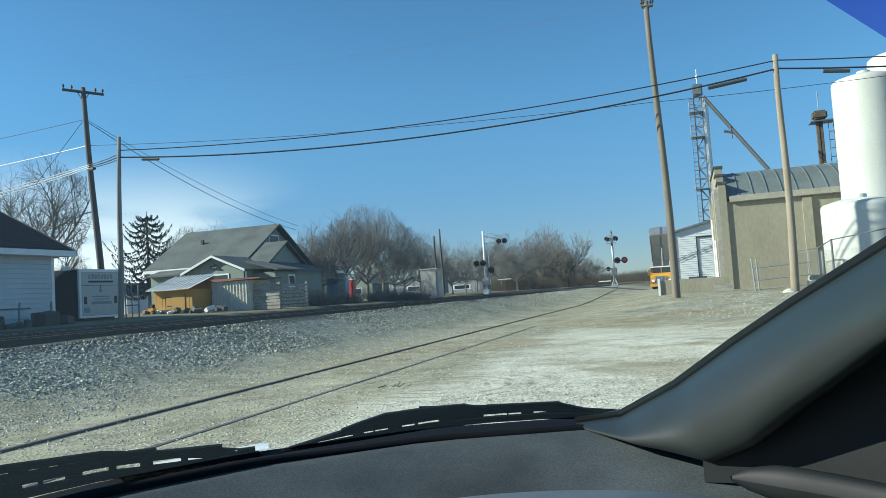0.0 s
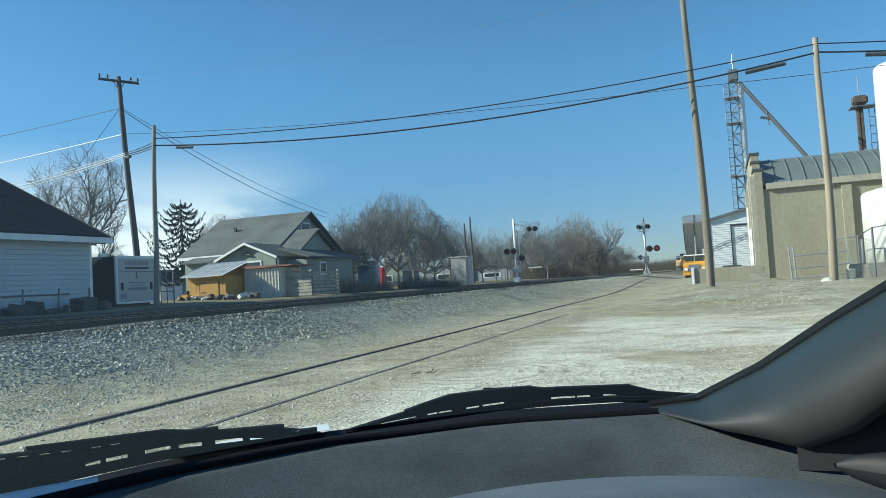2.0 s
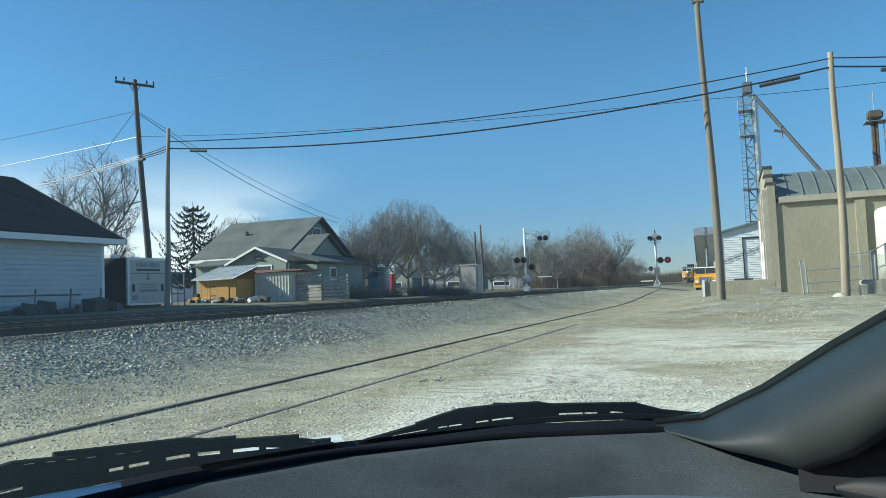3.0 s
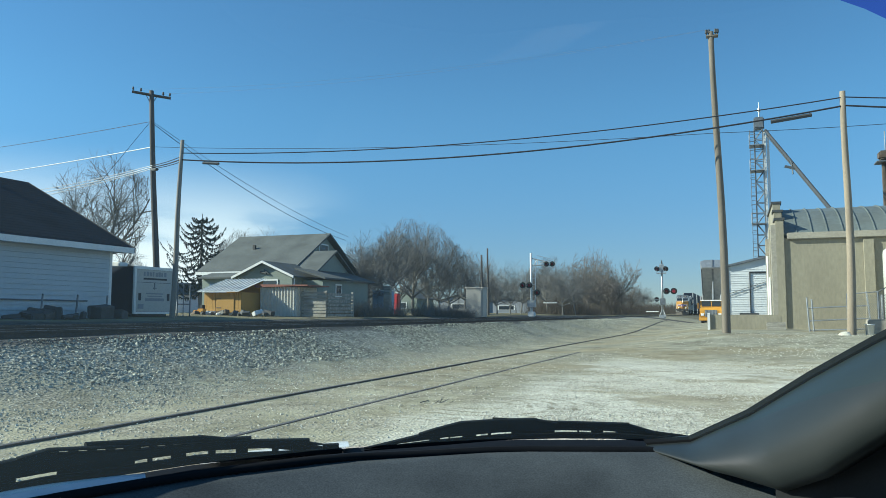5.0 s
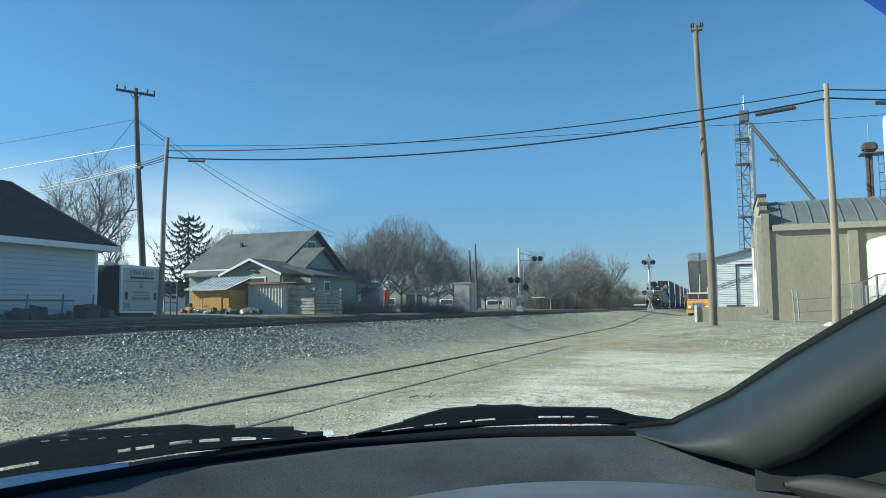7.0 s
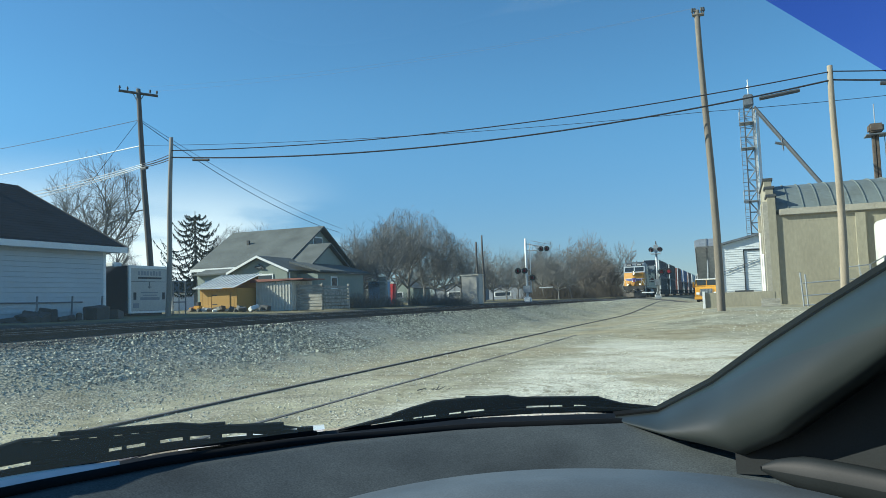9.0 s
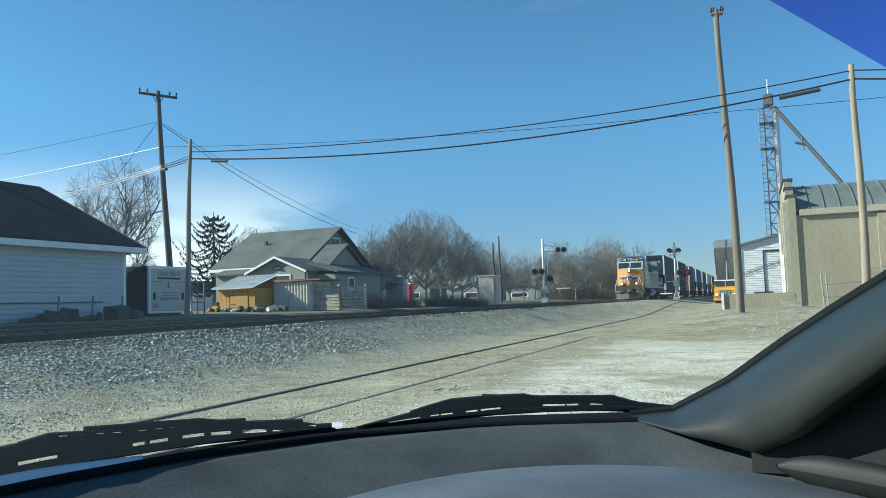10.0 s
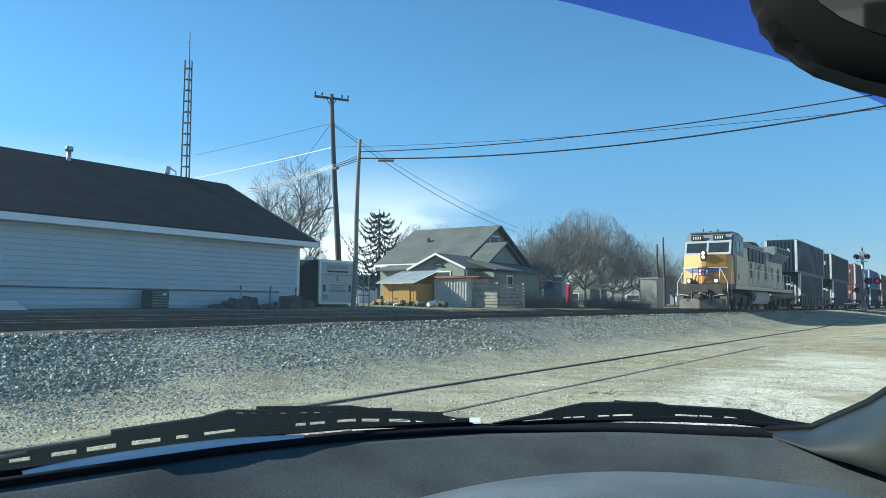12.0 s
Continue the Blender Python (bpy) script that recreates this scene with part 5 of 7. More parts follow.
    made("cab_roof", cab, Gy, [(-1.3, 1.3, 2.5, 4.8, 4.62, 4.74)], bevel=0.05)
    # long hood and radiators
    hood = made("hood", t, Sd, [(-1.0, 1.0, 4.9, 20.6, 1.62, 4.2)], bevel=0.08)
    made("hood_door", hood, Sd, [(1.0, 1.03, 6.2 + 0.8 * k, 6.92 + 0.8 * k, 1.8, 3.5) for k in range(13)])
    made("door_louver", hood, M["loco_under"], [(1.03, 1.04, 6.3 + 0.8 * k, 6.8 + 0.8 * k, 2.75 + 0.09 * j, 2.79 + 0.09 * j) for k in range(1, 13, 2) for j in range(6)])
    made("hood_door_gap", hood, M["loco_under"], [(1.0, 1.012, 6.93 + 0.8 * k, 6.99 + 0.8 * k, 1.8, 3.6) for k in range(13)])
    made("inverter_cabinet", t, Sd, [(-1.45, 1.45, 4.92, 6.1, 1.62, 3.9)], bevel=0.05)
    made("hood_upper", hood, Gy, [(1.0, 1.02, 5.0, 20.5, 3.6, 4.12), (-1.02, -1.0, 5.0, 20.5, 3.6, 4.12)])
    made("exhaust_stack", hood, M["black"], [(-0.7, 0.7, 11.5, 13.4, 4.3, 4.72)], bevel=0.12)
    made("dynamic_grille", hood, M["black"], [(1.02, 1.08, 8.2 + 1.15 * k, 9.1 + 1.15 * k, 3.25, 4.05) for k in range(5)])
    made("engine_vent", hood, M["black"], [(1.03, 1.045, 6.4 + 2.4 * k, 6.8 + 2.4 * k, 2.2, 3.1) for k in range(6)])
    made("hood_top", hood, Gy, [(-0.85, 0.85, 5.0, 14.6, 4.2, 4.45)], bevel=0.1)
    made("grille", hood, M["dark_gray"], [(1.0, 1.05, 6.4 + 1.6 * k, 7.5 + 1.6 * k, 3.62, 4.12) for k in range(4)])
    bm = bmesh.new()
    prism(bm, [(-1.0, 3.5), (1.0, 3.5), (1.55, 4.1), (1.55, 4.6), (-1.55, 4.6), (-1.55, 4.1)], "y", 15.2, 20.7)
    rad = part("radiator", bm, Gy, t, "flared radiator at the rear", bevel=0.05)
    made("radiator_grille", rad, M["black"], [(1.4, 1.58, 15.5 + 1.3 * k, 16.6 + 1.3 * k, 4.15, 4.5) for k in range(4)])
    made("horn", hood, M["dark_gray"], [((0.3, 7.0, 4.45), (0.3, 6.6, 4.68), 0.05), ((0, 7.0, 4.45), (0, 6.6, 4.72), 0.05)])
    # frame, walkway, tank
    frm = made("frame", t, Un, [(-1.5, 1.5, 0.55, 22.0, 1.32, 1.62)])
    made("sill_stripe", frm, Sd, [(1.5, 1.52, 2.4, 21.9, 1.36, 1.6)])
    made("fuel_tank", t, Gy, [(-1.35, 1.35, 8.2, 13.6, 0.45, 1.3)], bevel=0.15)
    made("air_tank", t, Un, [((1.3, 6.9, 0.95), (1.3, 8.1, 0.95), 0.25, 0.25, 12)])
    made("pilot", t, M["loco_under"], [(-1.4, 1.4, 0.45, 0.75, 0.72, 1.34)], bevel=0.04)
    bm = bmesh.new()
    prism(bm, [(-1.5, 0.75), (-1.3, 0.25), (0, -0.15), (1.3, 0.25), (1.5, 0.75), (1.35, 0.8), (0, 0.2), (-1.35, 0.8)], "z", 0.12, 0.72)
    part("snow_plow", bm, M["plow"], t, "worn brown snow plow", bevel=0.02)
    made("coupler", t, Un, [(-0.18, 0.18, -0.4, 0.5, 0.72, 1.02)], bevel=0.05)
    made("pilot_step", t, M["plow"], [(s * 1.28 - 0.22, s * 1.28 + 0.22, 0.3, 0.75, 0.3, 0.9) for s in (-1, 1)], "worn tan pilot step", bevel=0.03)
    made("cut_lever", t, M["grab_white"], [((-1.35, 0.3, 1.0), (-0.4, 0.22, 0.85), 0.018), ((-0.4, 0.22, 0.85), (0.0, 0.1, 1.1), 0.018), ((0.0, 0.1, 1.1), (0.5, 0.22, 0.85), 0.018), ((0.5, 0.22, 0.85), (1.35, 0.3, 1.0), 0.018)])
    made("cable_bundle", t, M["black"], [((-0.55 + 0.14 * k, 0.28, 1.25), (-0.5 + 0.13 * k, 0.02, 0.62 + 0.05 * (k % 3)), 0.03) for k in range(9)])
    made("air_hose", t, M["black"], [((s * 0.45 + 0.12 * k * s, 0.3, 1.1), (s * 0.5 + 0.14 * k * s, 0.05, 0.6), 0.035) for s in (-1, 1) for k in range(3)])
    made("ditch_light", t, M["headlight"], [((s * 0.82, 0.55, 1.80), (s * 0.82, 0.48, 1.80), 0.085, 0.085, 14) for s in (-1, 1)])
    made("ditch_light_box", t, Un, [(s * 0.82 - 0.14, s * 0.82 + 0.14, 0.56, 0.8, 1.64, 1.95) for s in (-1, 1)])
    made("front_gear", t, M["loco_under"], [(-1.3, -0.5, 0.3, 0.7, 0.85, 1.3), (0.5, 1.3, 0.3, 0.7, 0.85, 1.3), (-0.5, 0.5, 0.1, 0.5, 1.05, 1.3)], bevel=0.06)
    made("walkway_edge", t, M["loco_under"], [(-1.45, 1.45, 0.5, 1.7, 1.34, 1.62)])
    W = M["grab_white"]
    for s in (-1, 1):
        made("handrail", t, W, [((s * 1.5, 0.5, 0.75), (s * 1.5, 0.5, 1.7), 0.02), ((s * 1.5, 0.5, 1.7), (s * 1.05, 0.6, 2.5), 0.02), ((s * 1.05, 0.6, 2.5), (s * 0.98, 0.6, 1.65), 0.02), ((s * 1.5, 1.5, 0.75), (s * 1.5, 1.4, 2.3), 0.02), ((s * 1.5, 0.5, 0.75), (s * 0.9, 0.38, 0.6), 0.02), ((s * 0.9, 0.38, 0.6), (s * 0.3, 0.32, 0.8), 0.018)])
        made("step", t, Un, [(s * 1.2 - 0.3, s * 1.2 + 0.3, 0.6, 1.4, 0.4 + 0.3 * k, 0.44 + 0.3 * k) for k in range(4)])
        made("side_railing", t, W, [((s * 1.47, 6.3 + 1.5 * k, 1.62), (s * 1.47, 6.3 + 1.5 * k, 2.65), 0.022) for k in range(11)] + [((s * 1.47, 6.3, 2.65), (s * 1.47, 21.4, 2.65), 0.022)])
    for y0 in (3.0, 15.2):
        bg = made("bogie_frame", t, Un, [(-1.25, -1.05, y0 - 1.0, y0 + 4.8, 0.55, 0.95), (1.05, 1.25, y0 - 1.0, y0 + 4.8, 0.55, 0.95), (-1.1, 1.1, y0 + 0.6, y0 + 3.2, 0.6, 1.1)], bevel=0.05)
        for k in range(3):
            for s in (-1, 1):
                made("axle_box", bg, Un, [(s * 1.3 - 0.1, s * 1.3 + 0.1, y0 + 1.95 * k - 0.28, y0 + 1.95 * k + 0.28, 0.3, 0.85)])
    # the body stands a little taller over its deck
    for o in t.children_recursive:
        for v in o.data.vertices:
            if v.co.z > 1.62:
                v.co.z = 1.62 + (v.co.z - 1.62) * 1.08
    return t


def build_wheelset(parent, y, r=0.53):
    w = new("wheelset")
    w.parent = parent
    w.location = (0, y, r)
    for s in (-1, 1):
        made("wheel", w, M["rail_side"], [((s * 0.70, 0, 0), (s * 0.83, 0, 0), r, r, 24), ((s * 0.66, 0, 0), (s * 0.70, 0, 0), r + 0.028, r + 0.028, 24)])
    made("axle", w, M["loco_under"], [((-0.7, 0, 0), (0.7, 0, 0), 0.09), ((-0.84, 0.25, 0), (-0.835, 0.32, 0), 0.04)])
    return w


def container(parent, y0, length, z0, h, paint, end_post):
    c = made("container", parent, paint, [(-1.25, 1.25, y0 + 0.08, y0 + length - 0.08, z0 + 0.05, z0 + h - 0.03)])
    n = int(length / 0.55)
    made("side_rib", c, paint, [(s * 1.25 if s > 0 else -1.29, s * 1.29 if s > 0 else -1.25, y0 + 0.3 + 0.55 * k, y0 + 0.55 + 0.55 * k, z0 + 0.15, z0 + h - 0.15) for k in range(n) for s in (-1, 1)])
    made("end_rib", c, paint, [(-1.05 + 0.3 * k, -0.88 + 0.3 * k, y0 + 0.02, y0 + 0.08, z0 + 0.2, z0 + h - 0.2) for k in range(8)])
    made("corner_post", c, end_post, [(1.14, 1.32, y0, y0 + 0.3, z0, z0 + h) if s > 0 else (-1.32, -1.14, y0, y0 + 0.3, z0, z0 + h) for s in (-1, 1)] + [(s * 1.3 - 0.09 if s > 0 else -1.32, s * 1.3 + 0.02 if s > 0 else -1.2, y0 + length - 0.16, y0 + length, z0, z0 + h) for s in (-1, 1)])
    made("end_mark", c, M["white_paint"], [(0.15, 0.75, y0 + 0.0, y0 + 0.02, z0 + h * 0.62, z0 + h * 0.66), (0.55, 0.7, y0 + 0.0, y0 + 0.02, z0 + h * 0.57, z0 + h * 0.71)])
    made("rail_frame", c, paint, [(-1.3, -1.22, y0, y0 + length, z0 + h - 0.12, z0 + h), (1.22, 1.3, y0, y0 + length, z0 + h - 0.12, z0 + h), (1.22, 1.3, y0, y0 + length, z0, z0 + 0.14)])
    return c


def build_well_car(label, y_front, lower, upper, low_len, up_len):
    t = thing("well_car", label, "rail car", (TRACK_X, y_front, RAIL_Z), group="container cars")
    L = 21.0
    Un = M["cont_black"]
    made("well_side", t, Un, [(s * 1.42 - 0.06, s * 1.42 + 0.06, 3.0, L - 3.0, 0.35, 1.25) for s in (-1, 1)])
    made("well_rib", t, Un, [(s * 1.46 if s > 0 else -1.52, 1.52 if s > 0 else -1.46, 3.2 + 0.9 * k, 3.32 + 0.9 * k, 0.4, 1.2) for k in range(16) for s in (-1, 1)])
    made("well_floor", t, Un, [(-1.4, 1.4, 3.0, L - 3.0, 0.3, 0.4)])
    for y in (0.4, L - 3.4):
        made("end_platform", t, Un, [(-1.35, 1.35, y, y + 3.0, 0.95, 1.2)])
        made("bogie", t, M["loco_under"], [(-1.1, -0.95, y + 0.2, y + 2.8, 0.4, 0.8), (0.95, 1.1, y + 0.2, y + 2.8, 0.4, 0.8), (-1.0, 1.0, y + 1.2, y + 1.8, 0.5, 0.95)])
    for y in (1.0, 2.75, L - 2.75, L - 1.0):
        for s in (-1, 1):
            made("wheel", t, M["rail_side"], [((s * 0.68, y, 0.46), (s * 0.83, y, 0.46), 0.46, 0.46, 20)])
        made("axle", t, M["loco_under"], [((-0.7, y, 0.46), (0.7, y, 0.46), 0.08)])
    made("coupler", t, M["loco_under"], [(-0.15, 0.15, -0.7, 0.5, 0.75, 1.0), (-0.15, 0.15, L - 0.5, L + 0.6, 0.75, 1.0)])
    made("ladder", t, M["cont_white"], [((1.4, 0.5, 0.5), (1.4, 0.5, 2.1), 0.03), ((1.4, 0.95, 0.5), (1.4, 0.95, 2.1), 0.03), ((1.4, 0.5, 2.1), (1.4, 0.95, 2.1), 0.03)])
    container(t, (L - low_len) / 2, low_len, 0.42, 2.85, lower, M["cont_white"])
    container(t, (L - up_len) / 2, up_len, 3.29, 2.9, upper, M["cont_white"])
    return t


# ---- trees ----
def tree_mesh(name, height, spread_, seed, levels=5, twig=0.012, material=None, lean=0.0, low=0.28, bole=0.26, wide=0.46):
    """A bare winter tree with a rounded crown: short trunk, rising limbs, fine twigs; gives trunk and crown meshes."""
    rnd = random.Random(seed)
    out = {"trunk": ([], []), "crown": ([], [])}
    mid, rz, rx = Vector((lean * height * 0.5, 0, height * 0.58)), height * 0.43, height * wide

    def limb(p, q, r0, r1, n, kind):
        verts, faces = out[kind]
        d = (q - p)
        if d.length < 1e-4:
            return
        d.normalize()
        a = d.cross(Vector((0.3, 0.2, 0.93))).normalized()
        b = d.cross(a)
        k = len(verts)
        for c, r in ((p, r0), (q, r1)):
            for i in range(n):
                verts.append(tuple(c + (a * math.cos(i * math.tau / n) + b * math.sin(i * math.tau / n)) * r))
        for i in range(n):
            faces.append((k + i, k + (i + 1) % n, k + n + (i + 1) % n, k + n + i))

    def outside(p):
        v = p - mid
        lump = 1.0 + 0.45 * noise.noise(p * (2.6 / height * 3) + Vector((seed, 0, 0)))
        return (v.x * v.x + v.y * v.y) / rx ** 2 + v.z * v.z / rz ** 2 > lump * lump

    def grow(p, d, length, r, level):
        kind = "trunk" if level == 0 else "crown"
        steps = 4 if level < 3 else 2
        n = 8 if level == 0 else (6 if level == 1 else (4 if level == 2 else 3))
        pts = [p]
        for _ in range(steps):
            bend = 0.08 if level == 0 else 0.30
            rise = 0.0 if level == 0 else (0.05 if level < 3 else 0.02)
            d = (d + Vector((rnd.uniform(-bend, bend), rnd.uniform(-bend, bend), rnd.uniform(-bend, bend) * 0.7 + rise))).normalized()
            q = pts[-1] + d * length / steps
            if level > 0 and outside(q):
                break
            pts.append(q)
        m = len(pts) - 1
        if m < 1:
            return
        for i in range(m):
            ra, rb = r * (1 - 0.55 * i / steps), r * (1 - 0.55 * (i + 1) / steps)
            limb(pts[i], pts[i + 1], max(ra, twig), max(rb, twig * 0.7), n, kind)
        if level >= levels:
            return
        kids = (7, 6, 5, 4, 2)[min(4, level)]
        for c in range(kids):
            k = (low if level else 0.62) + (1 - (low if level else 0.62)) * (c + rnd.random()) / kids
            k = min(0.999, k) * m
            base = pts[int(k)].lerp(pts[int(k) + 1], k % 1)
            if level == 0:
                ang = c * 2.4 + rnd.uniform(-0.4, 0.4)
                nd = Vector((math.cos(ang) * spread_, math.sin(ang) * spread_, rnd.uniform(0.25, 0.95))).normalized()
                grow(base, nd, height * rnd.uniform(0.34, 0.46), r * rnd.uniform(0.42, 0.58), 1)
            else:
                side = d.cross(Vector((rnd.uniform(-1, 1), rnd.uniform(-1, 1), rnd.uniform(-1, 1)))).normalized()
                grow(base, (d + side * rnd.uniform(0.55, 1.15)).normalized(), length * rnd.uniform(0.45, 0.72), r * rnd.uniform(0.40, 0.55), level + 1)
        grow(pts[-1], d, length * (0.62 if level else 0.9), r * (0.45 if level else 0.6), level + 1)

    grow(Vector((0, 0, -0.1)), Vector((lean, 0, 1)).normalized(), height * bole, height * 0.019, 0)
    top = max(v[2] for v in out["crown"][0])
    meshes = []
    for kind in ("trunk", "crown"):
        me = bpy.data.meshes.new(name + "_" + kind)
        k = height / top
        me.from_pydata([(x * k, y * k, z * k) for x, y, z in out[kind][0]], [], out[kind][1])
        me.materials.append(material)
        meshes.append(me)
    return meshes


def plant(meshes, x, y, label, turn=0.0, size=1.0, category="tree", name="bare_tree", group="bare trees"):
    t = thing(name, label, category, (x, y, ground_z(x, y)), group)
    t.rotation_euler.z = turn
    t.scale = (size, size, size)
    for nm, me in zip(("trunk", "crown"), meshes):
        o = new(nm, me)
        o.parent = t
    return t


def build_trees():
    a = tree_mesh("orchard_a", 8.6, 0.9, 1, 5, 0.0088, M["bark"], wide=0.44)
    b = tree_mesh("orchard_b", 9.4, 0.7, 2, 5, 0.0088, M["bark"], wide=0.38)
    c = tree_mesh("dense_a", 9.2, 0.85, 4, 5, 0.014, M["bark_red"], low=0.1, bole=0.16, wide=0.45)
    d = tree_mesh("tall_a", 15.8, 1.0, 12, 5, 0.010, M["bark"], bole=0.33, wide=0.25)
    e = tree_mesh("orchard_c", 6.6, 1.1, 8, 5, 0.0085, M["bark"], wide=0.52)
    gray, red = "leafless gray-brown tree with fine twigs on dry grass", "leafless reddish-brown tree with dense twigs"
    for az, dist, m, size, turn, label in (
            (-27.6, 64, e, 1.05, 0.3, gray), (-25.6, 66, a, 0.98, 2.0, gray), (-23.6, 71, b, 1.02, 4.0, gray), (-22.4, 78, b, 1.02, 1.0, gray),
            (-20.9, 70, e, 1.08, 5.0, gray), (-19.7, 82, a, 0.9, 3.3, gray), (-24.6, 92, b, 1.1, 0.2, gray), (-27.0, 84, a, 1.0, 5.4, gray),
            (-17.2, 92, e, 1.0, 2.4, gray), (-16.2, 98, e, 1.08, 0.7, gray), (-15.4, 112, a, 0.95, 4.1, gray), (-13.4, 118, b, 1.0, 2.7, gray),
            (-12.3, 106, e, 1.15, 1.9, gray), (-11.4, 112, a, 1.0, 0.5, gray), (-18.5, 125, a, 1.0, 3.9, gray), (-21.5, 120, b, 1.0, 2.2, gray),
            (-9.6, 142, c, 1.45, 0.8, red), (-8.9, 150, c, 1.4, 3.0, red), (-10.4, 136, c, 1.2, 5.2, red), (-8.0, 165, c, 1.05, 1.1, red), (-7.4, 178, c, 0.9, 2.1, red),
            (-45.9, 78, d, 1.0, 4.4, "tall leafless tree with a broad crown behind the building"),
            (-34.6, 112, a, 1.5, 2.6, gray), (-33.4, 118, a, 1.42, 0.4, gray), (-36.0, 120, b, 1.42, 4.6, gray),
            (-59.2, 78, a, 1.5, 3.6, gray), (-61.0, 84, a, 1.5, 0.1, gray), (-48.6, 92, a, 0.85, 5.9, gray), (-44.0, 100, b, 0.8, 1.7, gray)):
        plant(m, dist * math.sin(radians(az)), dist * math.cos(radians(az)), label, turn, size)
    build_far_trees([a, b, c])


def build_far_trees(meshes):
    rnd = random.Random(31)
    for k in range(34):
        az, dist = rnd.uniform(-34, 2.5) if k < 22 else rnd.uniform(-9, 1), rnd.uniform(170, 300)
        if -30 < dist * math.sin(radians(az)) < -5:
            az -= 7.5
        plant(rnd.choice(meshes), dist * math.sin(radians(az)), dist * math.cos(radians(az)), "distant leafless tree in the winter haze", rnd.uniform(0, 6.3), rnd.uniform(0.9, 1.35), group="far trees")


def build_conifer():
    t = thing("conifer", "sparse dark conifer with drooping upturned boughs", "tree", (-47.2, 58.1, ground_z(-47, 58)))
    rnd = random.Random(9)
    H = 9.4
    made("trunk", t, M["bark"], [((0, 0, -0.1), (0, 0, H), 0.2, 0.03, 8)])
    verts, faces = [], []

    def needle(p, q, r):
        d = (q - p)
        a = d.cross(Vector((0, 0, 1)))
        if a.length < 1e-5:
            return
        a = a.normalized() * r
        k = len(verts)
        u = Vector((0, 0, r * 0.7))
        for v in (p - a, p + a, p + u, q):
            verts.append(tuple(v))
        faces.extend([(k, k + 1, k + 3), (k + 1, k + 2, k + 3), (k + 2, k, k + 3)])
    z = 2.0
    while z < H - 0.15:
        up_ = z / H
        reach = 3.5 * (0.62 + 0.38 * smooth01((up_ - 0.25) / 0.35)) * min(1.0, (1 - up_) / 0.34) ** 0.75 + 0.12
        for i in range(7):
            ang = i * math.tau / 7 + rnd.uniform(-0.45, 0.45)
            r = reach * rnd.uniform(0.55, 1.12)
            d = Vector((math.cos(ang), math.sin(ang), 0))
            prev = Vector((0, 0, z))
            lift = rnd.uniform(0.25, 0.5)
            for j in range(1, 10):
                k = j / 9
                p = Vector((0, 0, z)) + d * r * k + Vector((0, 0, -0.34 * r * math.sin(k * 2.2) + lift * r * k ** 3))
                needle(prev, p, 0.08 * (1.2 - k))
                for q in range(18 if k > 0.25 else 6):
                    o = Vector((rnd.uniform(-1, 1) * 0.16, rnd.uniform(-1, 1) * 0.16, rnd.uniform(-0.34, 0.10)))
                    e = prev.lerp(p, rnd.random())
                    needle(e, e + o, 0.036)
                prev = p
        z += 0.46
    me = bpy.data.meshes.new("crown")
    me.from_pydata(verts, [], faces)
    me.materials.append(M["needle"])
    new("crown", me).parent = t


def brush_mesh(name, w, h, count, seed, material):
    """A tangle of thin stems."""
    rnd = random.Random(seed)
    verts, faces = [], []
    for _ in range(count):
        ang, r = rnd.uniform(0, 6.3), w * 0.5 * math.sqrt(rnd.random()) * 0.7
        p = Vector((r * math.cos(ang), r * math.sin(ang), 0))
        d = Vector((math.cos(ang) * rnd.uniform(0, 1.6), math.sin(ang) * rnd.uniform(0, 1.6), 1)).normalized()
        L = h * rnd.uniform(0.4, 1.0) * (1 - 0.35 * r / w)
        for s in range(3):
            d = (d + Vector((rnd.uniform(-0.3, 0.3), rnd.uniform(-0.3, 0.3), 0))).normalized()
            q = p + d * L / 3
            a = Vector((d.y, -d.x, 0.2)).normalized() * 0.012 * (3 - s)
            k = len(verts)
            verts.extend([tuple(p - a), tuple(p + a), tuple(p + Vector((a.y, -a.x, 0))), tuple(q)])
            faces.extend([(k, k + 1, k + 3), (k + 1, k + 2, k + 3), (k + 2, k, k + 3)])
            p = q
    me = bpy.data.meshes.new(name)
    me.from_pydata(verts, [], faces)
    me.materials.append(material)
    return me


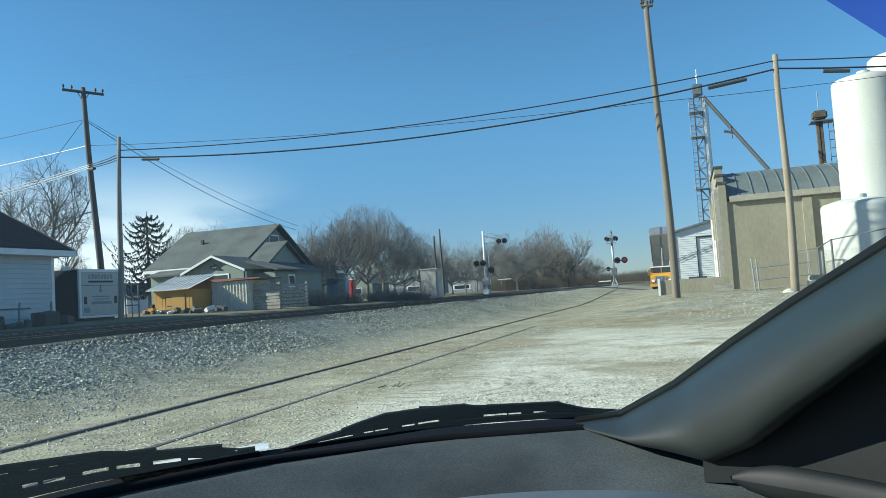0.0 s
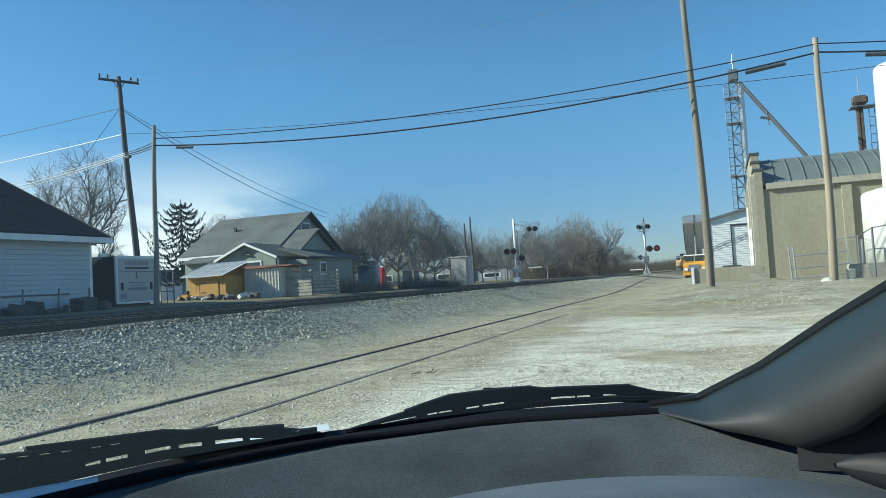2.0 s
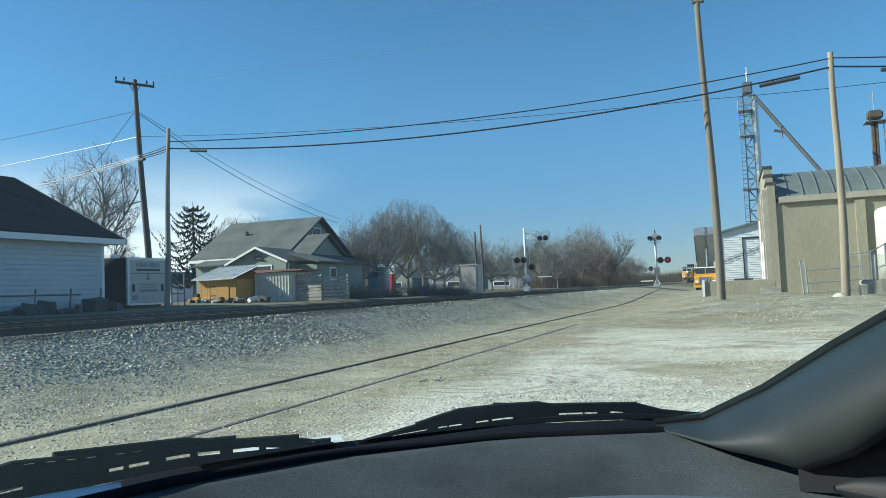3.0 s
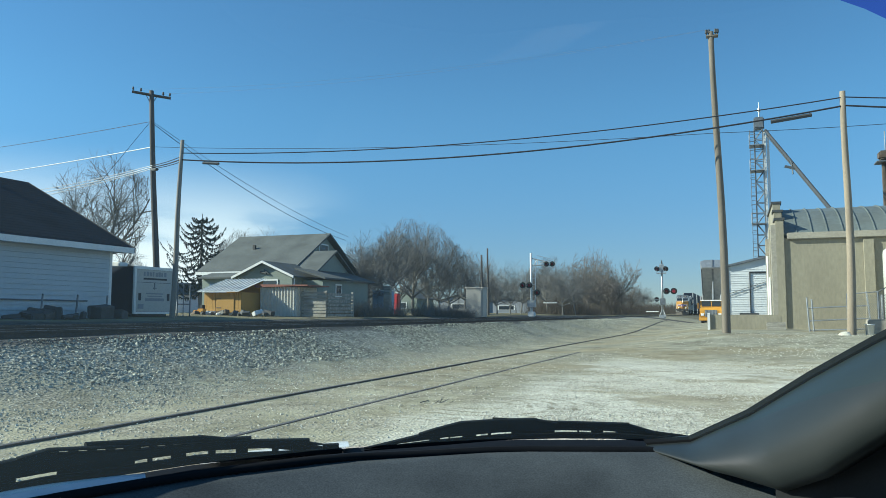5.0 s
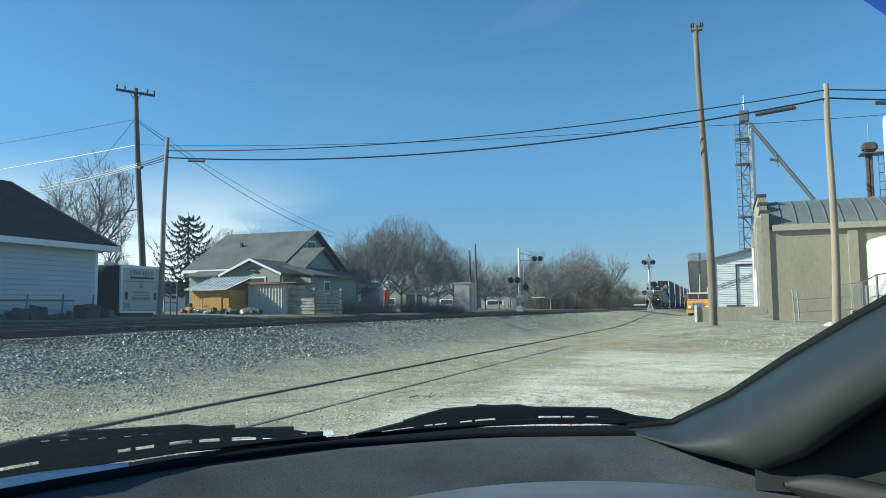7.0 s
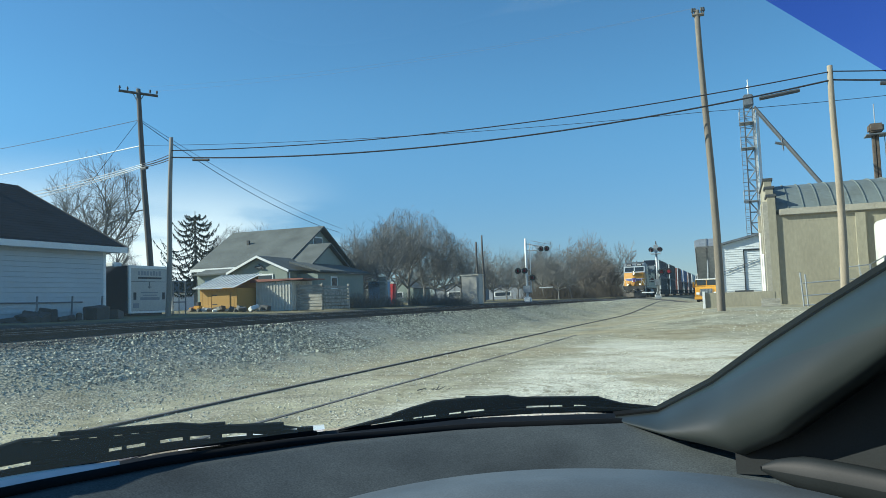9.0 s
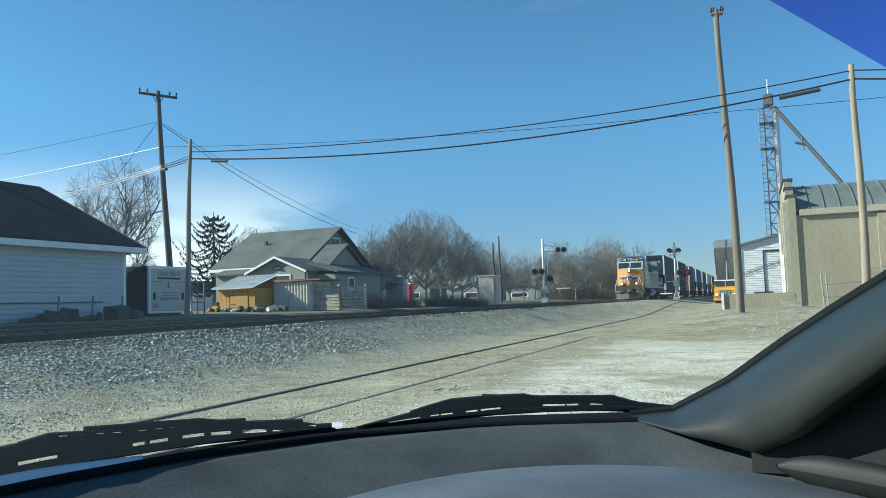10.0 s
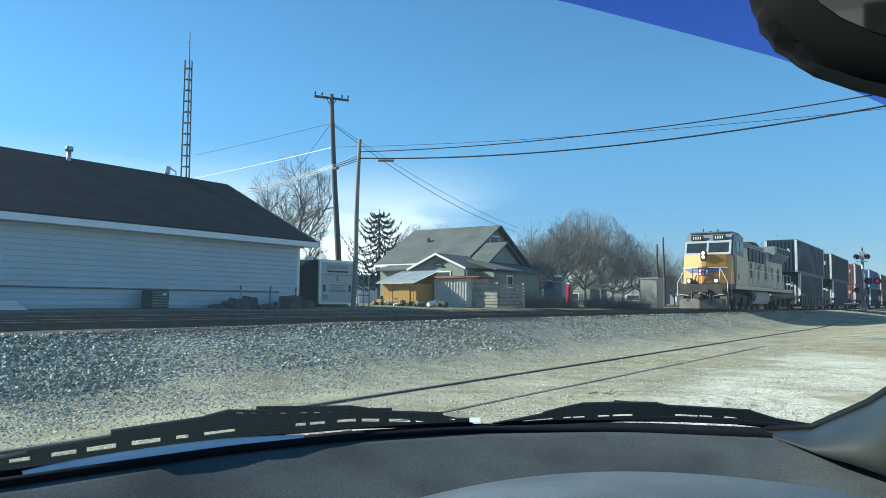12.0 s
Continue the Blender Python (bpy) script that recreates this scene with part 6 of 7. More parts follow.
def build_brush():
    bush = brush_mesh("bush", 3.0, 2.2, 500, 3, M["dry_grass"])
    dark = brush_mesh("dark_bush", 5.5, 2.8, 650, 5, M["bark"])
    for az, dist, me, s, label in (
            (-28.9, 52, bush, 0.75, "dry reddish-brown shrub beside the tracks"), (-27.8, 54, bush, 0.8, "dry tan shrub by the fence"), (-26.6, 53, dark, 0.55, "bare tangled shrub beside the tracks"),
            (-25.2, 58, dark, 0.6, "bare tangled shrub beside the tracks"), (-21.6, 60, dark, 0.55, "bare tangled shrub beside the tracks"), (-20.6, 61, dark, 0.55, "bare tangled shrub beside the tracks"), (-19.9, 60, dark, 0.55, "bare tangled shrub beside the tracks"), (-22.7, 63, bush, 0.9, "dry tan shrub under the trees")):
        o = new("shrub", me)
        x, y = dist * math.sin(radians(az)), dist * math.cos(radians(az))
        o.location, o.scale = (x, y, ground_z(x, y)), (s, s, s)
        o.rotation_euler.z = az
        tagged(o, label, "shrub", "shrubs")
    rnd = random.Random(11)
    verts, faces = [], []

    def thicket(x, y, h, w, n, r):
        z = ground_z(x, y)
        for _ in range(n):
            p = Vector((x + rnd.gauss(0, w), y + rnd.gauss(0, w), z))
            top = p + Vector((rnd.gauss(0, 0.9), rnd.gauss(0, 0.9), h * rnd.uniform(0.35, 1.0)))
            a = Vector((r, 0, 0))
            k = len(verts)
            verts.extend([tuple(p - a), tuple(p + a), tuple(p + Vector((0, r, 0))), tuple(top)])
            faces.extend([(k, k + 1, k + 3), (k + 1, k + 2, k + 3), (k + 2, k, k + 3)])
    for k in range(60):
        az = rnd.uniform(-13.5, -5.6)
        dist = max(rnd.uniform(98, 125), 22.5 / math.sin(radians(-az)) + rnd.uniform(0, 15))
        thicket(dist * math.sin(radians(az)), dist * math.cos(radians(az)), rnd.choice((0.9, 1.6, 2.4, 3.6, 4.6)) * rnd.uniform(0.8, 1.15), rnd.uniform(0.8, 2.0), 230, 0.022)
    me = bpy.data.meshes.new("thicket")
    me.from_pydata(verts, [], faces)
    me.materials.append(M["brush"])
    tagged(new("thicket", me), "brown leafless thicket beyond the road", "thicket", kind="stuff")
    verts, faces = [], []
    for k in range(420):
        az = rnd.uniform(-70, 20)
        dist = rnd.uniform(230, 330)
        if -26 < dist * math.sin(radians(az)) < -8:
            continue
        thicket(dist * math.sin(radians(az)), dist * math.cos(radians(az)), rnd.uniform(3, 6.5), 3.0, 60, 0.07)
    for k in range(90):
        az = rnd.uniform(-8.0, 1.5)
        dist = rnd.uniform(440, 520)
        thicket(dist * math.sin(radians(az)), dist * math.cos(radians(az)), rnd.uniform(5, 9), 5.0, 110, 0.09)
    me = bpy.data.meshes.new("far_woods")
    me.from_pydata(verts, [], faces)
    me.materials.append(M["brush"])
    tagged(new("far_woods", me), "distant brown winter woods", "woods", kind="stuff")


# ---- the car that the view is from ----
BASE = [(-1.02, -0.30), (-0.90, 0.02), (-0.80, 0.27), (-0.775, 0.41), (-0.745, 0.56), (-0.68, 0.73), (-0.565, 0.90), (-0.375, 1.06), (-0.15, 1.145), (0.03, 1.16), (0.25, 1.06), (0.55, 0.85)]


def curve_at(k):
    """A place on the foot of the windshield, k from 0 to 1."""
    f = k * (len(BASE) - 1)
    i = min(len(BASE) - 2, int(f))
    a, b = Vector(BASE[i]), Vector(BASE[i + 1])
    return a.lerp(b, f - i)


def polar(az, el, d):
    return (d * math.sin(radians(az)), d * math.cos(radians(az)), 1.25 + d * math.tan(radians(el)))


def build_car():
    c = thing("car", "dark gray car interior with dashboard and wipers", "car")
    n = 40
    ks = [i / n for i in range(n + 1)]
    # dashboard: from the glass towards the seats
    rows = []
    for f, z in ((1.02, 1.02), (1.0, 1.040), (0.97, 1.034), (0.93, 1.021), (0.86, 1.000), (0.76, 0.972), (0.66, 0.945), (0.60, 0.89), (0.58, 0.70)):
        rows.append([(curve_at(k).x * f, curve_at(k).y * f if curve_at(k).y > 0 else curve_at(k).y, z) for k in ks])
    bm = bmesh.new()
    loft(bm, rows)
    part("dashboard", bm, M["dash"], c, "grained dark gray dashboard top", smooth=True)
    # raised hood over the instruments, paler and glossier
    bm = bmesh.new()
    rows = []
    for r, dz in ((0.81, -0.16), (0.79, -0.03), (0.765, 0.0), (0.73, 0.012), (0.66, 0.016), (0.58, 0.008), (0.52, -0.02), (0.5, -0.1)):
        rows.append([(r * math.sin(radians(a)) * (1.0 if a < 0 else 0.9) - 0.02, r * math.cos(radians(a)), 1.046 + dz - 0.05 * abs((a + 8) / 30) ** 2.2) for a in np.linspace(-36, 24, 30)])
    loft(bm, rows)
    part("instrument_hood", bm, M["dash_gloss"], c, "paler smooth instrument hood", smooth=True)
    # glass seal
    bm = bmesh.new()
    loft(bm, [[(curve_at(k).x * f, curve_at(k).y * f, z - 0.004 * smooth01((k - 0.52) / 0.1)) for k in ks] for f, z in ((0.996, 1.034), (0.99, 1.042), (1.004, 1.047), (1.015, 1.046), (1.02, 1.03))])
    part("glass_seal", bm, M["rubber"], c, smooth=True)
    # windshield and its shade band
    top = [(-0.60, -0.40, 1.47), (-0.32, 0.03, 1.455), (-0.085, 0.212, 1.401), (-0.031, 0.240, 1.382), (0.017, 0.258, 1.363), (0.08, 0.31, 1.329), (0.22, 0.50, 1.27)]

    def top_at(k):
        f = k * (len(top) - 1)
        i = min(len(top) - 2, int(f))
        return Vector(top[i]).lerp(Vector(top[i + 1]), f - i)
    bm = bmesh.new()
    loft(bm, [[tuple(Vector((curve_at(k).x * 1.005, curve_at(k).y * 1.005, 1.055)).lerp(top_at(k), s) + Vector((0, 0, 0.035 * math.sin(math.pi * s)))) for k in ks] for s in np.linspace(0, 1, 10)])
    g = part("windshield", bm, M["glass"], c, "clear windshield with a faint veil standing in for reflections", smooth=True)
    g.visible_shadow = False
    bm = bmesh.new()
    loft(bm, [[tuple(top_at(k) + Vector((0.03, -0.13, 0.05)) * s) for k in ks] for s in (0.0, 0.5, 1.0)])
    g = part("shade_band", bm, M["glass_band"], c, "blue tinted band along the top of the windshield", smooth=True)
    g.visible_shadow = False
    # pillar: a bulged trim between the glass edge and the door
    edge = [(-8.6, -9.9, 1.18, -8.6, -10.4, 1.16), (-5.4, -9.55, 1.16, -3.6, -11.8, 1.05), (-1.3, -7.5, 1.10, 0.6, -12.9, 0.98), (2.8, -4.7, 1.02, 3.3, -11.8, 0.93),
            (6.6, -2.3, 0.95, 6.8, -9.1, 0.88), (12.6, 1.3, 0.86, 12.0, -5.1, 0.80), (24, 8, 0.72, 24, 0.5, 0.66), (45, 20, 0.60, 45, 9, 0.55)]
    bm = bmesh.new()
    rows = []
    for a0, e0, d0, a1, e1, d1 in edge:
        p, q = Vector(polar(a0, e0, d0)), Vector(polar(a1, e1, d1))
        w = (p - q).length
        row = [tuple(p + Vector((0.0, 0.05, 0.0)))]
        for s in np.linspace(0, 1, 9):
            row.append(tuple(p.lerp(q, s) - Vector((0.2, 1.0, 0.1)).normalized() * 0.40 * w * math.sin(math.pi * s ** 0.75) ** 0.8))
        row.append(tuple(q + Vector((0.03, 0.06, 0))))
        rows.append(row)
    fine = []
    for i in range(len(rows) - 1):
        for s in (0, 0.25, 0.5, 0.75):
            fine.append([tuple(Vector(u).lerp(Vector(v), s)) for u, v in zip(rows[i], rows[i + 1])])
    fine.append(rows[-1])
    loft(bm, fine)
    part("pillar_trim", bm, M["trim"], c, "smooth gray windshield pillar trim", smooth=True)
    bm = bmesh.new()
    rows = []
    for a0, e0, d0, a1, e1, d1 in edge:
        p = Vector(polar(a0, e0, d0))
        rows.append([tuple(p + Vector((-0.006, 0.004, 0.005))), tuple(p + Vector((-0.001, -0.008, 0.002))), tuple(p + Vector((0.005, -0.008, -0.005))), tuple(p + Vector((0.008, 0.0, -0.008)))])
    loft(bm, rows)
    part("pillar_seal", bm, M["rubber"], c, "black rubber seal along the glass")
    # dark corner panel under the pillar, and the door top
    bm = bmesh.new()
    loft(bm, [[polar(a, e + (d_ - 0) * (-14.2 - e), 0.99 - 0.006 * max(0, a)) for a, e in ((0, -12.5), (3.3, -11.2), (6.8, -8.5), (12, -4.6), (24, 1), (45, 9))] for d_ in (0.0, 0.5, 1.0)])
    part("corner_panel", bm, M["panel_dark"], c, "dark corner panel of the door", smooth=True)
    bm = bmesh.new()
    ring = []
    for i in range(31):
        k = i / 30
        p = Vector(polar(1.8 + 30 * k, -13.9 - 5.5 * k ** 1.3, 0.90 - 0.18 * k))
        r = 0.020 * min(1.0, (k * 9 + 0.02)) ** 0.5
        ring.append([tuple(p + Vector((0.3 * math.cos(a), -0.95 * math.cos(a), math.sin(a))) * r) for a in np.linspace(0, math.tau, 15)])
    loft(bm, ring)
    part("door_cap", bm, M["panel_dark"], c, "rounded end of the door trim", smooth=True)
    # scuttle and bonnet outside the glass
    bm = bmesh.new()
    loft(bm, [[(curve_at(k).x * f, curve_at(k).y * f, z) for k in ks] for f, z in ((1.015, 1.032), (1.05, 1.022), (1.12, 1.032), (1.15, 1.01))])
    part("scuttle", bm, M["rubber"], c, "black plastic scuttle", smooth=True)
    bm = bmesh.new()
    loft(bm, [[(curve_at(0.46 + k * 0.09).x * f, curve_at(0.46 + k * 0.09).y * f, z) for k in ks] for f, z in ((1.09, 1.040), (1.12, 1.041), (1.15, 1.038), (1.18, 1.02))])
    part("cowl_panel", bm, M["car_paint"], c, "pale painted panel before the glass", smooth=True)
    build_wiper(c, (0.19, 0.28, 0.37, 0.46, 0.545), (1.039, 1.045, 1.0485, 1.0465, 1.040), (1.0545, 1.0565, 1.0585, 1.057, 1.045), (1.0595, 1.0635, 1.063, 1.062, 1.0515),
                ((0.19, 0.213, 1.062, 1.066), (0.213, 0.273, 1.069, 1.0725), (0.273, 0.345, 1.0795, 1.084), (0.345, 0.365, 1.085, 1.090), (0.365, 0.412, 1.090, 1.082), (0.412, 0.486, 1.082, 1.075), (0.486, 0.523, 1.0705, 1.064), (0.523, 0.543, 1.059, 1.048)),
                ((0.202, 0.216), (0.23, 0.248), (0.255, 0.277), (0.288, 0.31), (0.322, 0.332), (0.345, 0.37), (0.414, 0.422), (0.425, 0.437), (0.447, 0.461), (0.465, 0.477), (0.484, 0.499), (0.503, 0.512), (0.521, 0.532)),
                (0.355, 0.43, 0.385))
    build_wiper(c, (0.557, 0.60, 0.634, 0.668, 0.70, 0.735), (1.040, 1.042, 1.0445, 1.0475, 1.047, 1.040), (1.0423, 1.0503, 1.0531, 1.0565, 1.0562, 1.050), (1.0435, 1.053, 1.0565, 1.060, 1.059, 1.0515),
                ((0.56, 0.587, 1.045, 1.059), (0.587, 0.597, 1.061, 1.068), (0.597, 0.611, 1.068, 1.076), (0.611, 0.656, 1.076, 1.078), (0.656, 0.668, 1.077, 1.071), (0.668, 0.709, 1.074, 1.071), (0.709, 0.733, 1.0695, 1.050)),
                ((0.575, 0.593), (0.599, 0.604), (0.605, 0.612), (0.62, 0.627), (0.629, 0.641), (0.666, 0.679), (0.68, 0.687), (0.694, 0.701), (0.708, 0.731)),
                (0.675, 0.700, 0.63))
    bm = bmesh.new()
    strip = []
    for i in range(25):
        k = i / 24
        p = curve_at(0.21 + 0.21 * k)
        wd = 0.009 * math.sin(math.pi * min(1, k * 0.95 + 0.02)) ** 0.6 + 0.0005
        strip.append([(p.x * 1.022, p.y * 1.022, 1.0435), (p.x * 1.030, p.y * 1.030, 1.0440 + wd), (p.x * 1.045, p.y * 1.045, 1.0430 + wd)])
    loft(bm, strip)
    part("cowl_strip", bm, M["white_paint"], c, "pale painted strip below the glass", smooth=True)
    # inside mirror at its mount
    bm = bmesh.new()
    prism(bm, [(0.125 * math.copysign(abs(math.cos(a)) ** 0.45, math.cos(a)), 0.04 * math.copysign(abs(math.sin(a)) ** 0.6, math.sin(a))) for a in np.linspace(0, math.tau, 37)[:-1]], "y", -0.012, 0.02)
    mi = part("mirror_housing", bm, M["rubber"], c, "black inside rear-view mirror", bevel=0.006, smooth=True)
    mi.matrix_basis = pose(0.160, 0.098, 1.315, 10, 13, 12)
    bm = bmesh.new()
    prism(bm, [(0.112 * math.copysign(abs(math.cos(a)) ** 0.45, math.cos(a)), 0.03 * math.copysign(abs(math.sin(a)) ** 0.6, math.sin(a))) for a in np.linspace(0, math.tau, 37)[:-1]], "y", -0.0145, -0.0125)
    part("mirror_face", bm, M["mirror"], mi, "mirror glass")
    # the rest of the body, along the car's own axes: forward and to its right
    fwd, rgt = Vector((-0.766, 0.643, 0)), Vector((0.643, 0.766, 0))
    turn = Matrix(((rgt.x, fwd.x, 0, 0), (rgt.y, fwd.y, 0, 0), (0, 0, 1, 0), (0, 0, 0, 1)))

    def body(name, material, rows, label=""):
        bm = bmesh.new()
        loft(bm, rows)
        o = part(name, bm, material, c, label, smooth=True)
        o.matrix_basis = turn
        return o

    def shape(name, material, boxes, label="", bevel=0.0):
        o = made(name, c, material, boxes, label, bevel=bevel)
        o.matrix_basis = turn
        return o
    across = np.linspace(-1, 1, 13)
    body("bonnet", M["car_paint"], [[(0.86 * k, u - 0.12 * k * k, z - 0.05 * k * k) for k in across] for u, z in ((1.12, 0.975), (1.35, 0.955), (1.75, 0.90), (2.05, 0.82), (2.15, 0.70), (2.16, 0.35))], "pale bonnet")
    body("roof", M["car_paint"], [[(0.70 * k, u, z - 0.05 * k * k) for k in across] for u, z in ((-0.12, 1.545), (-0.3, 1.58), (-1.1, 1.59), (-1.9, 1.54))], "pale roof")
    body("roof_lining", M["trim"], [[(0.68 * k, u, z - 0.05 * k * k) for k in across] for u, z in ((-0.12, 1.525), (-1.1, 1.55), (-1.9, 1.51))])
    for k in (-1, 1):
        body("door", M["car_paint"], [[(k * v, u, z) for u in np.linspace(0.55, -1.9, 8)] for v, z in ((0.93, 1.0), (0.97, 0.8), (0.96, 0.5), (0.92, 0.3))], "pale painted door")
        body("fender", M["car_paint"], [[(k * v, u, z) for u in np.linspace(0.62, 2.0, 6)] for v, z in ((0.84, 0.79), (0.93, 0.72), (0.93, 0.55), (0.90, 0.35))])
        shape("rear_pillar", M["car_paint"], [(k * 0.75 - 0.06, k * 0.75 + 0.06, -1.95, -1.8, 0.95, 1.53)])
        for u in (1.35, -1.45):
            shape("wheel", M["tyre"], [((k * 0.74, u, 0.31), (k * 0.92, u, 0.31), 0.31, 0.31, 22)])
    body("tailgate", M["car_paint"], [[(0.88 * k, u, z) for k in across] for u, z in ((-1.9, 1.54), (-2.15, 1.05), (-2.25, 0.7), (-2.2, 0.3))])
    shape("floor_pan", M["dash"], [(-0.9, 0.9, -2.15, 0.6, 0.28, 0.32)])
    shape("seat", M["dash"], [(0.2, 0.7, -1.0, -0.82, 0.4, 1.1), (0.33, 0.58, -0.98, -0.86, 1.1, 1.32), (0.2, 0.7, -0.85, -0.35, 0.35, 0.55)], "dark cloth seat", bevel=0.04)
    shape("seat", M["dash"], [(-0.7, -0.2, -1.0, -0.82, 0.4, 1.1), (-0.58, -0.33, -0.98, -0.86, 1.1, 1.32), (-0.7, -0.2, -0.85, -0.35, 0.35, 0.55)], "dark cloth seat", bevel=0.04)
    return c


def build_wiper(c, ks, low, mid, under, yokes, slots, dashes):
    """A rubber blade, stepped yokes above it and bridges that leave slots of light between them.

    low, mid, under: heights of the blade's foot, its top and the yokes' underside at the places ks along the glass;
    yokes: start, end and top heights; dashes: the stretch of a yoke with a row of small holes, and where the arm sits."""
    def beam(name, k0, k1, foot, head, deep, parent, f=1.055):
        bm = bmesh.new()
        rows = []
        n = max(2, int((k1 - k0) / 0.006) + 1)
        for i in range(n + 1):
            k = k0 + (k1 - k0) * i / n
            p = curve_at(k) * f
            o = p.normalized() * deep
            z0, z1 = foot(k), max(head(k), foot(k) + 0.0006)
            rows.append([(p.x - o.x, p.y - o.y, z0), (p.x - o.x, p.y - o.y, z1 - 0.001), (p.x - o.x * 0.5, p.y - o.y * 0.5, z1), (p.x + o.x * 0.6, p.y + o.y * 0.6, z1), (p.x + o.x, p.y + o.y, z1 - 0.0015), (p.x + o.x, p.y + o.y, z0), (p.x - o.x, p.y - o.y, z0)])
        loft(bm, rows)
        for row in (rows[0], rows[-1]):
            bm.faces.new([bm.verts.new(v) for v in row[:-1]])
        return part(name, bm, M["rubber"], parent)

    def at(zs):
        return lambda k: float(np.interp(k, ks, zs))
    w = beam("wiper_blade", ks[0], ks[-1], at(low), at(mid), 0.006, c, 1.052)
    w["label"] = "black wiper blade with open slots"
    d0, d1, seat = dashes
    for k0, k1, z0, z1 in yokes:
        def crown(k, k0=k0, k1=k1, z0=z0, z1=z1):
            return z0 + (z1 - z0) * (k - k0) / (k1 - k0)
        if k0 <= d0 + 0.06 and d0 - 0.001 <= k0 and min(z0, z1) > 1.07 and k1 - k0 > 0.02:
            # a row of small holes through the upper third
            def hole_low(k, g=crown):
                return g(k) - 0.0055

            def hole_top(k, g=crown):
                return g(k) - 0.0035
            beam("yoke", k0, k1, at(under), hole_low, 0.006, w)
            beam("yoke_rim", k0, k1, hole_top, crown, 0.006, w)
            e = k0
            while e < k1 - 0.002:
                beam("yoke_web", e, min(k1, e + 0.0055), hole_low, hole_top, 0.006, w)
                e += 0.0105
        else:
            beam("yoke", k0, k1, at(under), crown, 0.007, w)
    edges = [ks[0]] + [v for pair in slots for v in pair] + [min(ks[-1], yokes[-1][1])]
    for k0, k1 in zip(edges[::2], edges[1::2]):
        if k1 - k0 > 0.0005:
            beam("bridge", k0, k1, lambda k: at(mid)(k) - 0.0005, lambda k: at(under)(k) + 0.0005, 0.005, w)
    p, q = curve_at(seat) * 1.062, curve_at(seat + 0.16) * 1.085
    hi = max(z for y in yokes for z in y[2:])
    bm = bmesh.new()
    chain(bm, [(p.x, p.y, hi - 0.004), (p.x * 0.6 + q.x * 0.4, p.y * 0.6 + q.y * 0.4, hi - 0.012), (q.x, q.y, 1.035)], 0.005, 8)
    part("wiper_arm", bm, M["rubber"], w)


# ---- put the place together ----
build_ground()
build_track(TRACK_X, "busy main track on dark ballast")
build_track(TRACK2_X, "second main track on dark ballast")
build_siding()
build_crossing()
build_garage()
build_wall_clutter()
build_trailer()
build_house()
build_yellow_shed()
build_white_shed()
build_board_fence()
build_signal_mast()
build_cantilever_signal()
build_relay_cabinet()
build_elevator()
build_white_hall()
build_leg_tower()
build_second_leg()
TANKS = "white tanks by the grain store"
build_tank("squat white plastic tank with a domed top", 7.07, 35.3, 1.5, 0.6, 3.95, TANKS)
build_tank("tall smooth white upright tank", 8.3, 38.2, 1.36, 0.6, 9.75, TANKS)
build_tank("tallest white tank with a pipe shadow", 10.65, 40.7, 1.6, 0.6, 11.2, TANKS)
build_yard_bits()
build_truck()

pw3, pw2, pd, pb = M["pole_wood"], M["pole_gray"], M["pole_dark"], M["pole_brown"]
build_pole("utility_pole", "tall weathered wooden pole leaning slightly, steel band low down", (-0.47, 30.95, ground_z(-0.47, 30.95) - 0.1), (-0.68, 30.9, 12.4), 0.145, pb, (1, 0.1, 0.22, 12.2))
build_pole("utility_pole", "pale bent wooden pole carrying two cables", (3.75, 30.7, ground_z(3.75, 30.7) - 0.1), (3.84, 30.7, 9.45), 0.14, pw3)
build_pole("utility_pole", "dark wooden pole with a short crossarm", (-28.3, 31.4, 0.9), (-29.15, 31.4, 13.2), 0.17, pd, (0.75, 0.66, 0.98, 12.95, -0.09))
build_pole("utility_pole", "gray wooden pole carrying two cables", (-24.3, 27.9, 0.9), (-24.1, 28.05, 9.35), 0.125, pw2)
for k, (az, dist, zt) in enumerate(((-18.35, 74, 7.0), (-17.9, 76, 7.8), (-24.2, 120, 9.5))):
    x, y = dist * math.sin(radians(az)), dist * math.cos(radians(az))
    build_pole("utility_pole", "thin far wooden pole behind the trees", (x, y, 0.9), (x, y, zt), 0.12, pd)
BT, DT = (-24.1, 28.05), (3.84, 30.7)
build_wire("thick black cable across the lot", (*BT, 8.72), (*DT, 9.22), 0.62, 0.024, M["wire"])
build_wire("thick black cable bundle across the lot", (*BT, 8.40), (*DT, 8.90), 0.85, 0.034, M["wire"])
splice("dark cable splice case near a pole", (*BT, 8.36), (*DT, 8.86), 0.85, 91, 96, 0.075)
splice("dark cable splice case near a pole", (*BT, 8.36), (*DT, 8.86), 0.85, 4, 7, 0.06)
build_wire("thin wire high over the lot", (-28.93, 31.4, 10.1), (-0.62, 30.9, 8.3), 0.3, 0.011, M["wire"])
build_wire("thin wire high over the lot", (-0.62, 30.9, 8.3), (24.0, 30.5, 8.9), 0.45, 0.011, M["wire"])
build_wire("black cable running on past the tanks", (*DT, 9.22), (26.0, 32.0, 9.3), 0.7, 0.024, M["wire"])
build_wire("black cable running on past the tanks", (*DT, 8.90), (26.0, 32.0, 9.0), 0.8, 0.034, M["wire"])
splice("dark cable splice case past the pole", (*DT, 8.86), (26.0, 32.0, 8.96), 0.8, 7, 11, 0.075)
build_wire("thin pale wire at the top of the poles", (-28.6, 31.9, 13.1), (-0.5, 30.9, 12.5), 0.5, 0.003, M["galv"])
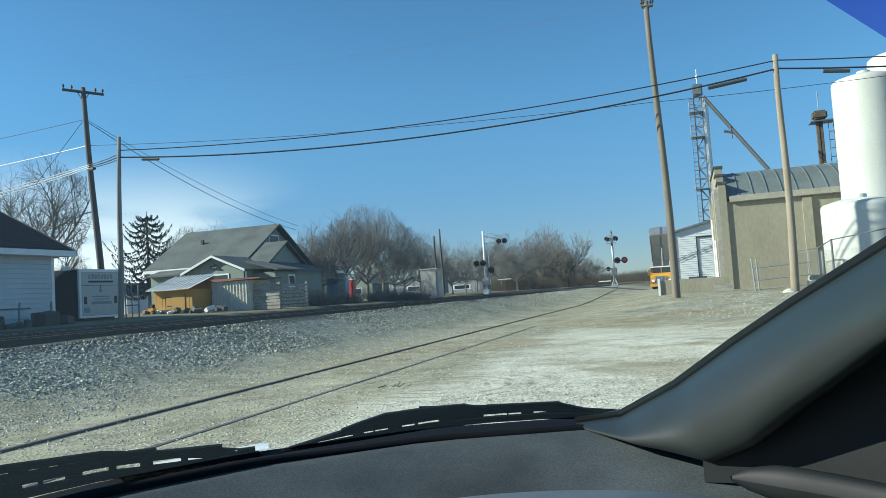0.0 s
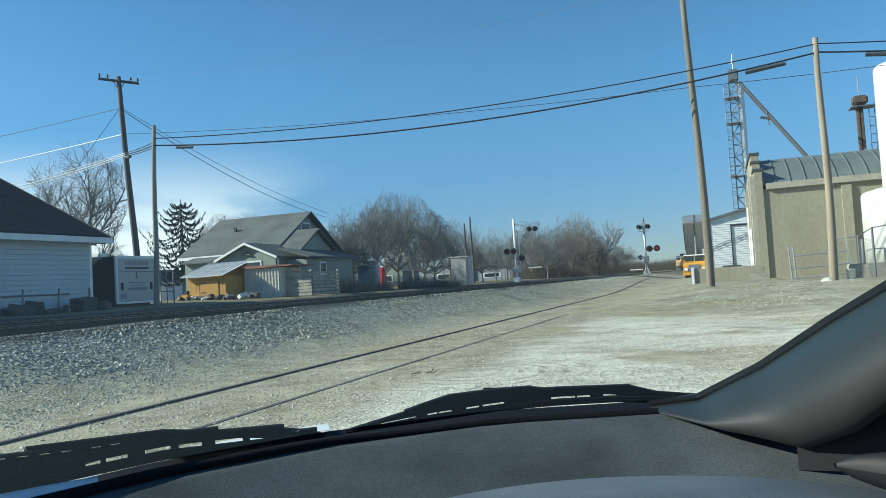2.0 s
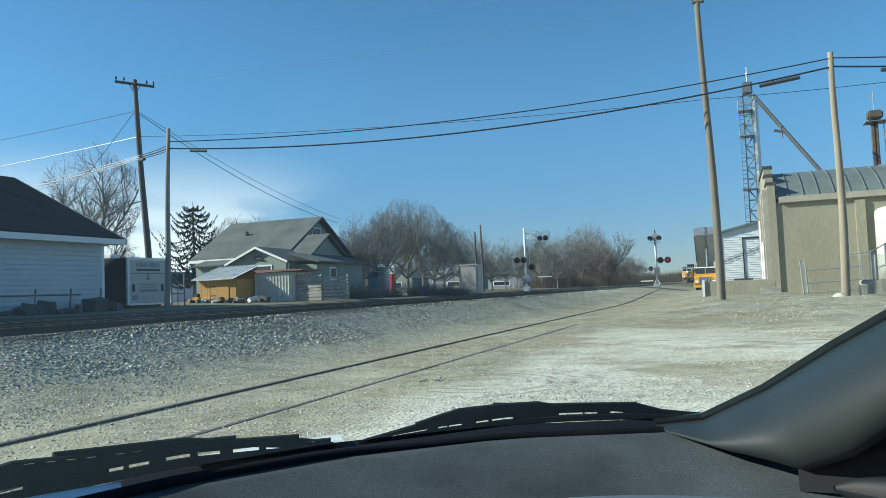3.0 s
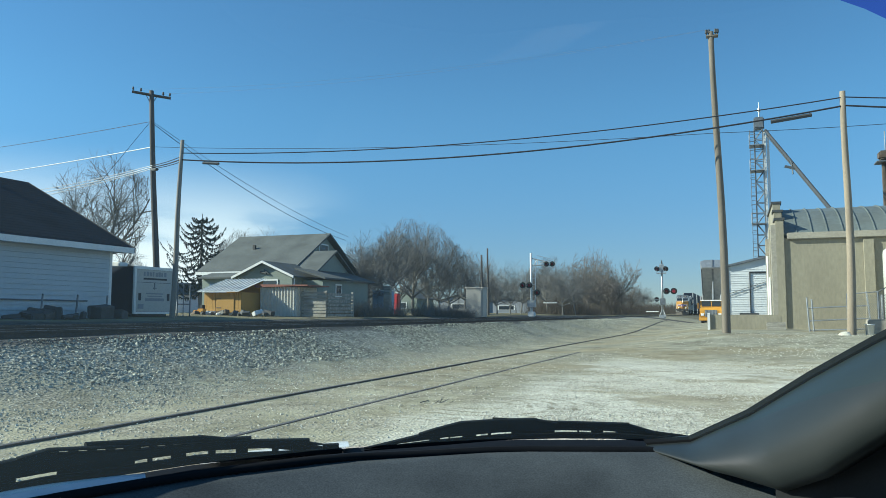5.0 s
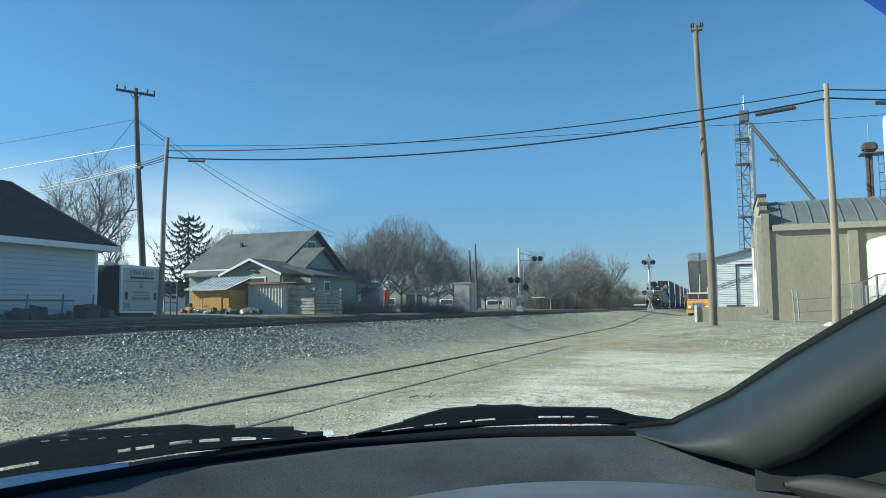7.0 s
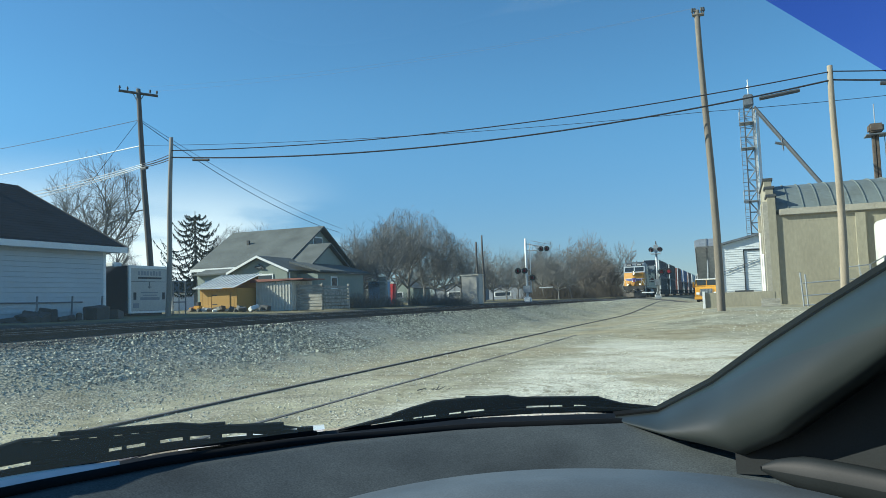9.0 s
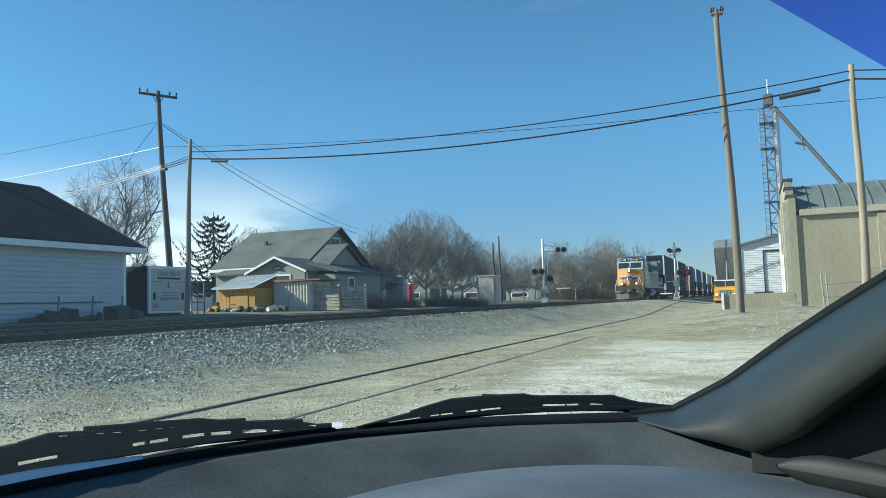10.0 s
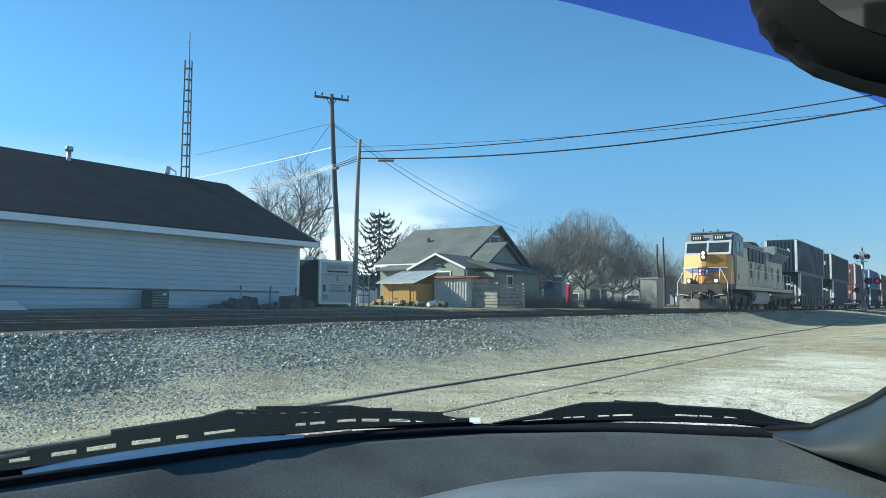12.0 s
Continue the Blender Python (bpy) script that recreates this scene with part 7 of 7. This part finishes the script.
build_wire("thin pale wire at the top of the poles", (-29.6, 31.0, 13.2), (-0.85, 30.9, 12.5), 0.55, 0.003, M["galv"])
for dz, rr in ((0.0, 0.03), (0.13, 0.02), (-0.12, 0.022)):
    build_wire("cable of the bundle to a building", (*BT, 8.45 + dz), (-28.75, 31.2, 8.95 + dz * 0.7), 0.05, rr, M["wire"])
    # same dark cables, given pale metal here to paint their sun glints
    build_wire("cable of the bundle coloured pale as sunlit", (-28.75, 31.2, 8.95 + dz * 0.7), (-47.7, 36.4, 8.9 + dz * 2.2), 0.22, rr, M["galv"])
splice("dark cable splice case by the pole", (*BT, 8.40), (-28.75, 31.2, 8.88), 0.05, 82, 98, 0.085)
build_wire("dark wire to a building", (-29.03, 31.4, 11.5), (-47.7, 36.4, 12.5), 0.05, 0.016, M["wire"])
build_wire("bare overhead cable painted bright as sunlit", (-28.93, 31.4, 10.1), (-47.7, 36.4, 10.7), 0.05, 0.03, M["wire_sunlit"])
build_wire("thin dark service wire to the house", (-29.03, 31.4, 11.5), (-31.5, 58.0, 7.9), 0.5, 0.012, M["wire"])
build_wire("dark service cable to the house", (-29.02, 31.4, 11.4), (-32.3, 59.0, 7.7), 0.7, 0.018, M["wire"])
build_wire("slack dark guy wire of a pole", (-29.04, 31.4, 11.6), (-31.6, 30.6, 8.3), 0.0, 0.012, M["wire"])


def build_antenna_mast():
    a = thing("antenna_mast", "slim triangular lattice antenna mast behind the roof", "mast")
    x, y, z0, zt = -35.3, 26.3, 0.9, 15.9
    w = 0.26
    legs = [(x - w, y - w * 0.6), (x + w, y - w * 0.6), (x, y + w)]
    for lx, ly in legs:
        made("leg", a, M["galv_dark"], [((lx, ly, z0), (x + (lx - x) * 0.75, y + (ly - y) * 0.75, zt - 1.0), 0.05, 0.045, 6)])
    z = 2.0
    while z < zt - 1.0:
        k = 1 - 0.25 * (z - z0) / (zt - z0)
        q = [(x + (lx - x) * k, y + (ly - y) * k, z) for lx, ly in legs]
        bm = bmesh.new()
        for i in range(3):
            tube(bm, q[i], q[(i + 1) % 3], 0.035, 0.035, 4)
        part("rung", bm, M["galv_dark"], a)
        z += 0.62
    made("tip", a, M["galv_dark"], [((x, y, zt - 1.2), (x, y, zt + 0.6), 0.03), ((x - 0.2, y, zt - 0.2), (x + 0.2, y, zt - 0.2), 0.02), ((x - 0.15, y, zt + 0.1), (x + 0.15, y, zt + 0.1), 0.02)])
    return a


build_antenna_mast()
build_trees()
build_conifer()
build_brush()


# ---- small things in the yards ----
def build_siding_debris():
    """Twigs and a scrap of cable snagged beside the sunken rail."""
    d = thing("twig_clump", "small clump of dark twigs and scrap by the rail", "debris", (-3.85, 9.7, ground_z(-3.85, 9.7)))
    rnd = random.Random(4)
    for k in range(9):
        x, y = rnd.uniform(-0.2, 0.2), rnd.uniform(-0.1, 0.1)
        made("twig", d, M["dark_gray"], [((x, y, 0.0), (x + rnd.uniform(-0.2, 0.2), y + rnd.uniform(-0.1, 0.1), rnd.uniform(0.03, 0.14)), 0.009, 0.005, 5)])
    d.scale = (0.55, 0.55, 0.55)
    made("cable_scrap", d, M["dark_gray"], [((-0.45, 0.2, 0.02), (-0.4, -0.05, 0.03), 0.012), ((-0.4, -0.05, 0.03), (-0.46, -0.3, 0.02), 0.012)])


build_siding_debris()


def build_yard_clutter():
    rnd = random.Random(21)
    zy = ground_z(-29, 37)
    y = thing("toy_loader", "small yellow garden machine beside the shed", "machine", (-29.7, 36.7, zy))
    made("body", y, M["truck_yellow"], [(-0.35, 0.35, -0.25, 0.25, 0.2, 0.6)], bevel=0.05)
    made("seat", y, M["black"], [(-0.1, 0.25, -0.2, 0.2, 0.6, 0.95)], bevel=0.04)
    made("bucket", y, M["truck_yellow"], [(-0.85, -0.45, -0.3, 0.3, 0.05, 0.45)], bevel=0.05)
    y.scale = (0.62, 0.62, 0.62)
    for dx in (-0.25, 0.25):
        made("wheel", y, M["tyre"], [((dx, -0.3, 0.18), (dx, 0.3, 0.18), 0.18, 0.18, 14)])
    h = thing("junk_pile", "low pile of pale rubbish and scrap before the shed", "junk", (-28.6, 36.8, zy))
    for k in range(22):
        s = rnd.uniform(0.1, 0.32)
        bm = bmesh.new()
        box(bm, -s, s, -s * 0.6, s * 0.6, 0, s * 0.9)
        o = part("junk_piece", bm, rnd.choice([M["white_paint"], M["dark_gray"], M["board_gray"], M["rust"]]), h, bevel=0.02)
        o.matrix_basis = pose(rnd.uniform(-1.6, 3.4), rnd.uniform(-0.5, 0.6), 0, rnd.uniform(-25, 25), rnd.uniform(-25, 25), rnd.uniform(0, 180))
    for nm, lab, cat, x, yy, m, w, hh in (("portable_toilet", "red portable toilet cabin with a white roof edge", "toilet", -28.7, 61.6, M["red_box"], 0.45, 1.9), ("blue_bin", "blue-gray plastic bin with a lid", "bin", -27.8, 57.5, M["tarp_blue"], 0.8, 2.0), ("pallet_board", "pale weathered board leaning upright", "board", -26.7, 56.0, M["board_gray"], 0.3, 2.3)):
        t = thing(nm, lab, cat, (x, yy, ground_z(x, yy)))
        made("body", t, m, [(-w, w, -w * 0.6, w * 0.6, 0, hh)], bevel=0.04)
        made("top", t, M["white_paint"] if m != M["board_gray"] else m, [(-w - 0.04, w + 0.04, -w * 0.6 - 0.04, w * 0.6 + 0.04, hh, hh + 0.1)])
        made("front", t, m, [(-w * 0.8, w * 0.8, -w * 0.6 - 0.03, -w * 0.6, 0.2, hh - 0.2)])
    for az, dist, w, hh, wallm, roofm, lab in ((-41.3, 92, 3.0, 3.4, "white_paint", "shingle_gray", "small white house far behind the yard"), (-31.0, 85, 3.5, 6.2, "brick_red", "red_roof", "red-brown house behind the trees"), (-20.0, 130, 8.0, 3.2, "sign_gray", "shingle_gray", "far gray building behind the trees"), (-16.5, 150, 9.0, 3.0, "sign_gray", "shingle_gray", "far gray building behind the trees"), (-52.0, 95, 5.0, 5.0, "white_paint", "shingle_gray", "white house behind the long building"), (-24.5, 105, 5.0, 3.0, "house_green", "shingle_gray", "gray-green low house behind the trees")):
        x, yy = dist * math.sin(radians(az)), dist * math.cos(radians(az))
        z = ground_z(x, yy)
        t = thing("far_house", lab, "house")
        bm = bmesh.new()
        prism(bm, [(x - w / 2, z - 0.2), (x + w / 2, z - 0.2), (x + w / 2, z + hh * 0.65), (x, z + hh), (x - w / 2, z + hh * 0.65)], "y", yy, yy + 6)
        part("wall", bm, M[wallm], t)
        bm = bmesh.new()
        gable_roof(bm, x - w / 2, x + w / 2, yy, yy + 6, z + hh * 0.65, z + hh, "y", 0.25, 0.12)
        part("roof", bm, M[roofm], t)
        win = made("window", t, M["white_paint"], [(x - w * 0.2, x + w * 0.2, yy - 0.05, yy - 0.002, z + hh * 0.2, z + hh * 0.5)])
        made("pane", win, M["glass_dark"], [(x - w * 0.17, x + w * 0.17, yy - 0.06, yy - 0.05, z + hh * 0.23, z + hh * 0.47)])


build_yard_clutter()
def shoulder(low, high):
    """Places on the ballast shoulder, crowded near the crest."""
    return lambda r: (low + (high - low) * r.random() ** 1.3 + r.gauss(0, 0.15), 3 + 62 * r.random() ** 1.9)


scatter_stones("ballast", "coarse gray ballast stones on the track shoulder", shoulder(-10.25, -8.6), 46000, (0.018, 0.046), M["stone_shaded"], 1)
scatter_stones("fine_ballast", "fine gray crushed stone at the foot of the shoulder", shoulder(-9.5, -7.1), 44000, (0.008, 0.021), M["stone"], 4)
scatter_stones("loose_gravel", "scattered pale stones on the dirt", lambda r: (r.uniform(-8.2, -2.3), 3.2 + 20 * r.random() ** 1.5), 10000, (0.006, 0.022), M["stone_pale"], 2)
scatter_stones("lot_gravel", "pale crushed limestone on the lot", lambda r: (r.uniform(-2.9, 5.0), 4.2 + 17 * r.random() ** 1.3), 52000, (0.006, 0.017), M["stone_pale"], 3)
scatter_stones("far_gravel", "patches of pale stone on the dirt beyond the lot", lambda r: (r.gauss(2.0, 2.2), 18 + 14 * r.random() ** 1.2), 4000, (0.010, 0.030), M["stone_pale"], 6)
build_car()

loco = build_loco()
LOCO_WHEELS = [build_wheelset(loco, y) for y in (3.0, 4.95, 6.9, 15.2, 17.15, 19.1)]
CARS = []
for i, (lo, up, ll, ul, label) in enumerate((
        ("cont_slate", "cont_navy", 13.5, 16.1, "well car with a navy container stacked on a gray one"),
        ("cont_slate", "cont_black", 13.5, 16.1, "well car with two dark gray containers"),
        ("cont_red", "cont_red", 13.5, 12.2, "well car with two rust-red containers"),
        ("cont_slate", "cont_blue", 13.5, 16.1, "well car with a blue container on a gray one"),
        ("cont_red", "cont_red", 13.5, 16.1, "well car with red containers"),
        ("cont_navy", "cont_white", 13.5, 16.1, "well car with a white container on a navy one"),
        ("cont_slate", "cont_navy", 13.5, 12.2, "well car with dark containers"),
        ("cont_red", "cont_navy", 13.5, 16.1, "well car with a navy container on a red one"))):
    CARS.append((build_well_car(label, 319 + 23.2 + 21.8 * i, M[lo], M[up], ll, ul), 23.2 + 21.8 * i))


def train_y(t):
    back = 12.0 - t
    return 46.4 + 19.1 * back + 0.30 * back * back


def motions():
    times = [0.5 * k for k in range(25)]
    walk(loco, [(t, pose(TRACK_X, train_y(t), RAIL_Z)) for t in times])
    for car_, back in CARS:
        walk(car_, [(t, pose(TRACK_X, train_y(t) + back, RAIL_Z)) for t in times])
    # wheels turn as they roll: small steps keep each turn under a right angle
    steps = [k / 30 for k in range(361)]
    for w in LOCO_WHEELS:
        y = w.location.y
        walk(w, [(t, pose(0, y, 0.53, math.degrees((train_y(0) - train_y(t)) / 0.53) % 360.0)) for t in steps])


motions()
